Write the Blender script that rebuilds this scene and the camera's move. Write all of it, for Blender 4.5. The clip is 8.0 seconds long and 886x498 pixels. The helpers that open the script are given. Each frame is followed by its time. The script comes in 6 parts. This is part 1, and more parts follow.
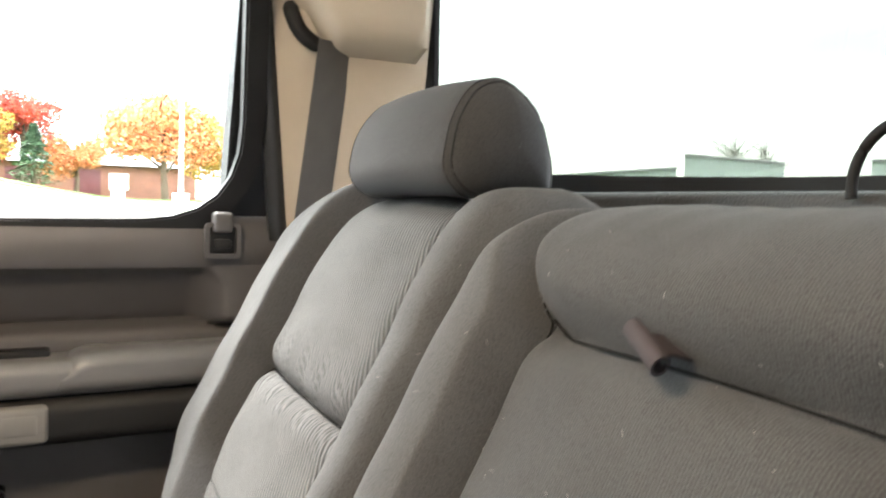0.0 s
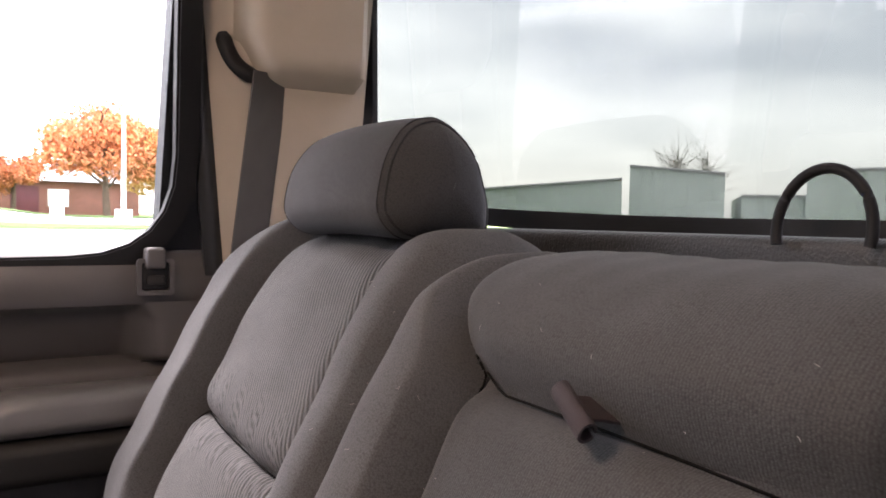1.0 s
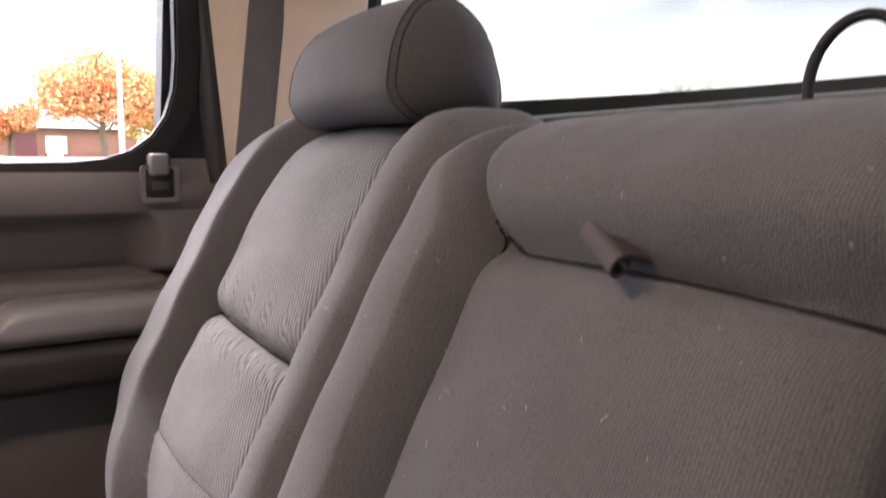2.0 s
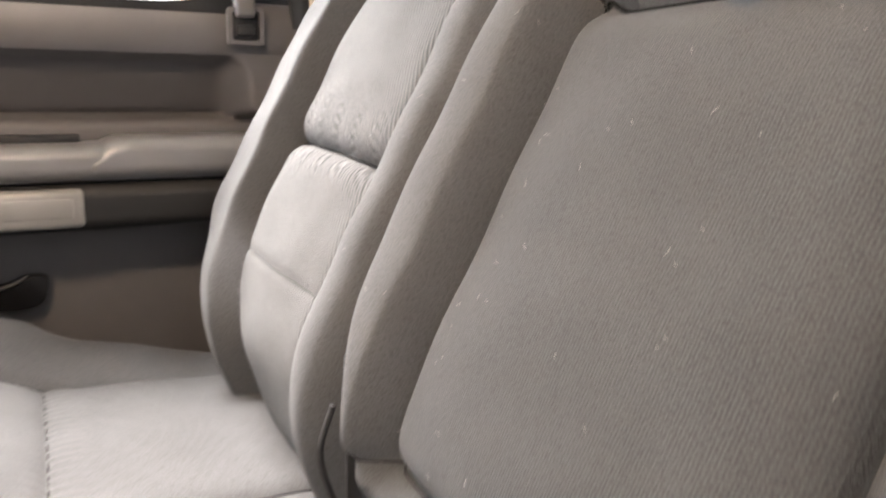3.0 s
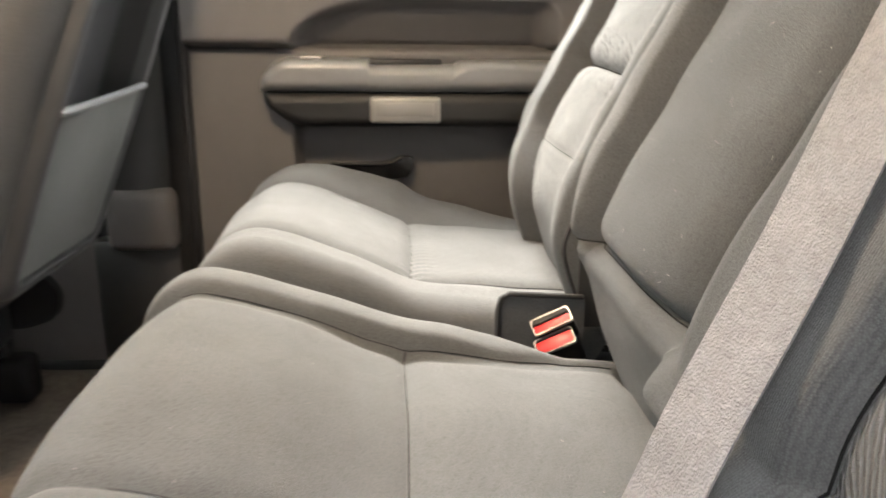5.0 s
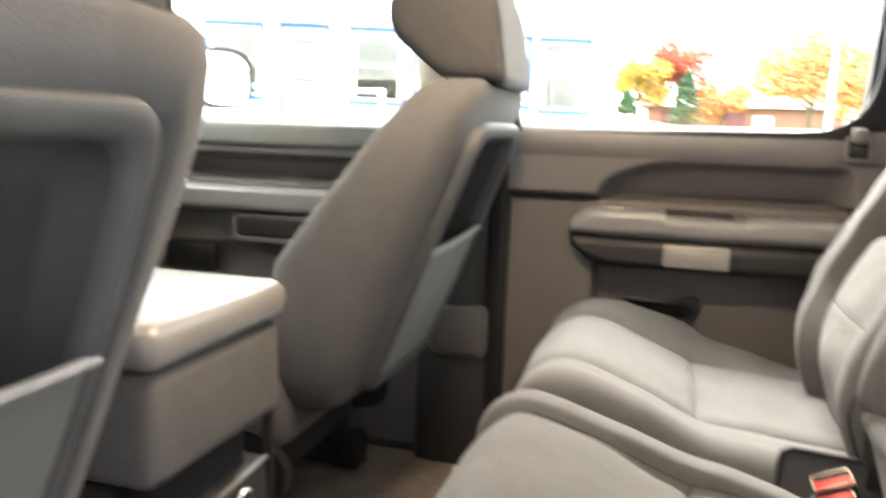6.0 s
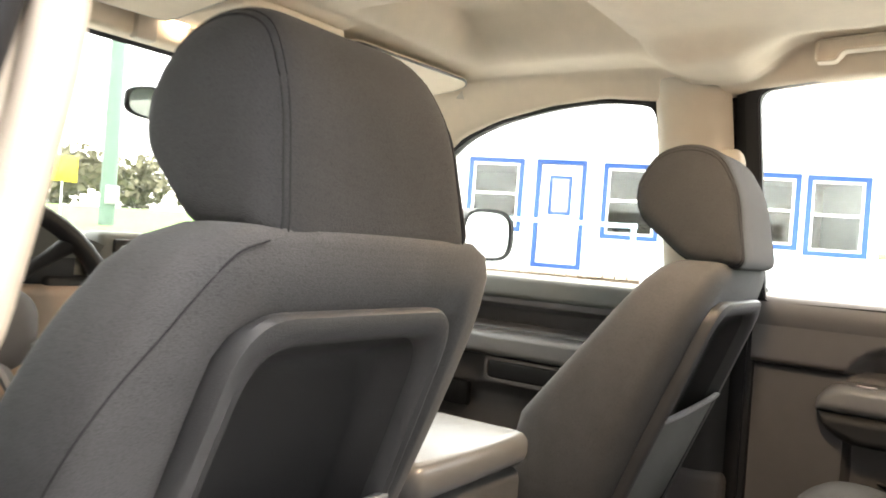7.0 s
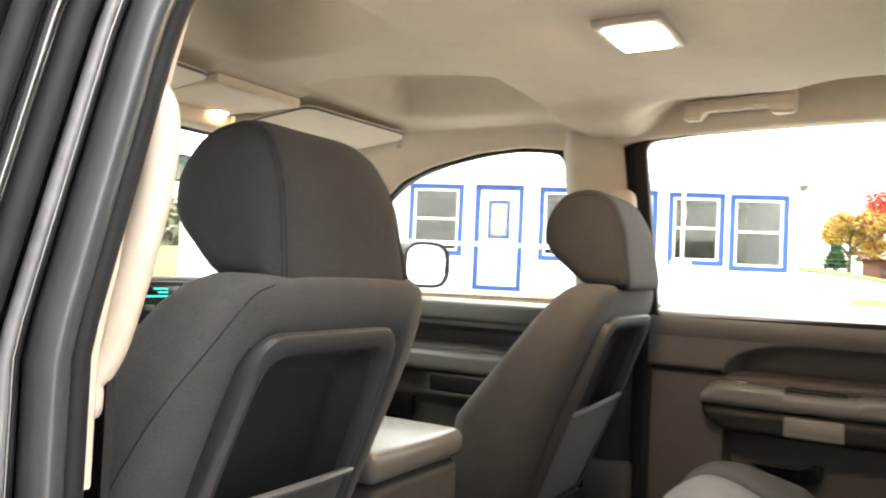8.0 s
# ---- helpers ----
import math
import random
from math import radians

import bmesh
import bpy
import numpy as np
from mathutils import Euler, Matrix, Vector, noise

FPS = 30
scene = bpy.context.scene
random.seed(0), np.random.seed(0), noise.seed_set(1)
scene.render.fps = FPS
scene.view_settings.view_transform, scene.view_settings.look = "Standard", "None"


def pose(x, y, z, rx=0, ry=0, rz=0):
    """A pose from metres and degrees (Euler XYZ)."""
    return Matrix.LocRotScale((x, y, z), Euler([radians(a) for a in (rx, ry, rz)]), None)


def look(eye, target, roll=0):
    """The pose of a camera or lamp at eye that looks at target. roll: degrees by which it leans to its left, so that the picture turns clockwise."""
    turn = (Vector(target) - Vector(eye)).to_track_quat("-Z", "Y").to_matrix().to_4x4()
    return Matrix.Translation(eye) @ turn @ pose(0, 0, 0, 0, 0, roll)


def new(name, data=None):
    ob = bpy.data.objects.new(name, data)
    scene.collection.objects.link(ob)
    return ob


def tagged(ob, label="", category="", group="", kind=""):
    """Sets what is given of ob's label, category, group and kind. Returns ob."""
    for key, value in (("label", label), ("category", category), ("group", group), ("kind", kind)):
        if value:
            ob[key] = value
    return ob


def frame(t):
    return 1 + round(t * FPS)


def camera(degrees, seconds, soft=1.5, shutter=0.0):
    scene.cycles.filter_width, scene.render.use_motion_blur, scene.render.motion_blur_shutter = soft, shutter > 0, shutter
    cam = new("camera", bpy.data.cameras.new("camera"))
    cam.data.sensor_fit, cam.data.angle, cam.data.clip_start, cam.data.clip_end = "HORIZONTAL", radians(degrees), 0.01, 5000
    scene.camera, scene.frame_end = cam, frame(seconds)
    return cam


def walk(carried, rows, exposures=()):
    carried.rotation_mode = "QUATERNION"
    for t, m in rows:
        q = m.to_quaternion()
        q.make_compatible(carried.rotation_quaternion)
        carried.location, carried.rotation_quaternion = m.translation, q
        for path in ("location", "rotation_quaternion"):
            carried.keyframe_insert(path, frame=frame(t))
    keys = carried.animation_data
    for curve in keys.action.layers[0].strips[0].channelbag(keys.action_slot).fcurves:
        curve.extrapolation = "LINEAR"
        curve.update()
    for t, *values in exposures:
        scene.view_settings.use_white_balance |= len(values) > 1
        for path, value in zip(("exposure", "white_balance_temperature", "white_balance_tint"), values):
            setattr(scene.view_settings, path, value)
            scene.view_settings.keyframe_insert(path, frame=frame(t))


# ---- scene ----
cam = camera(60.5, 8.0, soft=1.7, shutter=0.5)
PATH = [
    (0, (-0.278, 0.083, 1.38), (1.466, -0.89, 1.273), 1.8),
    (0.5, (-0.275, 0.069, 1.407), (1.426, -0.98, 1.33), 1.6),
    (1, (-0.276, 0.067, 1.406), (1.403, -1.017, 1.334), 1.1),
    (1.2, (-0.275, 0.067, 1.402), (1.399, -1.024, 1.316), 0.7),
    (2.5, (-0.253, 0.07, 1.305), (1.434, -0.954, 0.982), 0.5),
    (3, (-0.271, 0.1, 1.256), (1.452, -0.825, 0.838), 0.9),
    (3.3, (-0.307, 0.119, 1.245), (1.446, -0.713, 0.763), 0.3),
    (3.5, (-0.339, 0.129, 1.237), (1.439, -0.636, 0.732), 0.9),
    (4, (-0.432, 0.14, 1.222), (1.402, -0.422, 0.657), 1.2),
    (4.2, (-0.468, 0.144, 1.22), (1.386, -0.34, 0.648), 1.2),
    (5.3, (-0.692, 0.132, 1.262), (1.241, 0.182, 0.748), 0.8),
    (5.5, (-0.731, 0.144, 1.279), (1.204, 0.326, 0.807), 1.3),
    (5.8, (-0.791, 0.164, 1.301), (1.132, 0.569, 0.934), 1.8),
    (6, (-0.821, 0.182, 1.336), (1.077, 0.734, 1.029), 1.9),
    (6.5, (-0.885, 0.177, 1.404), (0.886, 1.096, 1.272), 2.9),
    (7, (-0.958, 0.119, 1.411), (0.678, 1.27, 1.4), 4.3),
    (7.5, (-1.109, 0.034, 1.416), (0.546, 1.157, 1.455), 4.5),
    (8, (-1.193, -0.04, 1.426), (0.522, 0.988, 1.488), 2.6),
]
EXPOSURES = [
    (0.0, 4.05, 6500, 10),
    (0.5, 3.45, 6500, 18),
    (1.0, 3.13, 6500, 28),
    (2.5, 4.04, 6500, 29),
    (3.0, 4.40, 6550, 17),
    (3.5, 4.42, 6800, 12),
    (4.0, 4.47, 6900, 10),
    (5.5, 4.55, 6850, 10),
    (6.0, 4.49, 6900, 11),
    (6.5, 4.15, 7000, 12),
    (7.0, 3.65, 7000, 12),
    (8.0, 3.2, 7200, 12),
]
walk(cam, [(t, look(eye, target, roll)) for t, eye, target, roll in PATH], EXPOSURES)

# ---- light ----
world = bpy.data.worlds.new("overcast_sky")
scene.world = world
world.use_nodes = True
wn, wl = world.node_tree.nodes, world.node_tree.links
wn.clear()
sky = wn.new("ShaderNodeTexSky")
sky.sky_type, sky.sun_disc = "NISHITA", False
sky.sun_elevation, sky.sun_rotation = radians(56.5), radians(69.7)
sky.air_density, sky.dust_density = 1.0, 3.0
tc = wn.new("ShaderNodeTexCoord")
mp = wn.new("ShaderNodeMapping")
mp.inputs["Scale"].default_value = (1.2, 1.2, 5.0)
cl = wn.new("ShaderNodeTexNoise")
cl.inputs["Scale"].default_value, cl.inputs["Detail"].default_value, cl.inputs["Roughness"].default_value = 1.6, 5.0, 0.55
ramp = wn.new("ShaderNodeValToRGB")
ramp.color_ramp.elements[0].position, ramp.color_ramp.elements[0].color = 0.36, (0.50, 0.51, 0.53, 1)
ramp.color_ramp.elements[1].position, ramp.color_ramp.elements[1].color = 0.66, (1.0, 0.99, 0.97, 1)
cloud = wn.new("ShaderNodeBackground")
cloud.inputs["Strength"].default_value = 1.9
blue = wn.new("ShaderNodeBackground")
blue.inputs["Strength"].default_value = 0.1
addsh = wn.new("ShaderNodeAddShader")
wout = wn.new("ShaderNodeOutputWorld")
wl.new(tc.outputs["Generated"], mp.inputs["Vector"])
wl.new(mp.outputs["Vector"], cl.inputs["Vector"])
wl.new(cl.outputs["Fac"], ramp.inputs["Fac"])
sep, lift, dome = wn.new("ShaderNodeSeparateXYZ"), wn.new("ShaderNodeMapRange"), wn.new("ShaderNodeVectorMath")
lift.inputs["From Min"].default_value, lift.inputs["From Max"].default_value = 0.0, 1.0
lift.inputs["To Min"].default_value, lift.inputs["To Max"].default_value = 0.92, 1.5
dome.operation = "SCALE"
wl.new(tc.outputs["Generated"], sep.inputs["Vector"])
wl.new(sep.outputs["Z"], lift.inputs["Value"])
wl.new(ramp.outputs["Color"], dome.inputs[0])
wl.new(lift.outputs["Result"], dome.inputs["Scale"])
wl.new(dome.outputs["Vector"], cloud.inputs["Color"])
wl.new(sky.outputs["Color"], blue.inputs["Color"])
wl.new(cloud.outputs[0], addsh.inputs[0])
wl.new(blue.outputs[0], addsh.inputs[1])
wl.new(addsh.outputs[0], wout.inputs["Surface"])
sun = new("sun", bpy.data.lights.new("sun", "SUN"))
sun.data.energy, sun.data.angle, sun.data.color = 1.45, radians(38), (1.0, 0.96, 0.9)
sun.matrix_world = look((10.0, 3.7, 16.2), (0, 0, 0))


# ---- materials ----
def mat(name, color, rough=0.6, metal=0.0, vary=0.12, scale=30.0, bump=0.0, bump_scale=600.0, coat=0.0, spread=0.0, sheen=0.0, grain=0.0):
    """A procedural surface: colour varied at two scales, fine relief."""
    m = bpy.data.materials.new(name)
    m.use_nodes = True
    n, l = m.node_tree.nodes, m.node_tree.links
    b = n["Principled BSDF"]
    b.inputs["Roughness"].default_value, b.inputs["Metallic"].default_value = rough, metal
    b.inputs["Coat Weight"].default_value = coat
    b.inputs["Sheen Weight"].default_value = sheen
    t = n.new("ShaderNodeTexCoord")
    big, fine = n.new("ShaderNodeTexNoise"), n.new("ShaderNodeTexNoise")
    big.inputs["Scale"].default_value, big.inputs["Detail"].default_value = scale * 0.15, 4
    fine.inputs["Scale"].default_value, fine.inputs["Detail"].default_value = scale, 5
    for q in (big, fine):
        l.new(t.outputs["Object"], q.inputs["Vector"])
    mix = n.new("ShaderNodeMath")
    mix.operation = "ADD"
    l.new(big.outputs["Fac"], mix.inputs[0])
    l.new(fine.outputs["Fac"], mix.inputs[1])
    cr = n.new("ShaderNodeValToRGB")
    c = np.array(color[:3])
    cr.color_ramp.elements[0].position, cr.color_ramp.elements[1].position = 0.35, 0.65
    cr.color_ramp.elements[0].color = (*np.clip(c * (1 - vary), 0, 1), 1)
    cr.color_ramp.elements[1].color = (*np.clip(c * (1 + vary), 0, 1), 1)
    half = n.new("ShaderNodeMath")
    half.operation = "MULTIPLY"
    half.inputs[1].default_value = 0.5
    l.new(mix.outputs[0], half.inputs[0])
    l.new(half.outputs[0], cr.inputs["Fac"])
    last = cr.outputs["Color"]
    if spread:
        oi, hs = n.new("ShaderNodeObjectInfo"), n.new("ShaderNodeHueSaturation")
        mr = n.new("ShaderNodeMapRange")
        mr.inputs["To Min"].default_value, mr.inputs["To Max"].default_value = 1 - spread, 1 + spread
        l.new(oi.outputs["Random"], mr.inputs["Value"])
        l.new(mr.outputs[0], hs.inputs["Value"])
        l.new(last, hs.inputs["Color"])
        last = hs.outputs["Color"]
    l.new(last, b.inputs["Base Color"])
    if bump:
        bn, bp = n.new("ShaderNodeTexNoise"), n.new("ShaderNodeBump")
        bn.inputs["Scale"].default_value, bn.inputs["Detail"].default_value = bump_scale, 3
        l.new(t.outputs["Object"], bn.inputs["Vector"])
        bp.inputs["Strength"].default_value, bp.inputs["Distance"].default_value = bump, 0.002
        l.new(bn.outputs["Fac"], bp.inputs["Height"])
        l.new(bp.outputs["Normal"], b.inputs["Normal"])
        if grain:
            gs, gr = n.new("ShaderNodeHueSaturation"), n.new("ShaderNodeMapRange")
            gr.inputs["From Min"].default_value, gr.inputs["From Max"].default_value = 0.3, 0.7
            gr.inputs["To Min"].default_value, gr.inputs["To Max"].default_value = 1 - grain, 1 + grain
            l.new(bn.outputs["Fac"], gr.inputs["Value"])
            l.new(gr.outputs[0], gs.inputs["Value"])
            l.new(last, gs.inputs["Color"])
            l.new(gs.outputs["Color"], b.inputs["Base Color"])
    return m


def cloth(name, color, ribs=170.0, diagonal=False, strength=0.5, tone=0.12):
    """Woven seat cloth: fine ribs (or slanting wrinkled ribs), soft mottling."""
    m = mat(name, color, rough=0.92, vary=0.14, scale=26, sheen=0.04)
    n, l = m.node_tree.nodes, m.node_tree.links
    b = n["Principled BSDF"]
    b.inputs["Specular IOR Level"].default_value = 0.25
    t, mp = n.new("ShaderNodeTexCoord"), n.new("ShaderNodeMapping")
    mp.inputs["Rotation"].default_value = (0.0, radians(-24), 0.0) if diagonal else (0.0, 0.0, 0.0)
    l.new(t.outputs["Object"], mp.inputs["Vector"])
    w1 = n.new("ShaderNodeTexWave")
    w1.bands_direction = "X"
    w1.inputs["Scale"].default_value = ribs
    w1.inputs["Distortion"].default_value = 0.9 if diagonal else 0.3
    w1.inputs["Detail Scale"].default_value = 1.2
    mx, bp = n.new("ShaderNodeMath"), n.new("ShaderNodeBump")
    mx.operation = "ADD"
    bp.inputs["Strength"].default_value, bp.inputs["Distance"].default_value = strength, 0.0015
    l.new(mp.outputs["Vector"], w1.inputs["Vector"])
    l.new(w1.outputs["Fac"], mx.inputs[0])
    fuzz = n.new("ShaderNodeTexNoise")
    fuzz.inputs["Scale"].default_value, fuzz.inputs["Detail"].default_value = 700, 3
    l.new(t.outputs["Object"], fuzz.inputs["Vector"])
    l.new(fuzz.outputs["Fac"], mx.inputs[1])
    l.new(mx.outputs[0], bp.inputs["Height"])
    l.new(bp.outputs["Normal"], b.inputs["Normal"])
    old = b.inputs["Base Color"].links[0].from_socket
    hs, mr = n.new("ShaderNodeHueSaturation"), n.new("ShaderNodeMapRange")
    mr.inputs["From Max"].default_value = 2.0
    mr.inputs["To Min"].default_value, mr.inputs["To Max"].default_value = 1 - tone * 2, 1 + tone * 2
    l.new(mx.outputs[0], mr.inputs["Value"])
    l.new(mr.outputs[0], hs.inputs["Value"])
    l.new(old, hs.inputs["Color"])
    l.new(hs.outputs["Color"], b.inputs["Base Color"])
    return m


def knit(name, color, pitch=620.0, strength=0.5, tone=0.16, ribs=0.0):
    """Knitted seat cloth: rounded stitches, on some in fine upright columns, soft mottling, worn paler patches."""
    m = mat(name, color, rough=0.95, vary=0.10, scale=26, sheen=0.05)
    n, l = m.node_tree.nodes, m.node_tree.links
    b = n["Principled BSDF"]
    b.inputs["Specular IOR Level"].default_value = 0.2
    t, vo, bp = n.new("ShaderNodeTexCoord"), n.new("ShaderNodeTexVoronoi"), n.new("ShaderNodeBump")
    vo.inputs["Scale"].default_value, vo.inputs["Randomness"].default_value = pitch, 0.8
    l.new(t.outputs["Object"], vo.inputs["Vector"])
    inv, mx = n.new("ShaderNodeMath"), n.new("ShaderNodeMath")
    inv.operation, mx.operation = "SUBTRACT", "MULTIPLY_ADD"
    inv.inputs[0].default_value, mx.inputs[1].default_value = 0.8, 0.32
    l.new(vo.outputs["Distance"], inv.inputs[1])
    mx.inputs[0].default_value = 0.5
    if ribs:
        col = n.new("ShaderNodeTexWave")
        col.bands_direction = "X"
        col.inputs["Scale"].default_value, col.inputs["Distortion"].default_value = ribs, 0.5
        col.inputs["Detail Scale"].default_value = 1.5
        l.new(t.outputs["Object"], col.inputs["Vector"])
        l.new(col.outputs["Fac"], mx.inputs[0])
    l.new(inv.outputs[0], mx.inputs[2])
    bp.inputs["Strength"].default_value, bp.inputs["Distance"].default_value = strength, 0.0012
    l.new(mx.outputs[0], bp.inputs["Height"])
    l.new(bp.outputs["Normal"], b.inputs["Normal"])
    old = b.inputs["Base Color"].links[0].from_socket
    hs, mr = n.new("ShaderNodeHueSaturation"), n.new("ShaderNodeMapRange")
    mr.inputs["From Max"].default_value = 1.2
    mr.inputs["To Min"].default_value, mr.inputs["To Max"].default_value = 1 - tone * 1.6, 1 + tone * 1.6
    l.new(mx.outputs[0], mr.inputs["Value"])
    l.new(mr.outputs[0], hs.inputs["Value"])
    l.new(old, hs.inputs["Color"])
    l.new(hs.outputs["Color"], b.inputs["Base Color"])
    return m


def glass(name, tint, rough=0.0, gloss=1.0):
    """Thin pane: tinted see-through with a Fresnel reflection."""
    m = bpy.data.materials.new(name)
    m.use_nodes = True
    n, l = m.node_tree.nodes, m.node_tree.links
    n.clear()
    tr, gl, mx, fr, out = (n.new("ShaderNodeBsdfTransparent"), n.new("ShaderNodeBsdfGlossy"), n.new("ShaderNodeMixShader"),
                           n.new("ShaderNodeLayerWeight"), n.new("ShaderNodeOutputMaterial"))
    tr.inputs["Color"].default_value = (*tint, 1)
    gl.inputs["Roughness"].default_value = rough
    fr.inputs["Blend"].default_value = 0.5
    pw, sc = n.new("ShaderNodeMath"), n.new("ShaderNodeMath")
    pw.operation, sc.operation = "POWER", "MULTIPLY_ADD"
    pw.inputs[1].default_value = 5.0
    sc.inputs[1].default_value, sc.inputs[2].default_value = 0.5 * gloss, 0.04 * gloss
    l.new(fr.outputs["Facing"], pw.inputs[0])
    l.new(pw.outputs[0], sc.inputs[0])
    l.new(sc.outputs[0], mx.inputs["Fac"])
    l.new(tr.outputs[0], mx.inputs[1])
    l.new(gl.outputs[0], mx.inputs[2])
    l.new(mx.outputs[0], out.inputs["Surface"])
    return m


def glow(name, color, strength):
    m = bpy.data.materials.new(name)
    m.use_nodes = True
    b = m.node_tree.nodes["Principled BSDF"]
    b.inputs["Base Color"].default_value = (*color, 1)
    b.inputs["Emission Color"].default_value = (*color, 1)
    b.inputs["Emission Strength"].default_value = strength
    return m


# knit with upright ribs; base below M_CLOTH's to put in the armrest's shade
M_WEAVE_SHADED = knit("charcoal_armrest_knit_shaded", (0.0535, 0.055, 0.0565), 760, 0.30, 0.22, 165)
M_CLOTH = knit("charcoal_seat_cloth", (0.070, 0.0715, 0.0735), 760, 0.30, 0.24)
# seam tubes near black: the creases' shade put into their colour
M_SEAM = mat("dark_seam_crease_shade", (0.008, 0.008, 0.008), 1.0)
M_SEAM.node_tree.nodes["Principled BSDF"].inputs["Specular IOR Level"].default_value = 0.05
M_CLOTH_FAR = knit("charcoal_front_seat_cloth", (0.077, 0.0765, 0.0775), 780, 0.3, 0.21)
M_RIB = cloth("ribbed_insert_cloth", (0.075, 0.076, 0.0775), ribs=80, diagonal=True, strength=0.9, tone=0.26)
M_HEAD = knit("headrest_cloth", (0.041, 0.041, 0.042), 780, 0.3, 0.21)
M_THREAD = mat("grey_thread", (0.016, 0.016, 0.017), 0.95)
M_VINYL = mat("dark_grey_door_plastic", (0.088, 0.083, 0.084), 0.46, bump=0.25, bump_scale=900, vary=0.06)
M_VINYL_LOW = mat("lower_door_plastic", (0.082, 0.077, 0.077), 0.55, bump=0.3, bump_scale=900, vary=0.06)
# darker than M_RIM: on the seat pans, recess shade put into the colour
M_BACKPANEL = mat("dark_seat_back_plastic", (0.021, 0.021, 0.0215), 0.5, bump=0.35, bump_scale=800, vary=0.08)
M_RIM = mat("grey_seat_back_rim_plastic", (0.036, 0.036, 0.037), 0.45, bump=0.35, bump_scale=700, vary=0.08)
M_POCKET = mat("grey_map_pocket_vinyl", (0.085, 0.088, 0.082), 0.5, bump=0.4, bump_scale=500, vary=0.1)
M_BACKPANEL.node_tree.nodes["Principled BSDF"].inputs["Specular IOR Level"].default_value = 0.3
M_ARMBASE = mat("near_black_armrest_base", (0.008, 0.008, 0.0085), 0.62, bump=0.2, bump_scale=900, vary=0.08)
M_LIPBLACK = mat("glossy_black_plastic", (0.006, 0.006, 0.0065), 0.22, vary=0.1)
M_SATIN = mat("satin_grey_armrest", (0.137, 0.137, 0.140), 0.30, bump=0.12, bump_scale=1200, vary=0.05)
M_LID = mat("grey_lid_vinyl", (0.17, 0.165, 0.16), 0.26, bump=0.12, bump_scale=1200, vary=0.05)
M_SILL = mat("dark_grained_sill_plastic", (0.019, 0.019, 0.0195), 0.36, bump=0.6, bump_scale=450, vary=0.12)
M_SILVER = mat("light_grey_handle_plastic", (0.19, 0.187, 0.183), 0.36, vary=0.05)
M_BLACK = mat("black_plastic", (0.009, 0.009, 0.010), 0.5, bump=0.2, bump_scale=900)
M_BLACK.node_tree.nodes["Principled BSDF"].inputs["Specular IOR Level"].default_value = 0.3
M_GLOSS = mat("black_paint", (0.008, 0.008, 0.009), 0.12, coat=1.0, vary=0.3, scale=60)
M_RUBBER = mat("door_seal_rubber", (0.032, 0.034, 0.037), 0.3, vary=0.12, scale=40)
M_RUBBER_DARK = mat("dark_rubber", (0.010, 0.010, 0.0108), 0.6, vary=0.2)
M_RUBBER_DARK.node_tree.nodes["Principled BSDF"].inputs["Specular IOR Level"].default_value = 0.2
# worn jamb edge, painted paler to put in the sky's bright reflection
M_WORN_GLINT = mat("worn_jamb_edge_sky_glint", (0.11, 0.11, 0.115), 0.35, vary=0.25, scale=60)
M_BEIGE = mat("beige_pillar_plastic", (0.52, 0.455, 0.375), 0.5, bump=0.18, bump_scale=900, vary=0.04)
# darker copy of M_BEIGE: the pillars' shade put into the colour
M_BEIGE_SHADED = mat("beige_pillar_plastic_shaded", (0.47, 0.41, 0.335), 0.5, bump=0.18, bump_scale=900, vary=0.04)
M_LINER = mat("beige_headliner_fabric", (0.76, 0.655, 0.53), 0.95, bump=0.25, bump_scale=1500, vary=0.04)
M_WEB = mat("grey_belt_webbing", (0.10, 0.093, 0.09), 0.7, bump=0.5, bump_scale=1800)
M_WEB_LIGHT = mat("light_grey_belt_webbing", (0.13, 0.125, 0.13), 0.6, bump=0.9, bump_scale=700, vary=0.2, scale=200)
M_STRAP = mat("dark_plum_strap", (0.024, 0.016, 0.018), 0.75, bump=0.5, bump_scale=1500)
M_GUSSET = mat("black_gusset_fabric", (0.016, 0.016, 0.0165), 0.9, bump=0.4, bump_scale=1200)
M_LINT = mat("pale_lint", (0.22, 0.21, 0.20), 0.9)
M_CARPET = mat("brown_grey_carpet", (0.12, 0.098, 0.083), 0.98, bump=1.0, bump_scale=700, vary=0.3, scale=90)
M_RED = mat("red_release_button", (0.55, 0.010, 0.012), 0.4, vary=0.08)
M_DULL = mat("dull_buckle_metal", (0.30, 0.29, 0.29), 0.4, metal=1.0, vary=0.1)
M_CHROME = mat("bright_metal", (0.75, 0.74, 0.72), 0.2, metal=1.0, vary=0.05)
M_DASH = mat("grey_green_dash_plastic", (0.135, 0.142, 0.134), 0.6, bump=0.3, bump_scale=700, vary=0.06)
M_TAN = mat("tan_dash_plastic", (0.36, 0.26, 0.19), 0.5, vary=0.06)
M_WHITE = mat("white_siding_paint", (0.80, 0.80, 0.80), 0.55, vary=0.04, scale=8)
M_BLUE = mat("blue_window_trim_paint", (0.004, 0.055, 0.24), 0.5, vary=0.1)
M_RAIL = mat("pale_blue_rail_paint", (0.42, 0.66, 0.72), 0.5, vary=0.06)
M_DECK = mat("weathered_deck_timber", (0.36, 0.29, 0.22), 0.85, vary=0.2, scale=10, spread=0.25)
M_SASH = mat("white_window_sash", (0.78, 0.78, 0.76), 0.4, vary=0.03)
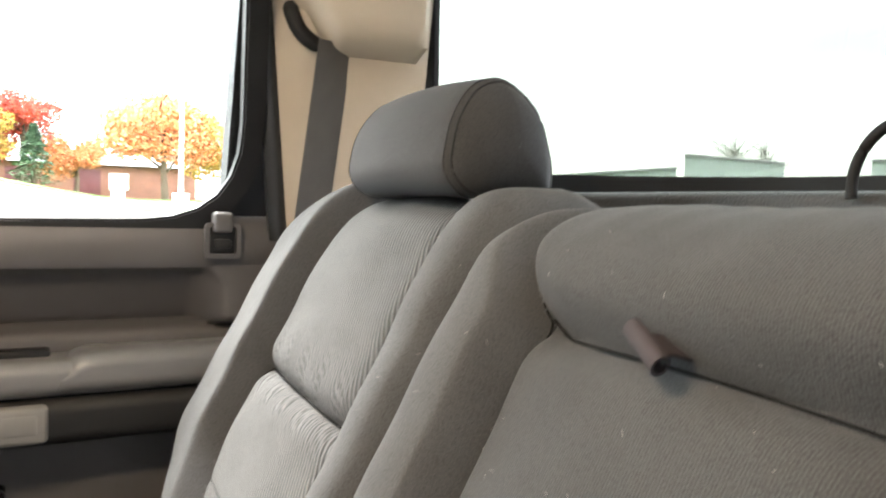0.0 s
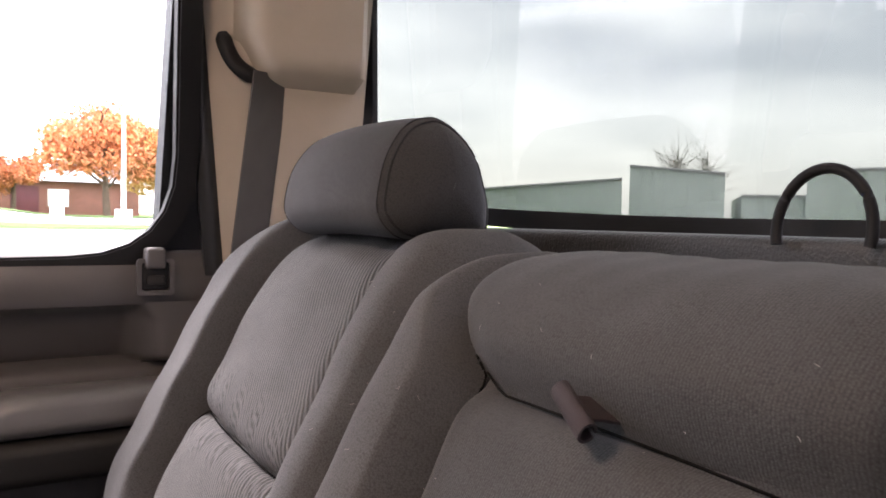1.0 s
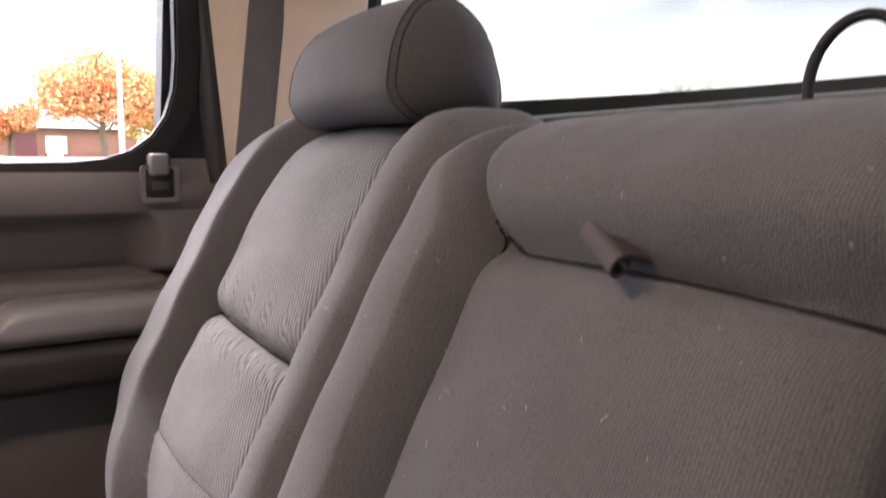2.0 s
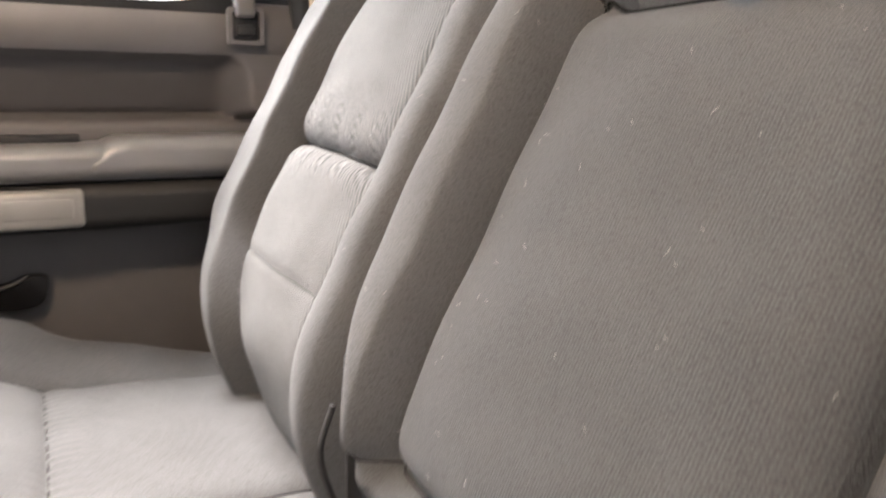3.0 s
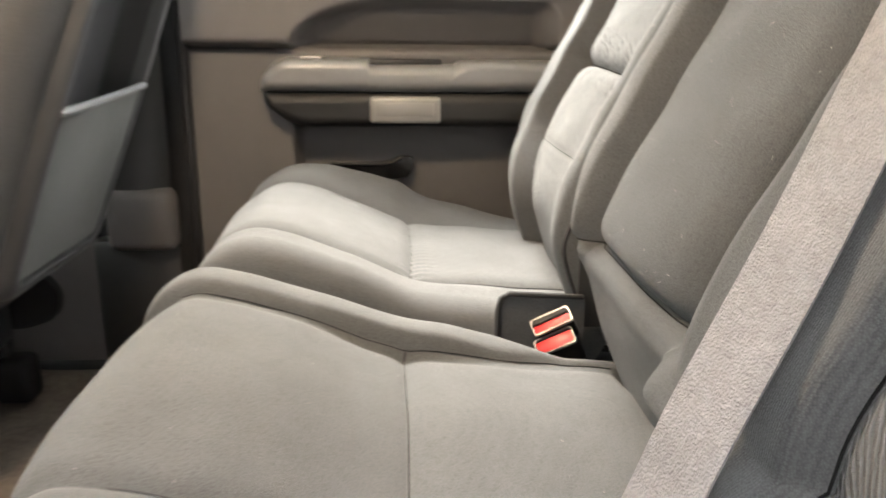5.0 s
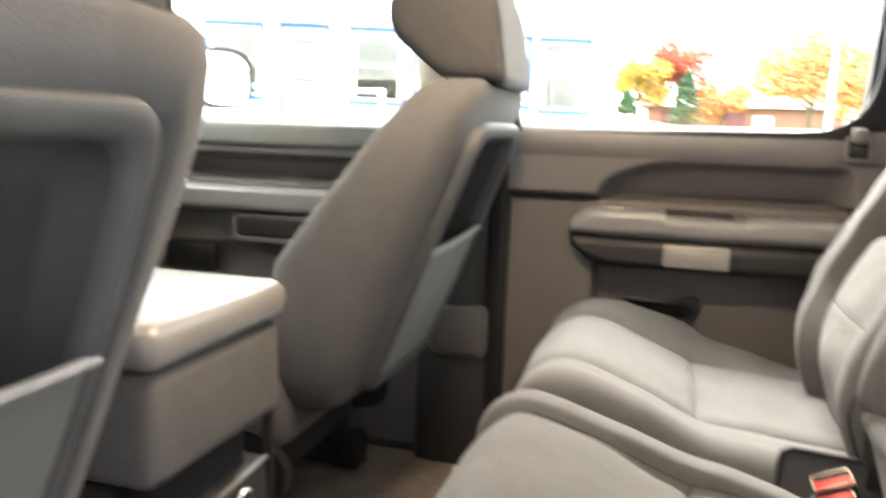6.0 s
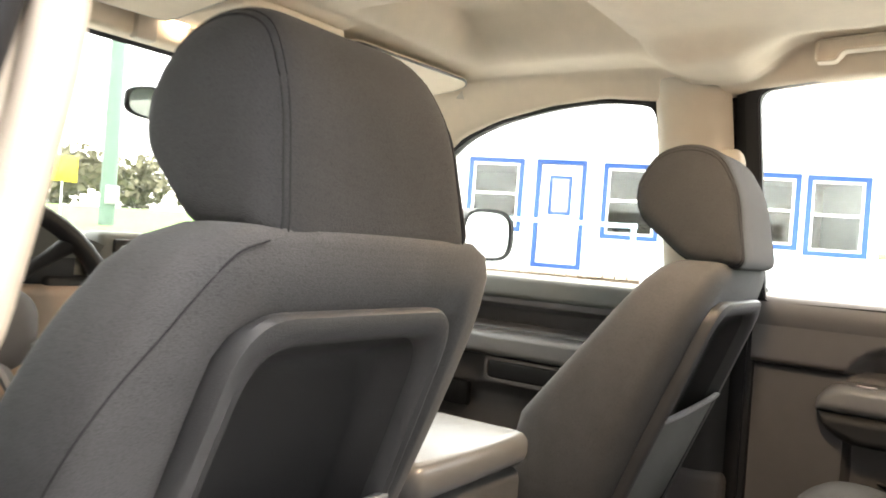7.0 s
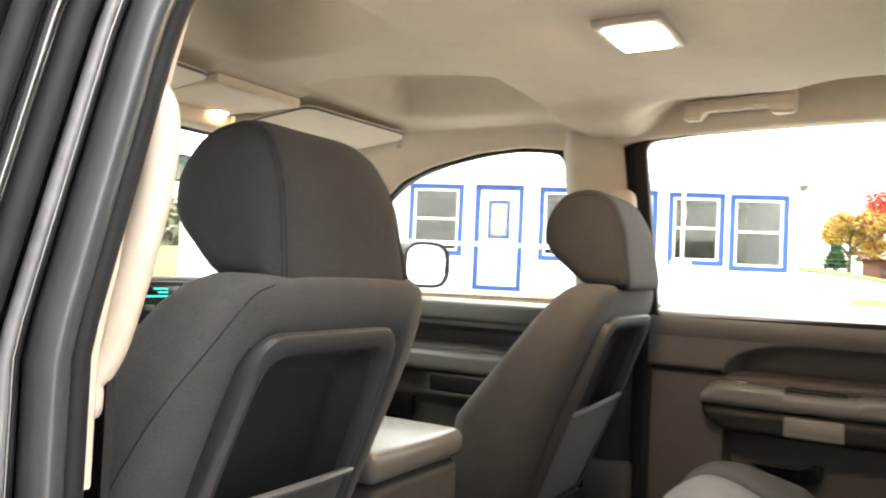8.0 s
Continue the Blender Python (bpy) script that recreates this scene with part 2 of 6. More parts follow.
M_ROOF = mat("grey_shingle_roof", (0.30, 0.30, 0.31), 0.9, vary=0.2, scale=20, bump=0.5, bump_scale=60)
M_GRASS = mat("lawn", (0.062, 0.130, 0.014), 0.95, vary=0.35, scale=6, bump=1.0, bump_scale=40)
M_ASPHALT = mat("pale_concrete_lot", (0.58, 0.57, 0.545), 0.9, vary=0.12, scale=4, bump=0.4, bump_scale=80)
M_BARK = mat("bark", (0.12, 0.085, 0.06), 0.95, vary=0.3, scale=14, bump=0.8, bump_scale=60)
M_ORANGE = mat("orange_autumn_leaves", (0.60, 0.22, 0.09), 0.7, vary=0.35, scale=3, spread=0.15)
M_YELLOW = mat("yellow_autumn_leaves", (0.58, 0.35, 0.08), 0.7, vary=0.4, scale=3, spread=0.15)
M_REDLEAF = mat("red_autumn_leaves", (0.42, 0.055, 0.03), 0.7, vary=0.4, scale=3)
M_FIR = mat("conifer_needles", (0.045, 0.10, 0.04), 0.8, vary=0.4, scale=5)
M_FARLEAF = mat("far_tree_foliage", (0.115, 0.105, 0.060), 0.9, vary=0.35, scale=2)
M_BARE = mat("pale_bare_twigs", (0.34, 0.31, 0.29), 0.95, vary=0.2, scale=14)
M_BRICK = mat("brown_red_cladding", (0.20, 0.085, 0.06), 0.8, vary=0.2, scale=5)
M_BLOCKER = mat("dark_grey_blocker_wall", (0.055, 0.055, 0.056), 0.8, vary=0.12, scale=4)
M_MAROON = mat("maroon_door_paint", (0.10, 0.02, 0.025), 0.6, vary=0.1)
M_METALWALL = mat("pale_green_metal_cladding", (0.44, 0.49, 0.47), 0.5, vary=0.05, scale=3)
M_POLE = mat("white_painted_pole", (0.72, 0.72, 0.72), 0.4, vary=0.06)
M_GREENPOLE = mat("weathered_green_pole", (0.10, 0.155, 0.125), 0.6, vary=0.15)
M_SIGN = mat("yellow_sign_face", (0.75, 0.55, 0.03), 0.5, vary=0.05)
M_DARKROOM = mat("dim_room_lining", (0.42, 0.36, 0.30), 0.9, vary=0.3, scale=3)
M_PANE = glass("clear_pane", (0.60, 0.62, 0.605))
M_PRIVACY = glass("tinted_rear_pane", (0.225, 0.240, 0.224), gloss=0.8)
M_HOUSEPANE = glass("house_pane", (0.85, 0.87, 0.88), gloss=1.3)
M_MIRROR = mat("mirror_face", (0.85, 0.86, 0.87), 0.02, metal=1.0, vary=0.0)
M_LAMP = glow("warm_lamp_lens", (1.0, 0.78, 0.55), 27.0)
M_MAPLAMP = glow("small_map_lamp_lens", (1.0, 0.80, 0.58), 4.0)
M_DISPLAY = glow("teal_display", (0.005, 0.36, 0.30), 0.3)

# ---- builders ----
BASE = {}


def mesh_of(name, geo, material, off=(0, 0, 0), angle=38):
    me = bpy.data.meshes.new(name)
    if isinstance(geo, bmesh.types.BMesh):
        bmesh.ops.recalc_face_normals(geo, faces=geo.faces)
        geo.to_mesh(me)
        geo.free()
    else:
        verts, faces = geo
        me.from_pydata([tuple(v) for v in verts], [], faces)
    me.transform(Matrix.Translation(-Vector(off)))
    me.update()
    me.polygons.foreach_set("use_smooth", [True] * len(me.polygons))
    me.set_sharp_from_angle(angle=radians(angle))
    me.materials.append(material)
    return me


def thing(name, base, label, category, group="", kind=""):
    """A top-level Empty at its base, for parts."""
    ob = new(name)
    ob.location = base
    ob.empty_display_size = 0.05
    BASE[ob.name] = Vector(base)
    return tagged(ob, label, category, group, kind)


def part(name, geo, material, parent, label="", angle=38):
    """ONE mesh under a thing or under a part; geometry is given in world places."""
    base = BASE[parent.name]
    ob = new(name, mesh_of(name, geo, material, base, angle))
    ob.parent = parent
    BASE[ob.name] = base
    return tagged(ob, label)


def solo(name, geo, material, label, category="", kind="", group="", angle=38):
    """A top-level thing of one mesh, its origin at its base."""
    me = mesh_of(name, geo, material, (0, 0, 0), angle)
    co = np.array([v.co for v in me.vertices])
    base = Vector(((co[:, 0].min() + co[:, 0].max()) / 2, (co[:, 1].min() + co[:, 1].max()) / 2, co[:, 2].min()))
    me.transform(Matrix.Translation(-base))
    ob = new(name, me)
    ob.location = base
    BASE[ob.name] = base
    return tagged(ob, label, category, group, kind)


def rbox(x0, x1, y0, y1, z0, z1, r=0.01, seg=2, bm=None):
    """A box with rounded edges."""
    own = bm is None
    b = bmesh.new()
    bmesh.ops.create_cube(b, size=1, matrix=Matrix.Translation(((x0 + x1) / 2, (y0 + y1) / 2, (z0 + z1) / 2)) @ Matrix.Diagonal((x1 - x0, y1 - y0, z1 - z0, 1)))
    if r > 0:
        bmesh.ops.bevel(b, geom=list(b.edges), offset=min(r, 0.49 * min(x1 - x0, y1 - y0, z1 - z0)), segments=seg, affect="EDGES", profile=0.5)
    if own:
        return b
    me = bpy.data.meshes.new("scrap")
    b.to_mesh(me)
    b.free()
    bm.from_mesh(me)
    bpy.data.meshes.remove(me)
    return bm


def box_at(m, sx, sy, sz, r=0.01, seg=2):
    b = rbox(-sx / 2, sx / 2, -sy / 2, sy / 2, -sz / 2, sz / 2, r, seg)
    bmesh.ops.transform(b, matrix=m, verts=b.verts)
    return b


def smooth_path(pts, n):
    """Catmull-Rom through pts, n points in all."""
    p = np.array(pts, float)
    p = np.vstack([2 * p[0] - p[1], p, 2 * p[-1] - p[-2]])
    out = []
    segs = len(p) - 3
    for k in range(n):
        t = k / (n - 1) * segs
        i = min(int(t), segs - 1)
        t -= i
        a, b, c, d = p[i:i + 4]
        out.append(0.5 * (2 * b + (c - a) * t + (2 * a - 5 * b + 4 * c - d) * t * t + (3 * b - a - 3 * c + d) * t ** 3))
    return np.array(out)


def tube(pts, r, n=10, flat=1.0, closed=False, up=(0, 0, 1)):
    """A round (or flattened) bar along pts; r may be one radius or one for each point."""
    p = np.array(pts, float)
    rr = np.full(len(p), r) if np.isscalar(r) else np.array(r, float)
    verts, faces = [], []
    u = np.array(up, float)
    for i in range(len(p)):
        a, b = (p[i - 1], p[(i + 1) % len(p)]) if closed else (p[max(i - 1, 0)], p[min(i + 1, len(p) - 1)])
        d = (b - a) / (np.linalg.norm(b - a) + 1e-9)
        s = np.cross(d, u)
        if abs(d @ u) > 0.9 * np.linalg.norm(u):
            s = np.cross(d, (0, 1, 0))
        s /= np.linalg.norm(s)
        w = np.cross(s, d)
        for k in range(n):
            q = 2 * math.pi * k / n
            verts.append(p[i] + rr[i] * (math.cos(q) * s + flat * math.sin(q) * w))
    rings = len(p)
    for i in range(rings if closed else rings - 1):
        j = (i + 1) % rings
        for k in range(n):
            k2 = (k + 1) % n
            faces.append((i * n + k, i * n + k2, j * n + k2, j * n + k))
    if not closed:
        faces += [tuple(range(n))[::-1], tuple((rings - 1) * n + k for k in range(n))]
    return verts, faces


def ribbon(path, side, width, thick=0.0016):
    """Belt webbing: a thin band along path, side gives its breadth's direction at each point."""
    verts, faces = [], []
    p, s = np.array(path, float), np.array(side, float)
    for i in range(len(p)):
        d = p[min(i + 1, len(p) - 1)] - p[max(i - 1, 0)]
        w = s[i] / np.linalg.norm(s[i])
        nn = np.cross(d, w)
        nn /= np.linalg.norm(nn) + 1e-9
        for a, b in ((-1, -1), (1, -1), (1, 1), (-1, 1)):
            verts.append(p[i] + a * w * width / 2 + b * nn * thick / 2)
    for i in range(len(p) - 1):
        for k in range(4):
            k2 = (k + 1) % 4
            faces.append((4 * i + k, 4 * i + k2, 4 * i + 4 + k2, 4 * i + 4 + k))
    faces += [(3, 2, 1, 0), tuple(4 * (len(p) - 1) + k for k in range(4))]
    return verts, faces


def rounded(poly, r, n=6):
    """A polygon with its corners rounded; r one radius or one for each corner."""
    p = [np.array(q, float) for q in poly]
    rs = [r] * len(p) if np.isscalar(r) else r
    out = []
    for i, c in enumerate(p):
        a, b = p[i - 1] - c, p[(i + 1) % len(p)] - c
        la, lb = np.linalg.norm(a), np.linalg.norm(b)
        d = min(rs[i], 0.48 * la, 0.48 * lb)
        s, e = c + a / la * d, c + b / lb * d
        for k in range(n + 1):
            t = k / n
            out.append((1 - t) ** 2 * s + 2 * t * (1 - t) * c + t * t * e)
    return np.array(out)


def plate(outline, place, depth, hole=None):
    """A flat piece: a 2D outline, place(u, v, w) into the world, thick from w = 0 to depth; hole: an inner outline of as many points."""
    n = len(outline)
    verts, faces = [], []
    loops = [outline] if hole is None else [outline, hole]
    for lp in loops:
        for w in (0.0, depth):
            verts += [place(q[0], q[1], w) for q in lp]
    def ring(a, b):
        return [(a + k, a + (k + 1) % n, b + (k + 1) % n, b + k) for k in range(n)]
    if hole is None:
        faces = [tuple(range(n))[::-1], tuple(range(n, 2 * n))] + ring(0, n)
    else:
        faces = ring(0, n) + ring(2 * n, 3 * n) + ring(0, 2 * n) + ring(n, 3 * n)
    bm = bmesh.new()
    vs = [bm.verts.new(v) for v in verts]
    for f in faces:
        bm.faces.new([vs[k] for k in f])
    return bm


def grow(outline, d):
    """An outline pushed outwards by d (inwards where d is negative)."""
    p = np.array(outline, float)
    a, b = np.roll(p, 1, 0), np.roll(p, -1, 0)
    t = b - a
    t /= np.linalg.norm(t, axis=1)[:, None] + 1e-12
    nrm = np.stack([t[:, 1], -t[:, 0]], 1)
    area = 0.5 * np.sum(p[:, 0] * b[:, 1] - b[:, 0] * p[:, 1])
    return p + nrm * d * (1 if area > 0 else -1)


def step(a, b, x):
    t = np.clip((x - a) / (b - a), 0, 1)
    return t * t * (3 - 2 * t)


def groove(d, w):
    return np.exp(-(d / w) ** 2)


def even(profile, n):
    """The smoothed profile at n even steps of its length."""
    p = smooth_path(profile, 600)
    run = np.r_[0, np.cumsum(np.linalg.norm(np.diff(p, axis=0), axis=1))]
    at = np.linspace(0, run[-1], n)
    return np.stack([np.interp(at, run, p[:, k]) for k in range(2)], 1)


def along(profile, axis, top=None):
    """For a profile: a function from s to its y (axis 0) or z (axis 1)."""
    p = even(profile, 400)
    s = np.linspace(0, 1, 400)
    return lambda a: np.interp(a, s, p[:, axis])


def crest(profile):
    """The s at which a profile is highest."""
    p = even(profile, 400)
    return float(np.argmax(p[:, 1]) / 399)


def padded(profile, left, right, height, region, rim=0.04, nu=110, nv=120, skirt=0.08, flank="", pin=None):
    """Upholstery over a profile of (y, z): a grid from x = left(s) to right(s), raised by height(x, s), rounded to its rims.
    s runs from 0 to 1 along the profile. region(x, s) names the panel of each face; pin: an x that one column of the grid keeps to. Returns verts and faces by panel."""
    pr = even(profile, nv)
    tg = np.gradient(pr, axis=0)
    tg /= np.linalg.norm(tg, axis=1)[:, None]
    nm = np.stack([tg[:, 1], -tg[:, 0]], 1)
    s = np.linspace(0, 1, nv)
    q = np.linspace(0, 1, nu)
    q = 0.5 * q + 0.5 * (0.5 - 0.5 * np.cos(math.pi * q))
    xl, xr = np.array([left(a) for a in s]), np.array([right(a) for a in s])
    X = xl[:, None] + (xr - xl)[:, None] * q[None]
    if pin is not None:
        k = q[int(np.argmin(np.abs(X.mean(0) - pin)))]
        X = np.where(q[None] <= k, xl[:, None] + (pin - xl)[:, None] * q[None] / k, pin + (xr - pin)[:, None] * (q[None] - k) / (1 - k))
    S = np.repeat(s[:, None], nu, 1)
    d = np.minimum(np.minimum(X - xl[:, None], xr[:, None] - X), rim)
    H = height(X, S) - (rim - np.sqrt(np.maximum(rim ** 2 - (rim - d) ** 2, 0)))
    Y = pr[:, 0][:, None] + nm[:, 0][:, None] * H
    Z = pr[:, 1][:, None] + nm[:, 1][:, None] * H
    cols = np.stack([X, Y, Z], 2)
    lo, hi = cols[:, :1].copy(), cols[:, -1:].copy()
    for c in (lo, hi):
        c[:, 0, 1] -= nm[:, 0] * skirt
        c[:, 0, 2] -= nm[:, 1] * skirt
    allp = np.concatenate([lo, cols, hi], 1)
    nn = nu + 2
    flat = allp.reshape(-1, 3)
    panels = {}
    for i in range(nv - 1):
        for j in range(nn - 1):
            jj = min(max(j - 1, 0), nu - 2)
            name = region(0.5 * (X[i, jj] + X[i, jj + 1]), 0.5 * (s[i] + s[i + 1]))
            if flank and j == 0:
                name = flank
            if name:
                panels.setdefault(name, []).append((i * nn + j, i * nn + j + 1, (i + 1) * nn + j + 1, (i + 1) * nn + j))
    out = {}
    for name, fs in panels.items():
        used = np.unique(np.array(fs))
        at = np.full(len(flat), -1)
        at[used] = np.arange(len(used))
        out[name] = (flat[used], [tuple(int(at[k]) for k in f) for f in fs])
    def surf(x, s):
        k = s * (nv - 1)
        at = [np.interp(k, np.arange(nv), q) for q in (pr[:, 0], pr[:, 1], nm[:, 0], nm[:, 1])]
        d = min(x - left(s), right(s) - x, rim)
        hs = [float(height(np.array(x + a), np.array(min(max(s + b, 0.0), 1.0)))) for a, b in ((-0.0016, 0), (0.0016, 0), (0, -0.0022), (0, 0.0022))]
        h = max(0.5 * (hs[0] + hs[1]), 0.5 * (hs[2] + hs[3])) - (rim - math.sqrt(max(rim ** 2 - (rim - d) ** 2, 0)))
        return (x, at[0] + at[2] * h, at[1] + at[3] * h)
    return out, surf


def loft(sections, cap=True):
    """A skin through closed rings of equally many points."""
    n = len(sections[0])
    verts = [v for s in sections for v in s]
    faces = []
    for i in range(len(sections) - 1):
        for k in range(n):
            k2 = (k + 1) % n
            faces.append((i * n + k, i * n + k2, (i + 1) * n + k2, (i + 1) * n + k))
    if cap:
        faces += [tuple(range(n))[::-1], tuple((len(sections) - 1) * n + k for k in range(n))]
    return verts, faces


def squarish(n, e):
    """A unit superellipse of n points."""
    out = []
    for k in range(n):
        a = 2 * math.pi * k / n
        c, s = math.cos(a), math.sin(a)
        out.append((math.copysign(abs(c) ** e, c), math.copysign(abs(s) ** e, s)))
    return np.array(out)

# ---- the truck's cab: floor, roof, walls ----
def XS(z):
    """Half-width of the cab at a height: upright below the windows, leaning in above."""
    return 0.766 - 0.25 * max(z - 1.356, 0.0)


def side(sgn, inset=0.0):
    """place() for plates on a cab side: u = y, v = z, w inwards."""
    return lambda u, v, w: (sgn * (XS(v) - inset - w), u, v)


# floor with a low tunnel and carpet
def floor_fn(x, y):
    return 0.585 + 0.05 * np.exp(-(x / 0.16) ** 4) + 0.004 * math.sin(31 * x + 9 * y) * math.sin(23 * y)


fx, fy = np.linspace(-0.86, 0.86, 70), np.linspace(-0.46, 1.75, 80)
vf = [(x, y, float(floor_fn(x, y))) for y in fy for x in fx]
ff = [(j * 70 + i, j * 70 + i + 1, (j + 1) * 70 + i + 1, (j + 1) * 70 + i) for j in range(79) for i in range(69)]
solo("floor", (vf, ff), M_CARPET, "brown-grey carpeted cab floor with a low tunnel", "floor", "structure")
solo("floor_underside", rbox(-0.9, 0.9, -0.5, 1.9, 0.50, 0.57, 0.01), M_BLACK, "black steel floor pan under the carpet", "floor pan", "structure")

# headliner: crowned, rolled down at the rims, with shallow pockets over the front seats
def liner_z(x, y):
    cx = abs(x)
    z = 1.832 - 0.012 * (x / 0.6) ** 2 - 0.02 * step(1.0, 1.45, y)
    # raised side pockets over the rear doors, lowered shoulders farther forward
    z += 0.026 * step(0.45, 0.56, cx) * step(0.52, 0.40, y) + 0.032 * step(0.0, 0.09, cx - 0.55 + 0.9 * (0.25 - y)) * step(0.40, 0.46, cx) - 0.020 * step(0.37, 0.47, cx) * step(0.40, 0.52, y) * (1 - step(0.62, 0.70, y))
    # pockets over the front seats, either side of a spine that widens to the rear
    inner = 0.078 + 0.085 * step(0.98, 0.665, y) ** 1.6
    z += 0.078 * step(inner, inner + (0.016 if x > 0 else 0.085), cx) * (1 - step(0.34, 0.50, cx)) * step(0.668 - 0.10 * max(cx - 0.35, 0), 0.684 - 0.10 * max(cx - 0.35, 0), y) * (1 - step(1.03, 1.11, y))
    z -= 0.010 * groove(y - 0.63, 0.05) * (1 - step(0.5, 0.6, cx))
    z -= 0.020 * step(0.30, 0.52, cx) * groove(y - 0.56, 0.10)
    z -= 0.012 * step(1.13, 1.17, y) * (1 - step(0.13, 0.15, cx))
    return float(z)


hx, hy = np.linspace(-0.70, 0.70, 225), np.linspace(-0.44, 1.46, 267)
vh = [(x, y, liner_z(x, y)) for y in hy for x in hx]
fh = [(j * 225 + i, j * 225 + i + 1, (j + 1) * 225 + i + 1, (j + 1) * 225 + i) for j in range(266) for i in range(224)]
solo("ceiling", (vh, fh), M_LINER, "beige fabric headliner moulded with shallow pockets", "headliner", "structure")
solo("roof_skin", rbox(-0.76, 0.76, -0.52, 1.52, 1.925, 1.955, 0.012), M_GLOSS, "black painted steel roof skin", "roof", "structure")

# rear wall with its trim, rear window
rear_out = rounded([(-0.735, 1.412), (0.0, 1.388), (0.735, 1.412), (0.72, 1.775), (-0.72, 1.775)], [0.035, 0.3, 0.035, 0.035, 0.035])
rear_hole = rounded([(-0.70, 1.432), (0.0, 1.407), (0.70, 1.432), (0.652, 1.757), (-0.652, 1.757)], [0.03, 0.3, 0.03, 0.03, 0.03])
rear_place = lambda u, v, w: (u, -0.445 + 0.10 * (v - 1.4) - w, v)
rw = thing("window_1", (0, -0.45, 1.40), "tinted rear cab window in a black surround", "window", kind="structure")
part("window_frame", plate(rear_out, rear_place, 0.008, rear_hole), M_BLACK, rw)
pane = part("pane", plate(grow(rear_out, -0.018), lambda u, v, w: rear_place(u, v, 0.010 + w), 0.004), M_PRIVACY, rw, "grey-green tinted pane")
pane.visible_shadow = False
wall_b = bmesh.new()
rbox(-0.80, 0.80, -0.50, -0.425, 0.58, 1.395, 0.01, 2, wall_b)
solo("wall_rear", wall_b, M_BLACK, "black grained rear cab wall trim", "wall", "structure")
solo("rear_sill_trim", rbox(-0.74, 0.74, -0.4415, -0.405, 1.365, 1.4005, 0.008, 3), M_SILL, "dark grained sill trim below the rear window", "trim", "structure")
solo("rear_header", rbox(-0.70, 0.70, -0.47, -0.40, 1.755, 1.84, 0.012, 3), M_LINER, "beige header above the rear window", "trim", "structure")

# sides above the sill: rails, pillars
REAR_WIN = [(0.487, 1.342), (0.505, 1.773), (0.40, 1.786), (0.20, 1.793), (-0.160, 1.797), (-0.182, 1.354)]
REAR_R = [0.02, 0.03, 0.08, 0.08, 0.02, 0.13]
FRONT_WIN = [(0.695, 1.338), (0.716, 1.752), (0.83, 1.767), (0.967, 1.757), (1.12, 1.727), (1.225, 1.69), (1.40, 1.56), (1.60, 1.338)]
FRONT_R = [0.015, 0.035, 0.06, 0.08, 0.09, 0.1, 0.1, 0.03]


def skin(y0, y1, z0, z1, sgn, inset, ny=8, nz=16, bulge=0.0, slope=lambda y, z: 0.0):
    """A curved trim panel on a side, thick inwards."""
    vs, fs = [], []
    for k in range(nz + 1):
        for i in range(ny + 1):
            z, f = z0 + (z1 - z0) * k / nz, i / ny
            a, b = (y0(z), y1(z)) if callable(y0) else (y0, y1)
            y = a + (b - a) * f
            e = min(f, 1 - f) * 2
            vs.append((sgn * (XS(z) - inset - bulge * math.sqrt(max(0, 1 - (1 - e) ** 2)) - slope(y, z)), y, z))
    for k in range(nz):
        for i in range(ny):
            p = k * (ny + 1) + i
            fs.append((p, p + 1, p + ny + 2, p + ny + 1))
    return vs, fs


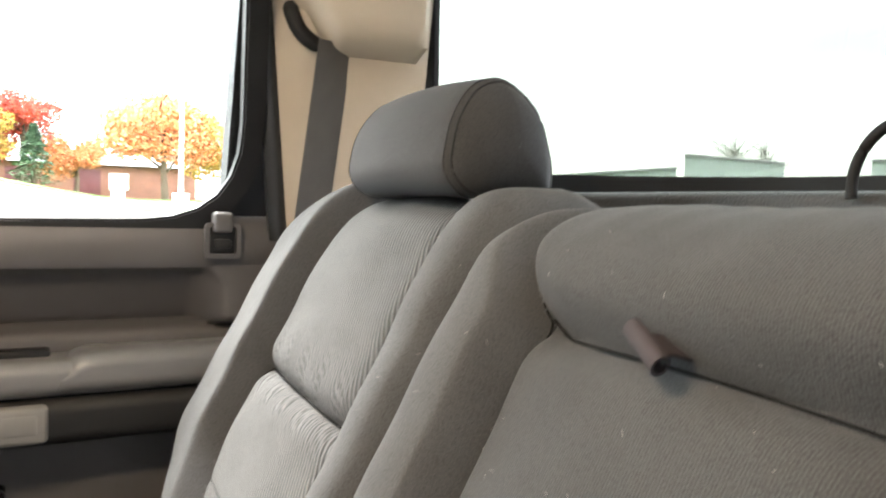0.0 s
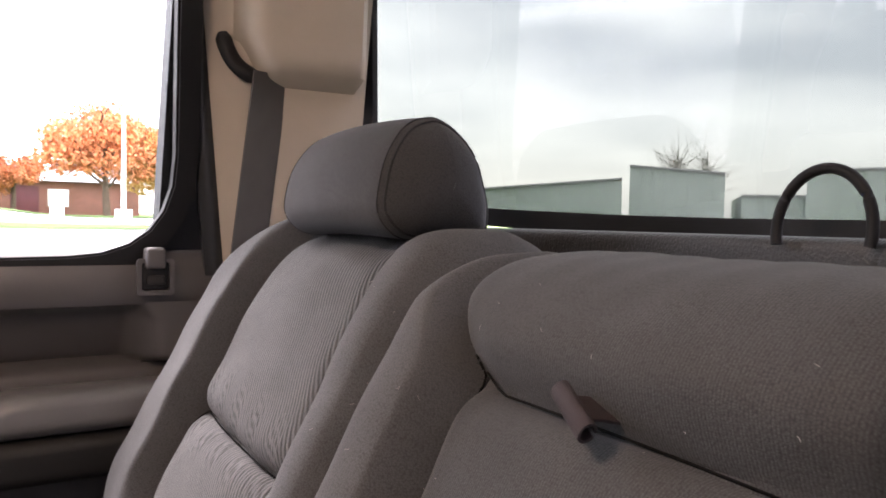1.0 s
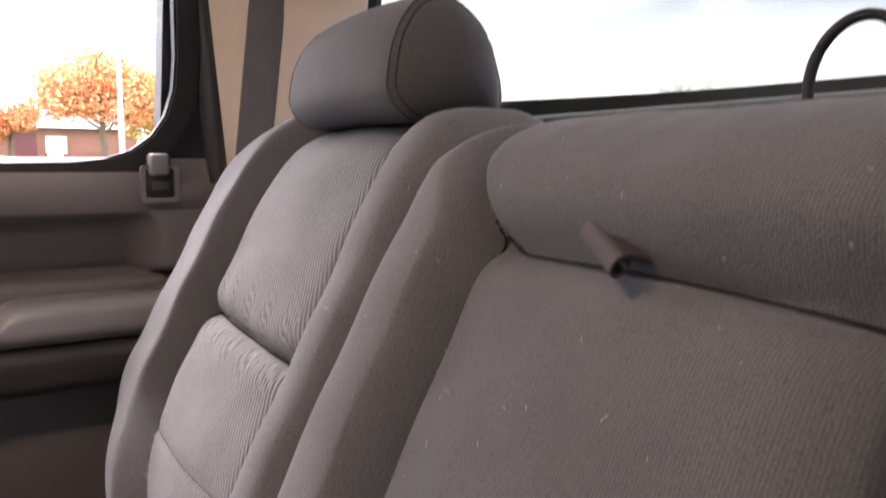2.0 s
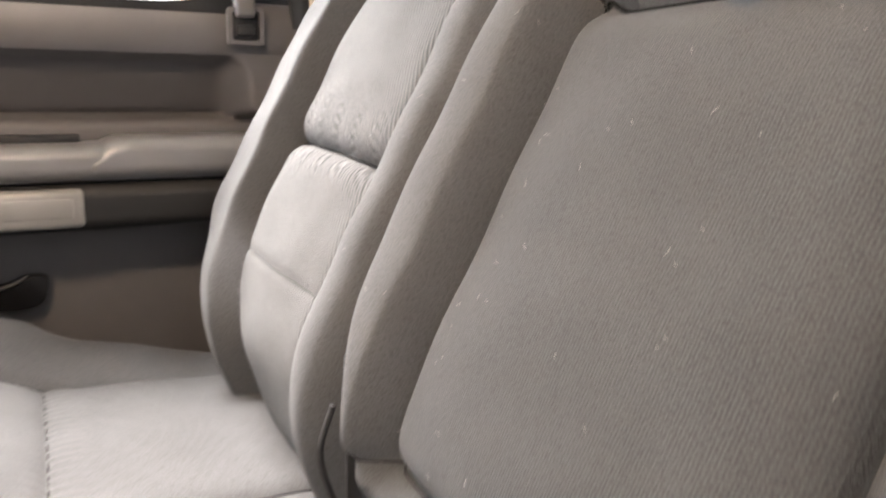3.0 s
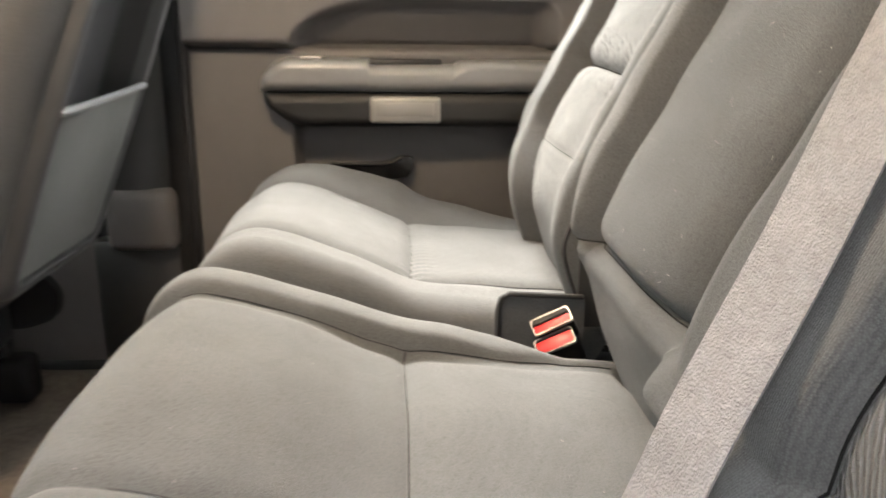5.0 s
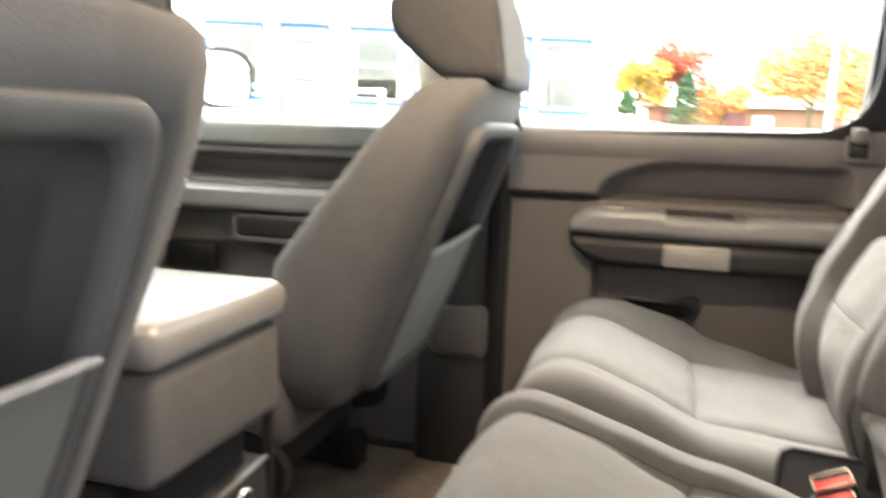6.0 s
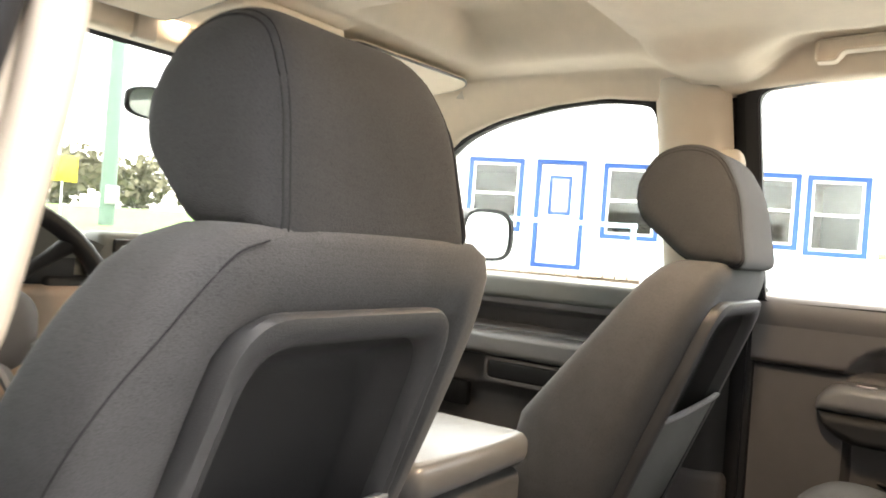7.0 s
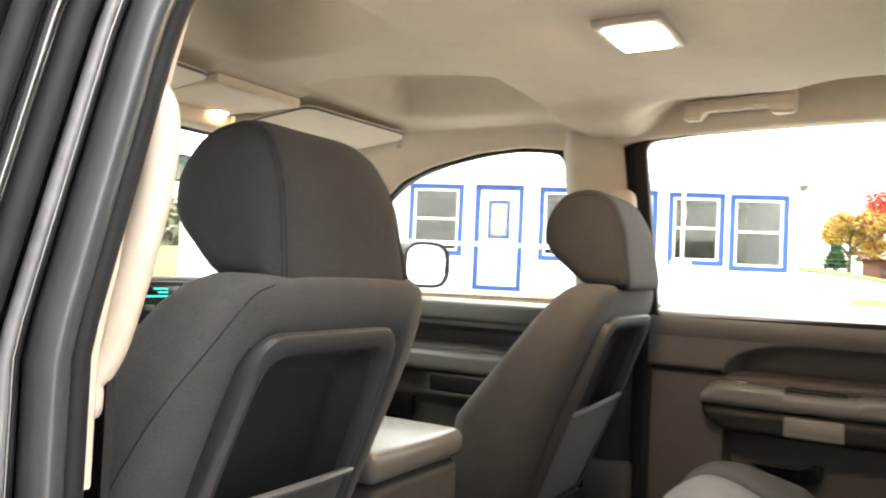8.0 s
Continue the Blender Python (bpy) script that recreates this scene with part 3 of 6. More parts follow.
for sgn, nm in ((1, "right"), (-1, "left")):
    # roof rail: from the headliner's edge down to the tops of the door openings
    rail = []
    for y in np.linspace(-0.42, 1.50, 80):
        zw = float(np.interp(y, [-0.16, 0.20, 0.40, 0.50, 0.56, 0.64, 0.72, 0.83, 0.967, 1.12, 1.225, 1.40, 1.50], [1.790, 1.786, 1.779, 1.770, 1.762, 1.756, 1.756, 1.767, 1.757, 1.727, 1.690, 1.560, 1.460]))
        zl, xw = liner_z(0.60, y), XS(zw)
        rail.append([(sgn * a, y, b) for a, b in ((xw - 0.014, zw + 0.003), (xw - 0.026, zw + 0.010), (0.5 * (xw - 0.034 + 0.622), 0.55 * (zw + 0.02) + 0.45 * zl), (0.612, zl - 0.004), (0.585, zl + 0.003),
                                                  (0.60, zl + 0.03), (0.70, zl + 0.045), (xw + 0.05, zw + 0.05), (xw + 0.03, zw + 0.004))])
    solo("roof_rail", loft(rail), M_LINER, "beige padded roof rail above the side openings", "trim", "structure", angle=60)
    # pillar between the doors
    bp = thing("pillar", (sgn * 0.74, 0.62, 0.60), "beige upper and dark lower trim of the pillar between the doors", "pillar", kind="structure")
    part("upper_trim", skin(lambda z: 0.535 + 0.05 * (z - 1.36), lambda z: 0.70 + 0.04 * (z - 1.36), 1.33, 1.80, sgn, 0.008 if sgn > 0 else -0.034, bulge=0.035 if sgn > 0 else 0.018), M_BEIGE_SHADED, bp)
    if sgn < 0:
        part("edge_trim", loft([[(sgn * (XS(z) + q), y, z) for q, y in ((0.024, 0.534), (0.030, 0.527), (0.049, 0.526), (0.049, 0.56), (0.024, 0.56))] for z in np.linspace(1.235, 1.80, 12)]), M_BEIGE, bp)
    part("middle_trim", skin(lambda z: 0.54, lambda z: 0.70, 0.96, 1.335, sgn, -0.01, bulge=0.035), M_SILL, bp, "dark grey pillar trim")
    if sgn > 0:
        part("front_seal", loft([[(sgn * (XS(z) + a), y, z) for a, y in ((0.000, 0.514), (-0.002, 0.530), (0.006, 0.550), (0.05, 0.550), (0.05, 0.514))] for z in np.linspace(0.6, 1.80, 12)]), M_RUBBER_DARK, bp, "dark door seal")
        part("gap_filler", rbox(0.80, 0.836, 0.492, 0.56, 0.58, 1.37, 0.004), M_BLACK, bp, "black gap seal")
    low = bmesh.new()
    rbox(min(sgn * 0.73, sgn * 0.84), max(sgn * 0.73, sgn * 0.84), 0.535, 0.66, 0.845, 0.962, 0.02, 3, low)
    part("ledge", low, M_VINYL_LOW, bp, "grey moulded ledge at the pillar's foot")
    part("lower_trim", rbox(min(sgn * 0.765, sgn * 0.86), max(sgn * 0.765, sgn * 0.86), 0.535, 0.70, 0.58, 0.86, 0.012, 2), M_SILL, bp)
    part("core", rbox(min(sgn * 0.80, sgn * 0.87), max(sgn * 0.80, sgn * 0.87), 0.53, 0.70, 0.55, 1.36, 0.01, 2), M_BLACK, bp, "black painted steel pillar")
    up = [[(sgn * (XS(z) + a), y, z) for a, y in ((0.03, 0.54), (0.03, 0.71), (0.09, 0.71), (0.09, 0.54))] for z in np.linspace(1.34, 1.80, 8)]
    part("upper_core", loft(up), M_GLOSS, bp, "black painted steel pillar")
    # rear corner pillar trim
    cp = thing("rear_pillar", (sgn * 0.70, -0.32, 1.34), "beige moulded rear corner pillar with a belt slot", "pillar", kind="structure")
    def corner(y, z, out=0.0):
        x = 0.703 + 0.30 * (y + 0.3) - 0.15 * (z - 1.5) - out
        return (sgn * x, y, z)
    vs, fs = [], []
    for k in range(25):
        for i in range(17):
            z = 1.33 + 0.48 * k / 24
            front = -0.219 + 0.12 * (z - 1.5)
            y = front + (-0.40 - front) * i / 16
            vs.append(corner(y, z, 0.014 * step(front, front - 0.03, y)))
    for k in range(24):
        for i in range(16):
            p = k * 17 + i
            fs.append((p, p + 1, p + 18, p + 17))
    part("panel", (vs, fs), M_BEIGE_SHADED, cp)
    vs, fs = [], []
    for k in range(15):
        for i in range(21):
            u, v = i / 20, k / 14
            y = -0.238 - 0.158 * u
            zb = 1.578 + 0.055 * (1 - step(0.0, 0.28, u)) - 0.006 * u
            z = zb + (1.80 - zb) * v
            e = min(1, min(u / 0.18, (1 - u) / 0.12, v / 0.16))
            vs.append(corner(y + 0.04 * (z - 1.5), z, 0.012 + 0.042 * math.sqrt(max(0, 1 - (1 - e) ** 2))))
    for k in range(14):
        for i in range(20):
            p = k * 21 + i
            fs.append((p, p + 1, p + 22, p + 21))
    part("cowl", (vs, fs), M_BEIGE_SHADED, cp, "beige bulged cowl over the belt slot")
    slot = smooth_path([corner(-0.220, 1.640, 0.014), corner(-0.224, 1.622, 0.018), corner(-0.234, 1.603, 0.021), corner(-0.250, 1.590, 0.022), corner(-0.270, 1.583, 0.022)], 24)
    part("slot_edge", tube(slot, [0.006, 0.008, 0.010] + [0.011] * 16 + [0.010, 0.009, 0.008, 0.006, 0.004], 10, 0.8, up=(1, 0, 0)), M_BLACK, cp, "black belt slot edge")
    # dark seals closing the gaps round the rear doorway
    part("door_seal", tube([corner(-0.212 + 0.12 * (z - 1.5), z, -0.008) for z in np.linspace(1.33, 1.80, 14)], 0.013, 10, 1.2, up=(0, 1, 0)), M_RUBBER, cp, "dark door seal")
    part("seal_backing", loft([[(sgn * (XS(z) + a), y, z) for a, y in ((0.032, -0.165), (0.032, -0.26), (0.07, -0.26), (0.07, -0.165))] for z in np.linspace(0.6, 1.80, 10)]), M_BLACK, cp)
    part("pillar_backing", loft([[(sgn * (XS(z) + a), y, z) for a, y in ((0.040, -0.19), (0.035, -0.425), (0.06, -0.425), (0.075, -0.19))] for z in np.linspace(1.30, 1.82, 6)]), M_BLACK, cp)
    # outer shell behind the trim
    shell = [[(sgn * (XS(z) + a), y, z) for a, y in ((0.04, -0.20), (0.10, -0.20), (0.08, -0.425), (0.04, -0.425))] for z in np.linspace(0.56, 1.82, 10)]
    solo("corner_shell", loft(shell), M_GLOSS, "black painted rear cab corner", "body panel", "structure")
    solo("door_sill", rbox(min(sgn * 0.80, sgn * 0.93), max(sgn * 0.80, sgn * 0.93), -0.45, 1.75, 0.50, 0.605, 0.015, 3), M_BLACK, "black scuffed door sill", "sill", "structure")
    # belt from the slot down behind the seat
    if sgn > 0:
        top, foot = np.array(corner(-0.277, 1.592, 0.026)), np.array(corner(-0.254, 1.28, 0.036))
        belt = np.array([top + (foot - top) * k / 15 for k in range(16)])
        sb = thing("seat_belt", tuple(belt[-1]), "grey seat belt webbing hanging from the pillar slot", "seat belt")
        part("webbing", ribbon(belt, [(sgn * 0.28, -0.95, 0)] * 16, 0.053), M_WEB, sb)
        for e in (-1, 1):
            part("selvedge", tube([np.array(q) + e * 0.026 * np.array((0.283, -0.959, 0)) for q in belt], 0.0013, 6), M_WEB, sb, "rolled webbing edge")

# ---- doors ----
def door_skin(sgn, y0, y1, rear):
    """Inner skin of a door as a grid: belt trim with a scooped recess, crease, lower panel."""
    ny, nz = 150, 190
    ys, zs = np.linspace(y0, y1, ny), np.linspace(0.60, 1.352, nz)
    parts = {"upper_trim": [], "lower_panel": []}
    vs = []
    for z in zs:
        for y in ys:
            x = 0.757
            yy = y if rear else y - 0.95
            # scooped recess
            top = 1.296 - 0.085 * (1 - math.sqrt(max(0.0, 1 - min(1.0, max(0.0, (yy - 0.12) / 0.20)) ** 2))) - 0.05 * step(-0.13, -0.19, yy)
            e = step(-0.003, 0.016, top - z) * step(-0.165, -0.115, yy) * (1 - step(0.27, 0.335, yy))
            if not rear:
                e = step(0.0, 0.02, 1.275 - z)
            up = e * (0.014 + 0.052 * float(np.clip((1.296 - z) / 0.074, 0, 1)))
            # rolled top edge
            up += 0.03 * (1 - math.sqrt(max(0.0, 1 - max(0.0, (z - 1.322) / 0.03) ** 2)))
            lower = 0.030
            if rear:
                lower += 0.040 * (1 - step(0.308, 0.322, y)) * (1 - step(1.10, 1.12, z))
            else:
                lower += 0.02 * (1 - step(1.02, 1.06, z))
            k = step(1.209, 1.216, z)
            x += k * up + (1 - k) * lower + 0.012 * groove(z - 1.212, 0.006)
            vs.append((sgn * x, y, float(z)))
    for j in range(nz - 1):
        for i in range(ny - 1):
            nmz = "upper_trim" if zs[j] > 1.2105 else "lower_panel"
            p = j * ny + i
            parts[nmz].append((p, p + 1, p + ny + 1, p + ny))
    vs = np.array(vs)
    out = {}
    for nmz, fs in parts.items():
        used = np.unique(np.array(fs))
        at = np.full(len(vs), -1)
        at[used] = np.arange(len(used))
        out[nmz] = (vs[used], [tuple(int(at[q]) for q in f) for f in fs])
    return out


def pod(sgn, y0, y1, z0, z1, nose, x0, x1):
    """An armrest pad, thick from x1 inwards to x0, its inner rim rounded; its front end slopes off above (nose 1) or below (nose -1)."""
    rings = [(x1, 0.0)] + [(x0 + 0.030 * (1 - math.sin(q)), 0.020 * (1 - math.cos(q))) for q in np.linspace(0, math.pi / 2, 9)]
    secs = []
    for x, d in rings:
        f = y1 - d
        if nose > 0:
            poly = [(y0, z0 + d), (f, z0 + d), (f, z0 + 0.022), (f - 0.030, z1 - d), (y0, z1 - d)]
            rad = [0.001, 0.004, 0.02, 0.03, 0.001]
        else:
            poly = [(y0, z0 + d), (f - 0.050, z0 + d), (f, z1 - 0.024), (f, z1 - d), (y0, z1 - d)]
            rad = [0.001, 0.04, 0.02, 0.004, 0.001]
        secs.append([(sgn * x, y, z) for y, z in rounded(poly, rad, 8)])
    bm = bmesh.new()
    vs, fs = loft(secs)
    vv = [bm.verts.new(v) for v in vs]
    for f in fs:
        bm.faces.new([vv[k] for k in f])
    return bm


def window_parts(door, win, rad, sgn, frame_mat, glass_mat, wide, shade):
    out = rounded(win, rad)
    part("window_frame", plate(grow(out, wide), side(sgn, -0.028), 0.036, out), frame_mat, door, "black window frame")
    part("glass_seal", plate(grow(out, 0.004), side(sgn, -0.012), 0.016, grow(out, -0.003)), M_RUBBER_DARK, door, "black rubber glass seal")
    p = part("pane", plate(grow(out, 0.002), side(sgn, -0.020), 0.004), glass_mat, door, "clear side pane")
    p.visible_shadow = shade
    return out


def outer_skin(door, sgn, y0, y1):
    secs = [[(sgn * (0.80 + 0.16 * math.sin(math.pi * min(1, (z - 0.45) / 0.95) * 0.5)), y, z) for z in np.linspace(0.56, 1.345, 8)] + [(sgn * 0.835, y, 1.345), (sgn * 0.835, y, 0.56)] for y in (y0, (y0 + y1) / 2, y1)]
    part("outer_skin", loft(secs), M_GLOSS, door, "black painted outer skin")


def rear_door(sgn):
    d = thing("door_1", (sgn * 0.80, 0.14, 0.60), "closed rear cab door, dark grey plastic trim with a moulded armrest", "door", kind="structure")
    for nmz, geo in door_skin(sgn, -0.25, 0.503, True).items():
        part(nmz, geo, M_VINYL if nmz == "upper_trim" else M_VINYL_LOW, d)
    part("armrest", pod(sgn, -0.24, 0.369, 1.133, 1.183, 1, 0.738, 0.80), M_SATIN, d, "satin grey armrest pad")
    part("switch_pad", pod(sgn, 0.180, 0.372, 1.1345, 1.194, 1, 0.7355, 0.80), M_SATIN, d, "raised front end of the armrest")
    part("armrest_cap", pod(sgn, -0.238, 0.055, 1.1343, 1.191, 1, 0.7365, 0.80), M_SATIN, d, "raised rear end of the armrest")
    base = part("armrest_base", pod(sgn, -0.24, 0.367, 1.072, 1.136, -1, 0.742, 0.80), M_ARMBASE, d, "near-black armrest base")
    part("pull_recess", rbox(sgn * 0.764, sgn * 0.80, 0.050, 0.184, 1.176, 1.1915, 0.004), M_BLACK, d, "dark pull pocket in the armrest top")
    cup = bmesh.new()
    rbox(sgn * 0.738, sgn * 0.775, 0.052, 0.180, 1.080, 1.128, 0.008, 3, cup)
    h = part("pull_handle", cup, M_SILVER, d, "light grey door pull")
    part("finger_slot", rbox(sgn * 0.7362, sgn * 0.75, 0.064, 0.168, 1.092, 1.118, 0.004, 2), M_SILVER, h, "raised inner lip")
    part("window_switch", rbox(sgn * 0.750, sgn * 0.775, 0.262, 0.300, 1.190, 1.1965, 0.003), M_DULL, d, "small bright window switch")
    lip_o = rounded([(0.258, 0.997), (0.205, 0.976), (0.140, 0.966), (0.106, 0.972), (0.097, 1.008), (0.124, 1.011), (0.150, 0.999), (0.20, 0.998)], [0.004, 0.03, 0.03, 0.014, 0.010, 0.010, 0.02, 0.02])
    p = part("map_pocket_lip", plate(lip_o, lambda u, v, w: (sgn * (0.836 - w), u, v), 0.030), M_LIPBLACK, d, "glossy black pocket lip")
    part("lip_edge", tube(smooth_path([(sgn * 0.806, 0.255, 0.9985), (sgn * 0.804, 0.20, 0.998), (sgn * 0.804, 0.150, 0.999), (sgn * 0.806, 0.122, 1.010)], 16), 0.003, 8), M_BACKPANEL, p)
    # lock knob escutcheon at the sill
    lx = sgn * 0.7485
    esc = plate(rounded([(-0.176, 1.304), (-0.129, 1.304), (-0.129, 1.351), (-0.176, 1.351)], 0.006), lambda u, v, w: (lx - sgn * w, u, v), 0.006,
                rounded([(-0.170, 1.310), (-0.135, 1.310), (-0.135, 1.347), (-0.170, 1.347)], 0.005))
    e = part("lock_escutcheon", esc, M_VINYL, d, "small framed lock recess")
    part("lock_well", rbox(sgn * 0.7460, sgn * 0.77, -0.169, -0.136, 1.311, 1.346, 0.002), M_BLACK, e)
    part("lock_button", rbox(sgn * 0.7425, sgn * 0.76, -0.164, -0.141, 1.317, 1.330, 0.003), M_BACKPANEL, e)
    part("lock_tab", rbox(sgn * 0.735, sgn * 0.760, -0.164, -0.139, 1.338, 1.366, 0.005, 3), M_VINYL, e)
    cap_profile = smooth_path([(0.7578, 1.292), (0.7545, 1.301), (0.7525, 1.314), (0.7535, 1.329), (0.7585, 1.344), (0.7670, 1.355), (0.778, 1.3600), (0.790, 1.3605)], 20)
    cap_profile = [tuple(p) for p in cap_profile] + [(0.790, 1.294)]
    part("belt_cap", loft([[(sgn * p[0], y, p[1]) for p in cap_profile] for y in np.linspace(-0.246, 0.502, 12)]), M_VINYL, d, "rolled top edge of the door trim")
    window_parts(d, REAR_WIN, REAR_R, sgn, M_BLACK, M_PANE, 0.026, False)
    part("front_edge", rbox(sgn * 0.775, sgn * 0.86, 0.500, 0.528, 0.60, 1.352, 0.008, 2), M_BLACK, d, "black door edge")
    outer_skin(d, sgn, -0.28, 0.52)
    return d


def front_door(sgn):
    d = thing("door_2", (sgn * 0.80, 1.15, 0.60), "closed front cab door, grey-green plastic trim with an armrest", "door", kind="structure")
    for nmz, geo in door_skin(sgn, 0.705, 1.70, False).items():
        part(nmz, geo, M_VINYL if nmz == "upper_trim" else M_VINYL_LOW, d)
    part("belt_cap", rbox(sgn * 0.742, sgn * 0.79, 0.70, 1.70, 1.288, 1.345, 0.014, 3), M_DASH, d, "grey-green padded belt cap")
    part("armrest", pod(sgn, 0.71, 1.45, 1.135, 1.200, 1, 0.715, 0.80), M_SATIN, d, "satin grey armrest")
    slot = part("release_recess", rbox(sgn * 0.735, sgn * 0.78, 0.93, 1.145, 1.075, 1.128, 0.012, 3), M_BLACK, d, "dark door release recess")
    part("release_rim", plate(rounded([(0.925, 1.070), (1.15, 1.070), (1.15, 1.132), (0.925, 1.132)], 0.016), lambda u, v, w: (sgn * (0.742 - w), u, v), 0.009,
                              rounded([(0.933, 1.078), (1.142, 1.078), (1.142, 1.124), (0.933, 1.124)], 0.012)), M_VINYL_LOW, slot)
    part("speaker_grille", rbox(sgn * 0.765, sgn * 0.80, 1.22, 1.36, 0.98, 1.05, 0.012), M_BLACK, d)
    window_parts(d, FRONT_WIN, FRONT_R, sgn, M_BLACK, M_PANE, 0.016, True)
    outer_skin(d, sgn, 0.60, 1.74)
    return d


rear_door(1)
front_door(1)
front_door(-1)

# ---- rear bench ----
SEAT_40 = [(-0.13, 0.87), (-0.115, 0.92), (-0.097, 0.97), (-0.090, 1.02), (-0.112, 1.08), (-0.168, 1.19), (-0.224, 1.295), (-0.254, 1.343), (-0.282, 1.365), (-0.315, 1.3715), (-0.345, 1.371), (-0.375, 1.36), (-0.392, 1.32), (-0.395, 1.15), (-0.395, 0.95)]
SEAT_60 = [(-0.135, 0.85), (-0.112, 0.90), (-0.093, 0.955), (-0.078, 1.01), (-0.084, 1.07), (-0.138, 1.18), (-0.203, 1.30), (-0.234, 1.341), (-0.260, 1.361), (-0.295, 1.3675), (-0.335, 1.368), (-0.375, 1.357), (-0.392, 1.32), (-0.395, 1.15), (-0.395, 0.95)]


def seam_dip(d, w):
    """A seam between two puffed panels: a narrow V with soft shoulders."""
    return 0.55 * np.exp(-np.abs(d) / (0.45 * w)) + 0.45 * np.exp(-(d / (2.2 * w)) ** 2)


def finder(values, s0, s1):
    """From a height or depth along a profile back to s, between s0 and s1."""
    s = np.linspace(s0, s1, 600)
    v = values(s)
    if v[0] > v[-1]:
        s, v = s[::-1], v[::-1]
    return lambda a: float(np.interp(a, v, s))


def seam_line(surf, pts, r=0.0009):
    """A dark seam tube along (x, s) points of a padded surface, standing in for crease shade."""
    return tube([surf(x, s) for x, s in pts], r, 6)


def back_40():
    z_of, top = along(SEAT_40, 1), crest(SEAT_40)
    def zz(s):
        return np.where(s < top, z_of(s), 1.372 + 0.2 * (s - top))
    def left(s):
        return 0.214 + 0.006 * float(step(1.06, 1.0, zz(s))) + 0.02 * float(step(1.36, 1.40, zz(s)))
    def right(s):
        z = float(zz(s))
        return 0.668 - 0.10 * float(step(1.12, 0.98, z)) - 0.10 * float(step(1.30, 1.40, z)) ** 1.5
    def seams(z):
        return 0.304 - 0.014 * step(1.06, 0.95, z) + 0.004 * step(1.25, 1.36, z), 0.568 - 0.06 * step(1.12, 0.98, z) - 0.02 * step(1.3, 1.4, z)
    def cross(x, a, b):
        return 1.188 + 0.010 * ((x - a) / (b - a) - 0.5)
    def height(x, s):
        z = zz(s)
        a, b = seams(z)
        ins = step(a - 0.008, a + 0.008, x) * (1 - step(b - 0.003, b + 0.014, x))
        u = np.clip((x - a) / (b - a), 0, 1)
        fade = 1 - step(1.36, 1.39, z)
        lobe = np.sin(np.clip((x - 0.206) / (a - 0.206), 0, 1) * math.pi) ** 0.7
        h = (1 - ins) * np.where(x > 0.45, 0.044, (0.012 + 0.024 * lobe) * (0.30 + 0.70 * fade)) + ins * (0.014 + 0.010 * np.sin(u * math.pi))
        h -= np.maximum(0.018 * seam_dip(x - a, 0.0045), 0.011 * seam_dip(x - b, 0.0045)) * (0.3 + 0.7 * fade)
        h -= 0.022 * np.exp(-((x - 0.212) / 0.020) ** 2) * fade
        zc = cross(x, a, b)
        h -= ins * 0.022 * seam_dip(z - zc, 0.006) * fade
        h -= ins * 0.002 * groove(z - 1.076, 0.003)
        near = groove(z - zc - 0.018, 0.026) + 0.8 * groove(z - zc + 0.014, 0.016)
        h += ins * 0.0006 * np.sin(x * 560 + 5 * np.sin(x * 130) + 20 * z) * near
        h += 0.0015 * np.sin(37 * x + 51 * z) * np.sin(29 * z - 13 * x)
        return h
    def region(x, s):
        z = float(zz(s))
        if s > top + 0.12:
            return "rear_cover"
        a, b = seams(z)
        if x < a:
            return "inner_bolster"
        if x > b:
            return "outer_bolster"
        return "upper_insert" if z > cross(x, a, b) else "lower_insert"
    panels, surf = padded(SEAT_40, left, right, height, region, rim=0.030, nu=250, nv=260, skirt=0.10, flank="side_panel")
    at = finder(z_of, 0.0, top)
    run = np.linspace(at(0.93), top + 0.07, 70)
    seam_lines = [seam_line(surf, [(float(seams(zz(s))[k]), s) for s in run], 0.0005) for k in (0, 1)]
    a, b = (float(q) for q in seams(1.188))
    xs = np.linspace(a, b, 50)
    seam_lines.append(seam_line(surf, [(x, at(float(cross(x, a, b)))) for x in xs]))
    lo = [float(q) for q in seams(1.076)]
    seam_lines.append(seam_line(surf, [(x, at(1.076)) for x in np.linspace(lo[0], lo[1], 40)], 0.00035))
    return panels, seam_lines


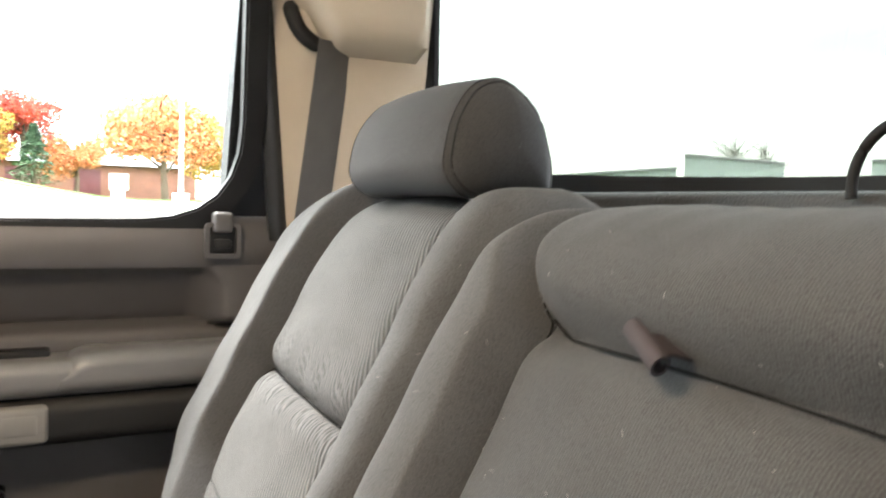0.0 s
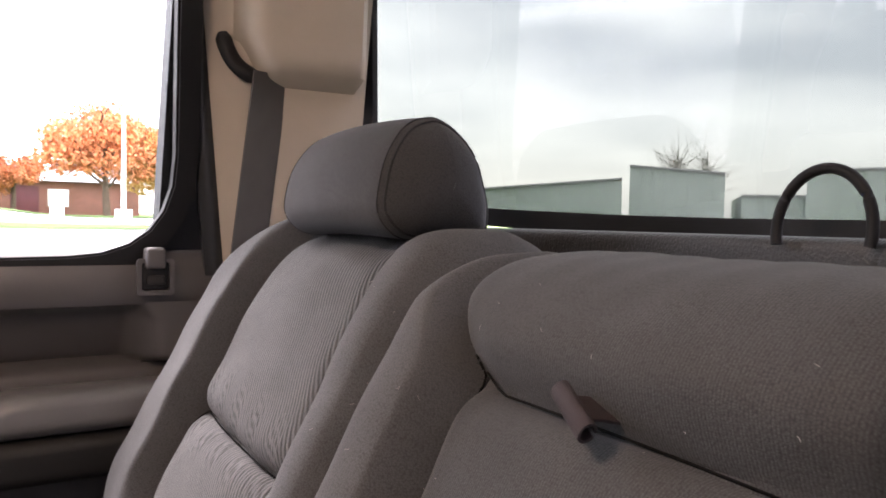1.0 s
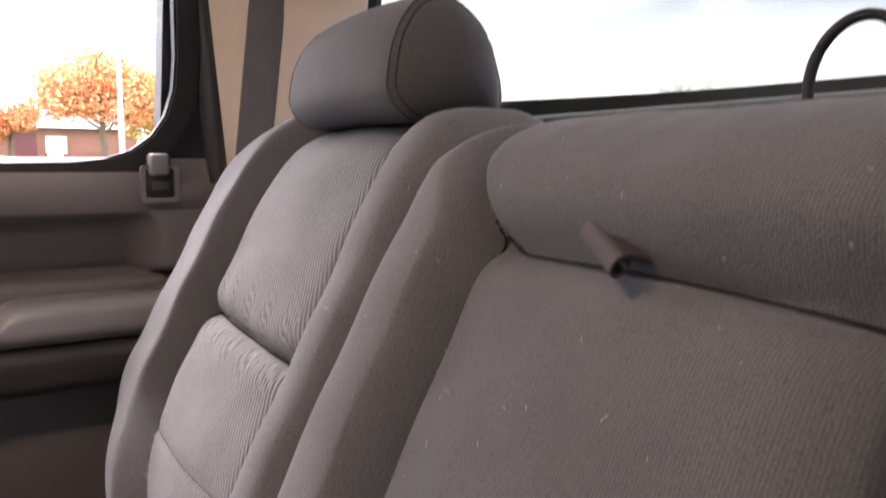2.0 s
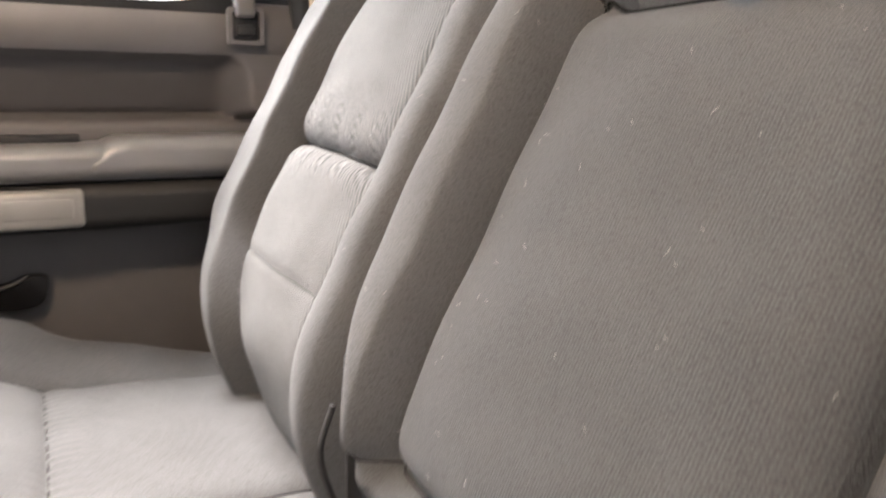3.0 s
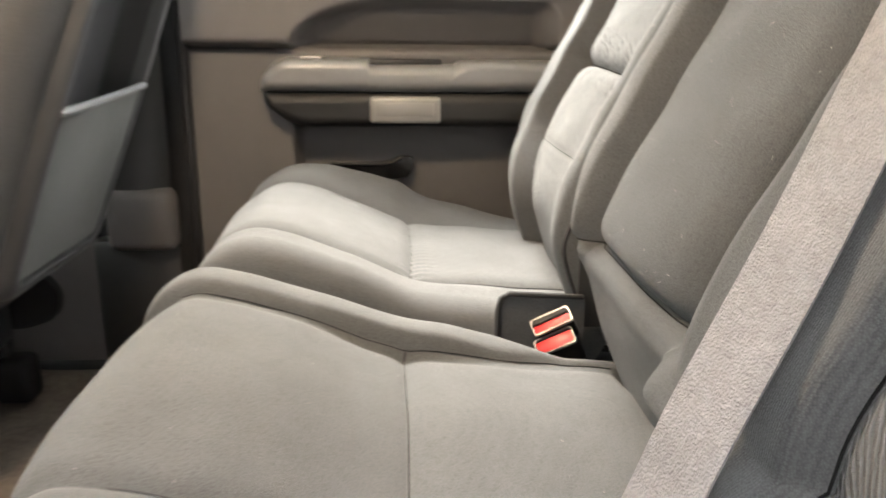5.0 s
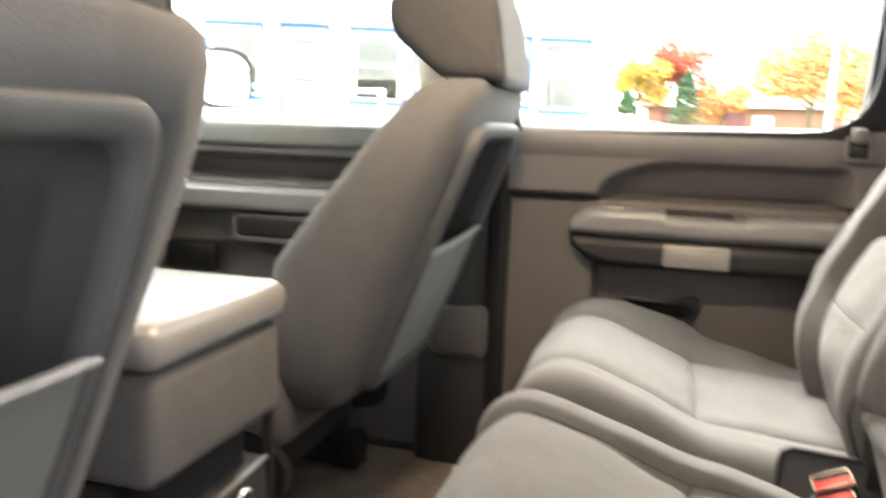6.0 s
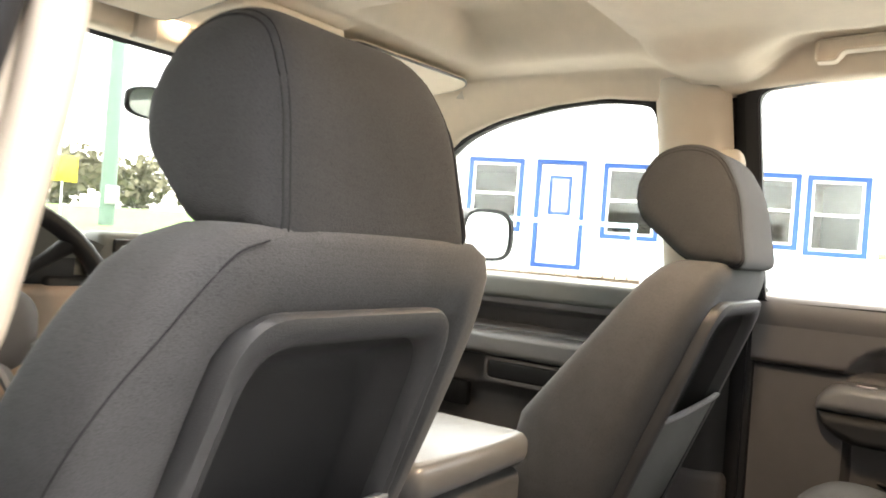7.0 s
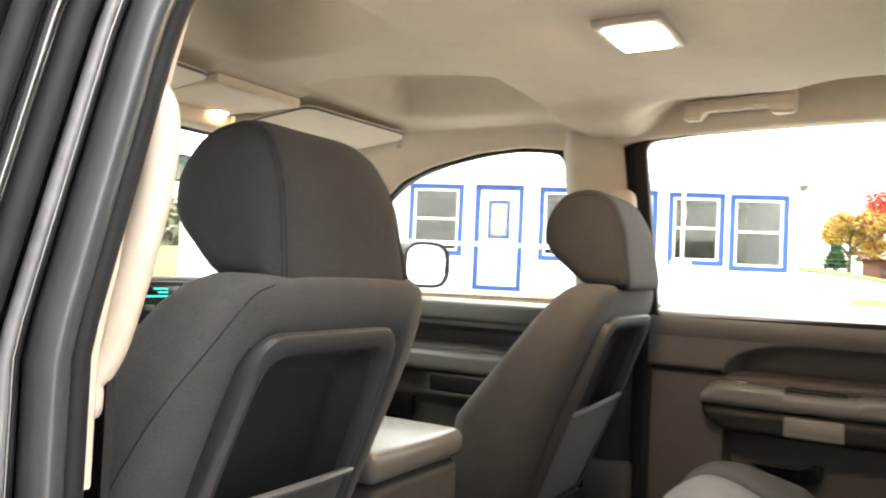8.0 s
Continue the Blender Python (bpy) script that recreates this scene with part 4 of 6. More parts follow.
def back_60():
    z_of, top = along(SEAT_60, 1), crest(SEAT_60)
    def zz(s):
        return np.where(s < top, z_of(s), 1.368 + 0.2 * (s - top))
    AL, AR = 0.117, -0.139
    def edge_l(z):
        return AL + 0.040 * step(1.300, 1.356, z)
    def fold(x):
        return 1.3065 + 0.022 * (x - 0.10) + 0.010 * step(0.085, 0.125, x)
    def height(x, s):
        z = zz(s)
        fade = 1 - step(1.362, 1.385, z)
        l = edge_l(z)
        arm = step(AR - 0.007, AR + 0.007, x) * (1 - step(l - 0.007, l + 0.007, x))
        bol = step(l - 0.004, l + 0.018, x)
        rest = 1 - step(AR - 0.070, AR + 0.004, x)
        a, b = -0.568, -0.335
        ins = step(a - 0.012, a + 0.012, x) * (1 - step(b - 0.012, b + 0.012, x))
        lowp = 1 - step(1.023, 1.037, z)
        h = (0.012 + (0.012 + 0.008 * fade) * np.sin(np.clip((x - l + 0.01) / (0.212 - l), 0, 1) * math.pi) ** 0.7) * bol * (1 - lowp) + rest * (0.026 * (1 - ins) + 0.008)
        wide = np.sin(np.clip((x - AR) / (AL - AR), 0, 1) * math.pi)
        h += arm * (1 - lowp) * (0.006 + 0.008 * wide) + lowp * (0.012 + 0.010 * step(0.99, 1.03, z))
        h += arm * (0.010 + 0.006 * (1 - wide)) * step(1.306, 1.326, z) - (0.005 * arm + 0.014 * bol) * step(1.330, 1.368, z)
        cut = np.maximum(seam_dip(x - l, 0.0048), 0.75 * seam_dip(x - AR, 0.011))
        h -= 0.023 * cut * (0.25 + 0.75 * fade) * step(1.02, 1.04, z)
        h -= arm * np.maximum(0.027 * seam_dip(z - fold(x), 0.0075), 0.022 * seam_dip(z - 1.031, 0.0065))
        h -= (1 - arm) * (1 - rest) * 0.006 * groove(z - 1.031, 0.004)
        h -= 0.012 * (groove(x - a, 0.005) + groove(x - b, 0.005)) * fade
        h -= 0.012 * np.exp(-((x - 0.204) / 0.014) ** 2) * fade
        h += 0.0014 * np.sin(31 * x + 47 * z) * np.sin(27 * z - 11 * x) + arm * 0.0004 * np.sin(160 * x + 3 * np.sin(60 * z)) * groove(z - 1.375, 0.02)
        return h
    def region(x, s):
        z = float(zz(s))
        if s > top + 0.14:
            return "rear_cover"
        if z < 1.031 and x > AR:
            return "lower_panel"
        if x > edge_l(z):
            return "inner_bolster"
        if x > AR:
            return "armrest" if z < fold(x) else "headroll"
        if x > -0.335:
            return "middle_bolster"
        return "outer_bolster" if x < -0.568 else "insert"
    def left(s):
        return -0.668
    def right(s):
        z = float(zz(s))
        return 0.203 - 0.058 * float(step(1.16, 1.01, z))
    panels, surf = padded(SEAT_60, left, right, height, region, rim=0.026, nu=440, nv=260, skirt=0.10, pin=AR)
    at = finder(z_of, 0.0, top)
    run = np.linspace(at(1.037), top + 0.09, 70)
    seam_lines = [seam_line(surf, [(float(edge_l(zz(s))), s) for s in run], 0.0009)]
    seam_lines.append(seam_line(surf, [(x, at(float(fold(x)))) for x in np.linspace(AR, float(edge_l(1.315)), 60)], 0.0008))
    seam_lines.append(seam_line(surf, [(x, at(1.031)) for x in np.linspace(AR, 0.160, 60)], 0.0006))
    long = np.linspace(at(0.93), top + 0.07, 70)
    seam_lines += [seam_line(surf, [(x, s) for s in long]) for x in (-0.568, -0.335)]
    return panels, seam_lines


CUSH = [(0.385, 0.76), (0.408, 0.86), (0.398, 0.945), (0.355, 0.985), (0.30, 0.983), (0.22, 0.957), (0.115, 0.925), (0.0, 0.913), (-0.10, 0.903), (-0.13, 0.88)]


CUSH_40 = [(y - 0.030 * float(step(0.10, 0.30, y)), z + (0.004 if y > 0.2 else 0.0)) for y, z in CUSH]


def cush_40():
    y_of = along(CUSH_40, 0)
    z_of = along(CUSH_40, 1)
    def left(s):
        return 0.213
    def right(s):
        y = float(y_of(s))
        return 0.722 - 0.03 * float(step(0.33, 0.42, y))
    def height(x, s):
        y, z = y_of(s), z_of(s)
        a, b = 0.312, 0.612
        ins = step(a - 0.012, a + 0.012, x) * (1 - step(b - 0.012, b + 0.012, x))
        top = step(0.88, 0.94, z)
        h = (1 - ins) * (0.012 + 0.004 * step(0.5, 0.66, x)) * top + ins * 0.010 + ins * 0.008 * np.sin(np.clip((x - a) / (b - a), 0, 1) * math.pi)
        h -= 0.011 * np.maximum(seam_dip(x - a, 0.006), seam_dip(x - b, 0.006)) * top
        swell = np.interp(y, [-0.11, -0.05, 0.0, 0.05, 0.10, 0.15, 0.20, 0.27, 0.33], [0.002, 0.016, 0.026, 0.034, 0.037, 0.036, 0.028, 0.015, 0.004])
        h += swell * step(0.606, 0.690, x) * top
        h -= ins * 0.011 * seam_dip(y - 0.116, 0.006) * top
        h += ins * 0.0012 * np.sin(x * 500) * groove(y - 0.112, 0.02)
        h += 0.0015 * np.sin(23 * x + 31 * y) * np.sin(17 * y - 19 * x)
        return h
    def region(x, s):
        if x < 0.312:
            return "inner_bolster"
        if x > 0.612:
            return "outer_bolster"
        return "front_insert" if y_of(s) > 0.116 else "rear_insert"
    panels, surf = padded(CUSH_40, left, right, height, region, rim=0.04, nu=160, nv=170, skirt=0.12)
    at = finder(y_of, float(np.argmax(y_of(np.linspace(0, 1, 400)))) / 399, 1.0)
    run = np.linspace(at(0.36), at(-0.11), 60)
    seam_lines = [seam_line(surf, [(x, s) for s in run], 0.0005) for x in (0.312, 0.612)]
    seam_lines.append(seam_line(surf, [(x, at(0.116)) for x in np.linspace(0.312, 0.612, 40)]))
    return panels, seam_lines


def cush_60():
    y_of, z_of = along(CUSH, 0), along(CUSH, 1)
    def right(s):
        y = float(y_of(s))
        return 0.203 - 0.045 * float(step(0.03, -0.06, y)) + 0.004 * math.sin(9 * y)
    def left(s):
        return -0.72
    def height(x, s):
        y, z = y_of(s), z_of(s)
        top = step(0.88, 0.94, z)
        a, b, c = 0.128, -0.205, -0.60
        ins = 1 - step(a - 0.012, a + 0.012, x)
        h = (1 - ins) * (0.020 * step(0.0, 0.10, y) - 0.015) * top - 0.012 * ins
        h += ins * 0.010 * np.abs(np.sin(np.clip((x - b) / (a - b), 0, 1) * math.pi)) - ins * 0.010 * step(0.1, 0.2, 0.35 - y)
        h -= 0.011 * np.maximum(np.maximum(seam_dip(x - a, 0.0065), seam_dip(x - b, 0.0065)), seam_dip(x - c, 0.0065)) * top
        h -= ins * 0.011 * seam_dip(y - 0.121, 0.0065) * top
        h += 0.0018 * np.sin(21 * x + 27 * y) * np.sin(15 * y - 17 * x)
        return h
    def region(x, s):
        if x > 0.128:
            return "inner_bolster"
        if x < -0.60:
            return "outer_bolster"
        if x < -0.205:
            return "side_insert"
        return "front_insert" if y_of(s) > 0.121 else "rear_insert"
    panels, surf = padded(CUSH, left, right, height, region, rim=0.045, nu=220, nv=170, skirt=0.12)
    at = finder(y_of, float(np.argmax(y_of(np.linspace(0, 1, 400)))) / 399, 1.0)
    run = np.linspace(at(0.36), at(-0.11), 60)
    seam_lines = [seam_line(surf, [(x, s) for s in run], 0.0005) for x in (0.128, -0.205, -0.60)]
    seam_lines.append(seam_line(surf, [(x, at(0.121)) for x in np.linspace(-0.205, 0.128, 40)]))
    return panels, seam_lines


def blob(c, half, e1=0.6, e2=0.55, nu=72, nv=44, lean=0.0, taper=0.0, seam=None, crown=0.0, foot=None):
    """A soft squared ellipsoid; lean shifts y with height, taper narrows its depth towards the foot, seam: |x| share at which a welt is sunk."""
    vs, fs = [], []
    def pw(v, e):
        return math.copysign(abs(v) ** e, v)
    for i in range(nv + 1):
        ph = -math.pi / 2 + math.pi * i / nv
        ee = e1 if foot is None or ph > 0 else foot
        for k in range(nu):
            th = 2 * math.pi * k / nu
            x = pw(math.cos(ph), ee) * pw(math.cos(th), e2)
            y = pw(math.cos(ph), ee) * pw(math.sin(th), e2)
            z = pw(math.sin(ph), ee)
            g = 1.0
            if seam:
                g -= 0.014 * math.exp(-((abs(x) - seam) / 0.04) ** 2)
            fwd = max(0.0, y)
            k_top = 1 - crown * (0.5 + 0.5 * z) ** 2
            vs.append((c[0] + half[0] * x * g * k_top, c[1] + half[1] * y * g * k_top * (1 - taper * fwd * max(0, -z)) + lean * z, c[2] + half[2] * z * g * (1 - 0.10 * x * x)))
    for i in range(nv):
        for k in range(nu):
            k2 = (k + 1) % nu
            fs.append((i * nu + k, i * nu + k2, (i + 1) * nu + k2, (i + 1) * nu + k))
    return vs, fs


def bench_part(name, base, label, back, cushion, group):
    t = thing(name, base, label, "rear seat", group)
    woven = ("armrest", "headroll", "middle_bolster", "lower_panel")
    for nmz, geo in back[0].items():
        m = M_GUSSET if nmz == "side_panel" else M_RIB if nmz in ("upper_insert", "lower_insert", "insert") else (M_BLACK if nmz == "rear_cover" else M_WEAVE_SHADED if nmz in woven else M_CLOTH)
        part("back_" + nmz, geo, m, t, "finely ribbed insert" if m is M_RIB else "", 60)
    for nmz, geo in cushion[0].items():
        part("cushion_" + nmz, geo, M_CLOTH, t, "", 60)
    for geo in back[1] + cushion[1]:
        part("seam", geo, M_SEAM, t, "sewn seam, crease shade put into its dark colour")
    return t


B40, B60, C40, C60 = back_40(), back_60(), cush_40(), cush_60()
s40 = bench_part("rear_seat", (0.44, 0.1, 0.60), "narrow charcoal cloth rear seat section with ribbed inserts", B40, C40, "rear bench sections")
s60 = bench_part("rear_seat", (-0.25, 0.1, 0.60), "wide charcoal cloth rear seat section with a folding centre armrest", B60, C60, "rear bench sections")
part("seat_base", rbox(0.25, 0.70, -0.12, 0.34, 0.60, 0.86, 0.02), M_BLACK, s40, "black seat base")
part("seat_base", rbox(-0.70, 0.18, -0.12, 0.34, 0.60, 0.86, 0.02), M_BLACK, s60, "black seat base")
# dark gusset between the two backrests
part("side_gusset", rbox(0.2070, 0.2120, -0.36, -0.080, 0.90, 1.07, 0.002), M_GUSSET, s40, "black fabric side gusset")
gus = smooth_path([(0.206, -0.070, 1.035), (0.207, -0.060, 1.0), (0.208, -0.070, 0.96), (0.21, -0.085, 0.925)], 14)
part("gusset_welt", tube(gus, 0.0025, 8), M_THREAD, s40)
# pull strap of the centre armrest
axis_a, axis_b = Vector((0.013, -0.192, 1.322)), Vector((-0.020, -0.180, 1.309))
ax = (axis_b - axis_a).normalized()
ov = Vector((0, 1, 0.25)).normalized()
sv = ax.cross(ov).normalized()
rings = []
for f in (0.0, 0.03, 0.5, 0.97, 1.0):
    c = axis_a.lerp(axis_b, f)
    out = [c + sv * (0.0058 * math.cos(q)) + ov * (0.0054 * math.sin(q)) for q in np.linspace(-1.35, math.pi + 1.35, 16)]
    inn = [c + sv * (0.0044 * math.cos(q)) + ov * (0.0040 * math.sin(q)) for q in np.linspace(math.pi + 1.35, -1.35, 16)]
    rings.append(out + inn)
strap = part("pull_strap", loft(rings), M_STRAP, s60, "dark brown-purple woven pull strap")
part("strap_tail", ribbon([axis_a.lerp(axis_b, 0.5) + sv * d + ov * e for d, e in ((-0.002, -0.004), (-0.003, -0.012), (-0.003, -0.026))], [ax] * 3, 0.020, 0.0016), M_STRAP, s60)

# rear headrest of the narrow section
hr = thing("headrest", (0.44, -0.30, 1.385), "charcoal cloth rear headrest with stitched side panels", "headrest", "rear headrests")
HR_SIDE = rounded([(-0.350, 1.392), (-0.248, 1.392), (-0.226, 1.414), (-0.234, 1.462), (-0.262, 1.498), (-0.302, 1.505), (-0.336, 1.478), (-0.352, 1.42)], [0.014, 0.02, 0.03, 0.04, 0.04, 0.04, 0.04, 0.03], 6)
HR_ENDS = [(0.104, 0.0), (0.1085, 0.0012), (0.1115, 0.0040), (0.1150, 0.0062), (0.1190, 0.0105), (0.1235, 0.0170), (0.1280, 0.0270), (0.1310, 0.0390), (0.1320, 0.0480), (0.1322, 0.0560)]


def hr_ring(e, dx, inset):
    """One slice of the rear headrest, dx from its middle, its side outline drawn in by inset; narrower towards the top."""
    mid = np.array((-0.290, 1.446))
    p = mid + (HR_SIDE - mid) * (1 - inset / 0.0565)
    return [(0.404 + e * dx * (1 - 0.10 * max(0.0, (z - 1.43) / 0.075) ** 2 - 0.05 * max(0.0, (1.40 - z) / 0.012)), y - 0.010 * (dx / 0.13) ** 2 * (y > -0.29), z - 0.004 * (dx / 0.13) ** 2) for y, z in p]


hr_rings = [hr_ring(-1, d, i) for d, i in HR_ENDS[::-1]] + [hr_ring(1, d, 0.0) for d in np.linspace(-0.09, 0.09, 13)] + [hr_ring(1, d, i) for d, i in HR_ENDS]
part("cushion", loft(hr_rings), M_HEAD, hr, "", 50)
for e in (-1, 1):
    for d, i, r in ((0.1122, 0.0040, 0.0013), (0.1068, 0.0002, 0.0006)):
        ring = hr_ring(e, d, i)
        part("stitching", tube(ring, r, 6, closed=True), M_THREAD, hr, "double row of stitching")
for dx in (-0.05, 0.05):
    part("post", tube([(0.435 + dx - 0.03, -0.305, 1.36), (0.435 + dx - 0.03, -0.305, 1.42)], 0.006, 10), M_CHROME, hr)

# twin buckles in the gap
def buckle(c, label, button=0.0165, off=-0.0032):
    c = Vector(c)
    n = Vector((-0.62, 0.40, 0.68)).normalized()
    l = Vector((-0.15, -0.80, 0.50))
    l = (l - n * l.dot(n)).normalized()
    m = Matrix.Translation(c) @ Matrix((l, n.cross(l), n)).transposed().to_4x4() @ Matrix.Diagonal((0.86, 0.82, 0.9, 1))
    t = thing("seat_belt_buckle", c - Vector((0, 0, 0.05)), label, "buckle", "centre buckles")
    part("housing", box_at(m @ Matrix.Translation((0, 0, -0.030)), 0.056, 0.025, 0.064, 0.006, 3), M_BLACK, t)
    o = rounded([(-0.028, -0.0125), (0.028, -0.0125), (0.028, 0.0125), (-0.028, 0.0125)], 0.005)
    part("rim", plate(o, lambda u, v, w: m @ Vector((u, v, 0.001 + w)), 0.006, grow(o, -0.0011)), M_DULL, t, "dull metal rim")
    part("release_button", box_at(m @ Matrix.Translation((0.0, off, 0.0035)), 0.051, button, 0.006, 0.002, 2), M_RED, t, "red release button")
    part("slot", box_at(m @ Matrix.Translation((0, 0.0112 - (0.0205 - button) / 2, 0.0042)), 0.048, 0.0212 - button, 0.004, 0.001, 1), M_BLACK, t)
    return t


buckle((0.190, -0.047, 0.914), "black belt buckle with a red button and bright rim", 0.0125, -0.0052)
buckle((0.178, -0.050, 0.893), "lower black belt buckle with a red button and bright rim", 0.0190, -0.0012)
bp_o = rounded([(0.016, 0.85), (0.016, 0.946), (-0.088, 0.940), (-0.088, 0.85)], [0.005, 0.014, 0.005, 0.005])
bpk = thing("buckle_pocket", (0.21, -0.03, 0.85), "charcoal cloth buckle pocket on the cushion's side", "pocket")
part("panel", plate(bp_o, lambda u, v, w: (0.2085 - w, u, v), 0.006), M_CLOTH, bpk)
part("binding", tube([(0.2025, 0.0155, 0.86), (0.2025, 0.0155, 0.925), (0.2025, 0.012, 0.940), (0.2025, 0.002, 0.9455), (0.2025, -0.085, 0.9405)], 0.0035, 8), M_THREAD, bpk, "stitched grey edge binding")

# middle shoulder belt lying down the wide backrest
mb = smooth_path([(-0.235, -0.160, 1.315), (-0.262, -0.108, 1.225), (-0.284, -0.062, 1.14), (-0.306, -0.012, 1.055), (-0.326, 0.028, 0.985), (-0.338, 0.075, 0.955), (-0.350, 0.16, 0.968)], 30)
mbelt = thing("seat_belt", (-0.30, 0.02, 0.94), "light grey woven seat belt lying down the backrest", "seat belt")
part("webbing", ribbon(mb, [(0.93, 0.18, 0.25)] * 30, 0.048), M_WEB_LIGHT, mbelt)
part("latch_plate", box_at(Matrix.Translation((-0.236, -0.145, 1.30)) @ Euler((radians(60), 0, radians(-10))).to_matrix().to_4x4(), 0.062, 0.05, 0.006, 0.003, 2), M_BLACK, mbelt, "black plastic latch plate")
part("tongue", box_at(Matrix.Translation((-0.225, -0.150, 1.325)) @ Euler((radians(60), 0, radians(-10))).to_matrix().to_4x4(), 0.022, 0.03, 0.003, 0.001, 1), M_CHROME, mbelt, "bright metal tongue")

# lint on the cloth
def lint(geo, n, seed, lo, hi):
    rng = np.random.default_rng(seed)
    v = np.array(geo[0])
    vs, fs = [], []
    while n > 0:
        p = v[rng.integers(len(v))]
        if not (lo[0] < p[0] < hi[0] and lo[1] < p[2] < hi[1]):
            continue
        n -= 1
        d = np.array([rng.normal(), -0.45 * rng.normal(), rng.normal()])
        d *= rng.uniform(0.0006, 0.0022) / np.linalg.norm(d)
        q = p + np.array([0, 0.0008, 0.0004])
        g = tube([q - d, q + 0.25 * np.array([d[2], 0, -d[0]]), q + d], 0.00017, 5)
        m = len(vs)
        vs += list(g[0])
        fs += [tuple(i + m for i in f) for f in g[1]]
    return vs, fs


B40, B60, C40, C60 = B40[0], B60[0], C40[0], C60[0]
lg = [lint(B60["armrest"], 48, 3, (-0.13, 1.04), (0.11, 1.30)), lint(B60["headroll"], 16, 4, (-0.13, 1.31), (0.11, 1.38)), lint(B40["inner_bolster"], 14, 5, (0.2, 1.1), (0.32, 1.38)),
      lint(B60["inner_bolster"], 16, 6, (0.12, 1.05), (0.2, 1.38)), lint(C60["front_insert"], 22, 7, (-0.2, 0.9), (0.12, 1.0)), lint(C60["rear_insert"], 10, 8, (-0.2, 0.85), (0.12, 1.0))]
lv, lf = [], []
for g in lg:
    m = len(lv)
    lv += list(g[0])
    lf += [tuple(i + m for i in f) for f in g[1]]
solo("lint", (lv, lf), M_LINT, "scattered pale lint specks on the seat cloth", "lint", "stuff")

# black cord loop standing behind the bench
a = np.linspace(-0.25, math.pi + 0.25, 30)
cord = [(0.001 + 0.032 * math.cos(q), -0.40 - 0.004 * math.sin(q), 1.405 + 0.040 * math.sin(q)) for q in a]
solo("tether_loop", tube(cord, 0.0037, 10), M_RUBBER_DARK, "black tether cord loop standing behind the seat", "tether loop")

# ---- front seats ----
HEAD_SIDE = rounded([(-0.108, -0.112), (-0.088, 0.020), (-0.050, 0.088), (0.010, 0.107), (0.070, 0.090), (0.101, 0.028), (0.090, -0.030), (-0.014, -0.110)], [0.022, 0.05, 0.04, 0.04, 0.04, 0.04, 0.04, 0.03])
HEAD_STEPS = [math.sin(math.pi / 2 * q / 18) for q in range(-18, 19)]


def head_ring(c, hh, q, proud=0.0):
    """One slice of a front headrest across its width, q from -1 to 1: full in the middle, drawn in at the sides, narrower at the top."""
    s = (1 - min(0.9995, abs(q)) ** 9) ** (1 / 3.2)
    s = 0.42 + 0.58 * s if abs(q) < 0.9999 else 0.30
    out = []
    for y, z in HEAD_SIDE:
        z = z / 0.108
        dip = 0.0016 * math.exp(-((abs(q) - 0.875 - 0.055 * z) / 0.018) ** 2)
        y, z = y * (s + (proud - dip) / 0.1), z * (s + (proud - dip) / 0.1)
        w = 0.126 * (1 - 0.15 * z - 0.10 * max(0, z) ** 2 - 0.45 * max(0, y))
        out.append((c[0] + q * w, c[1] + y - 0.006 * q * q, c[2] + z * hh))
    return out


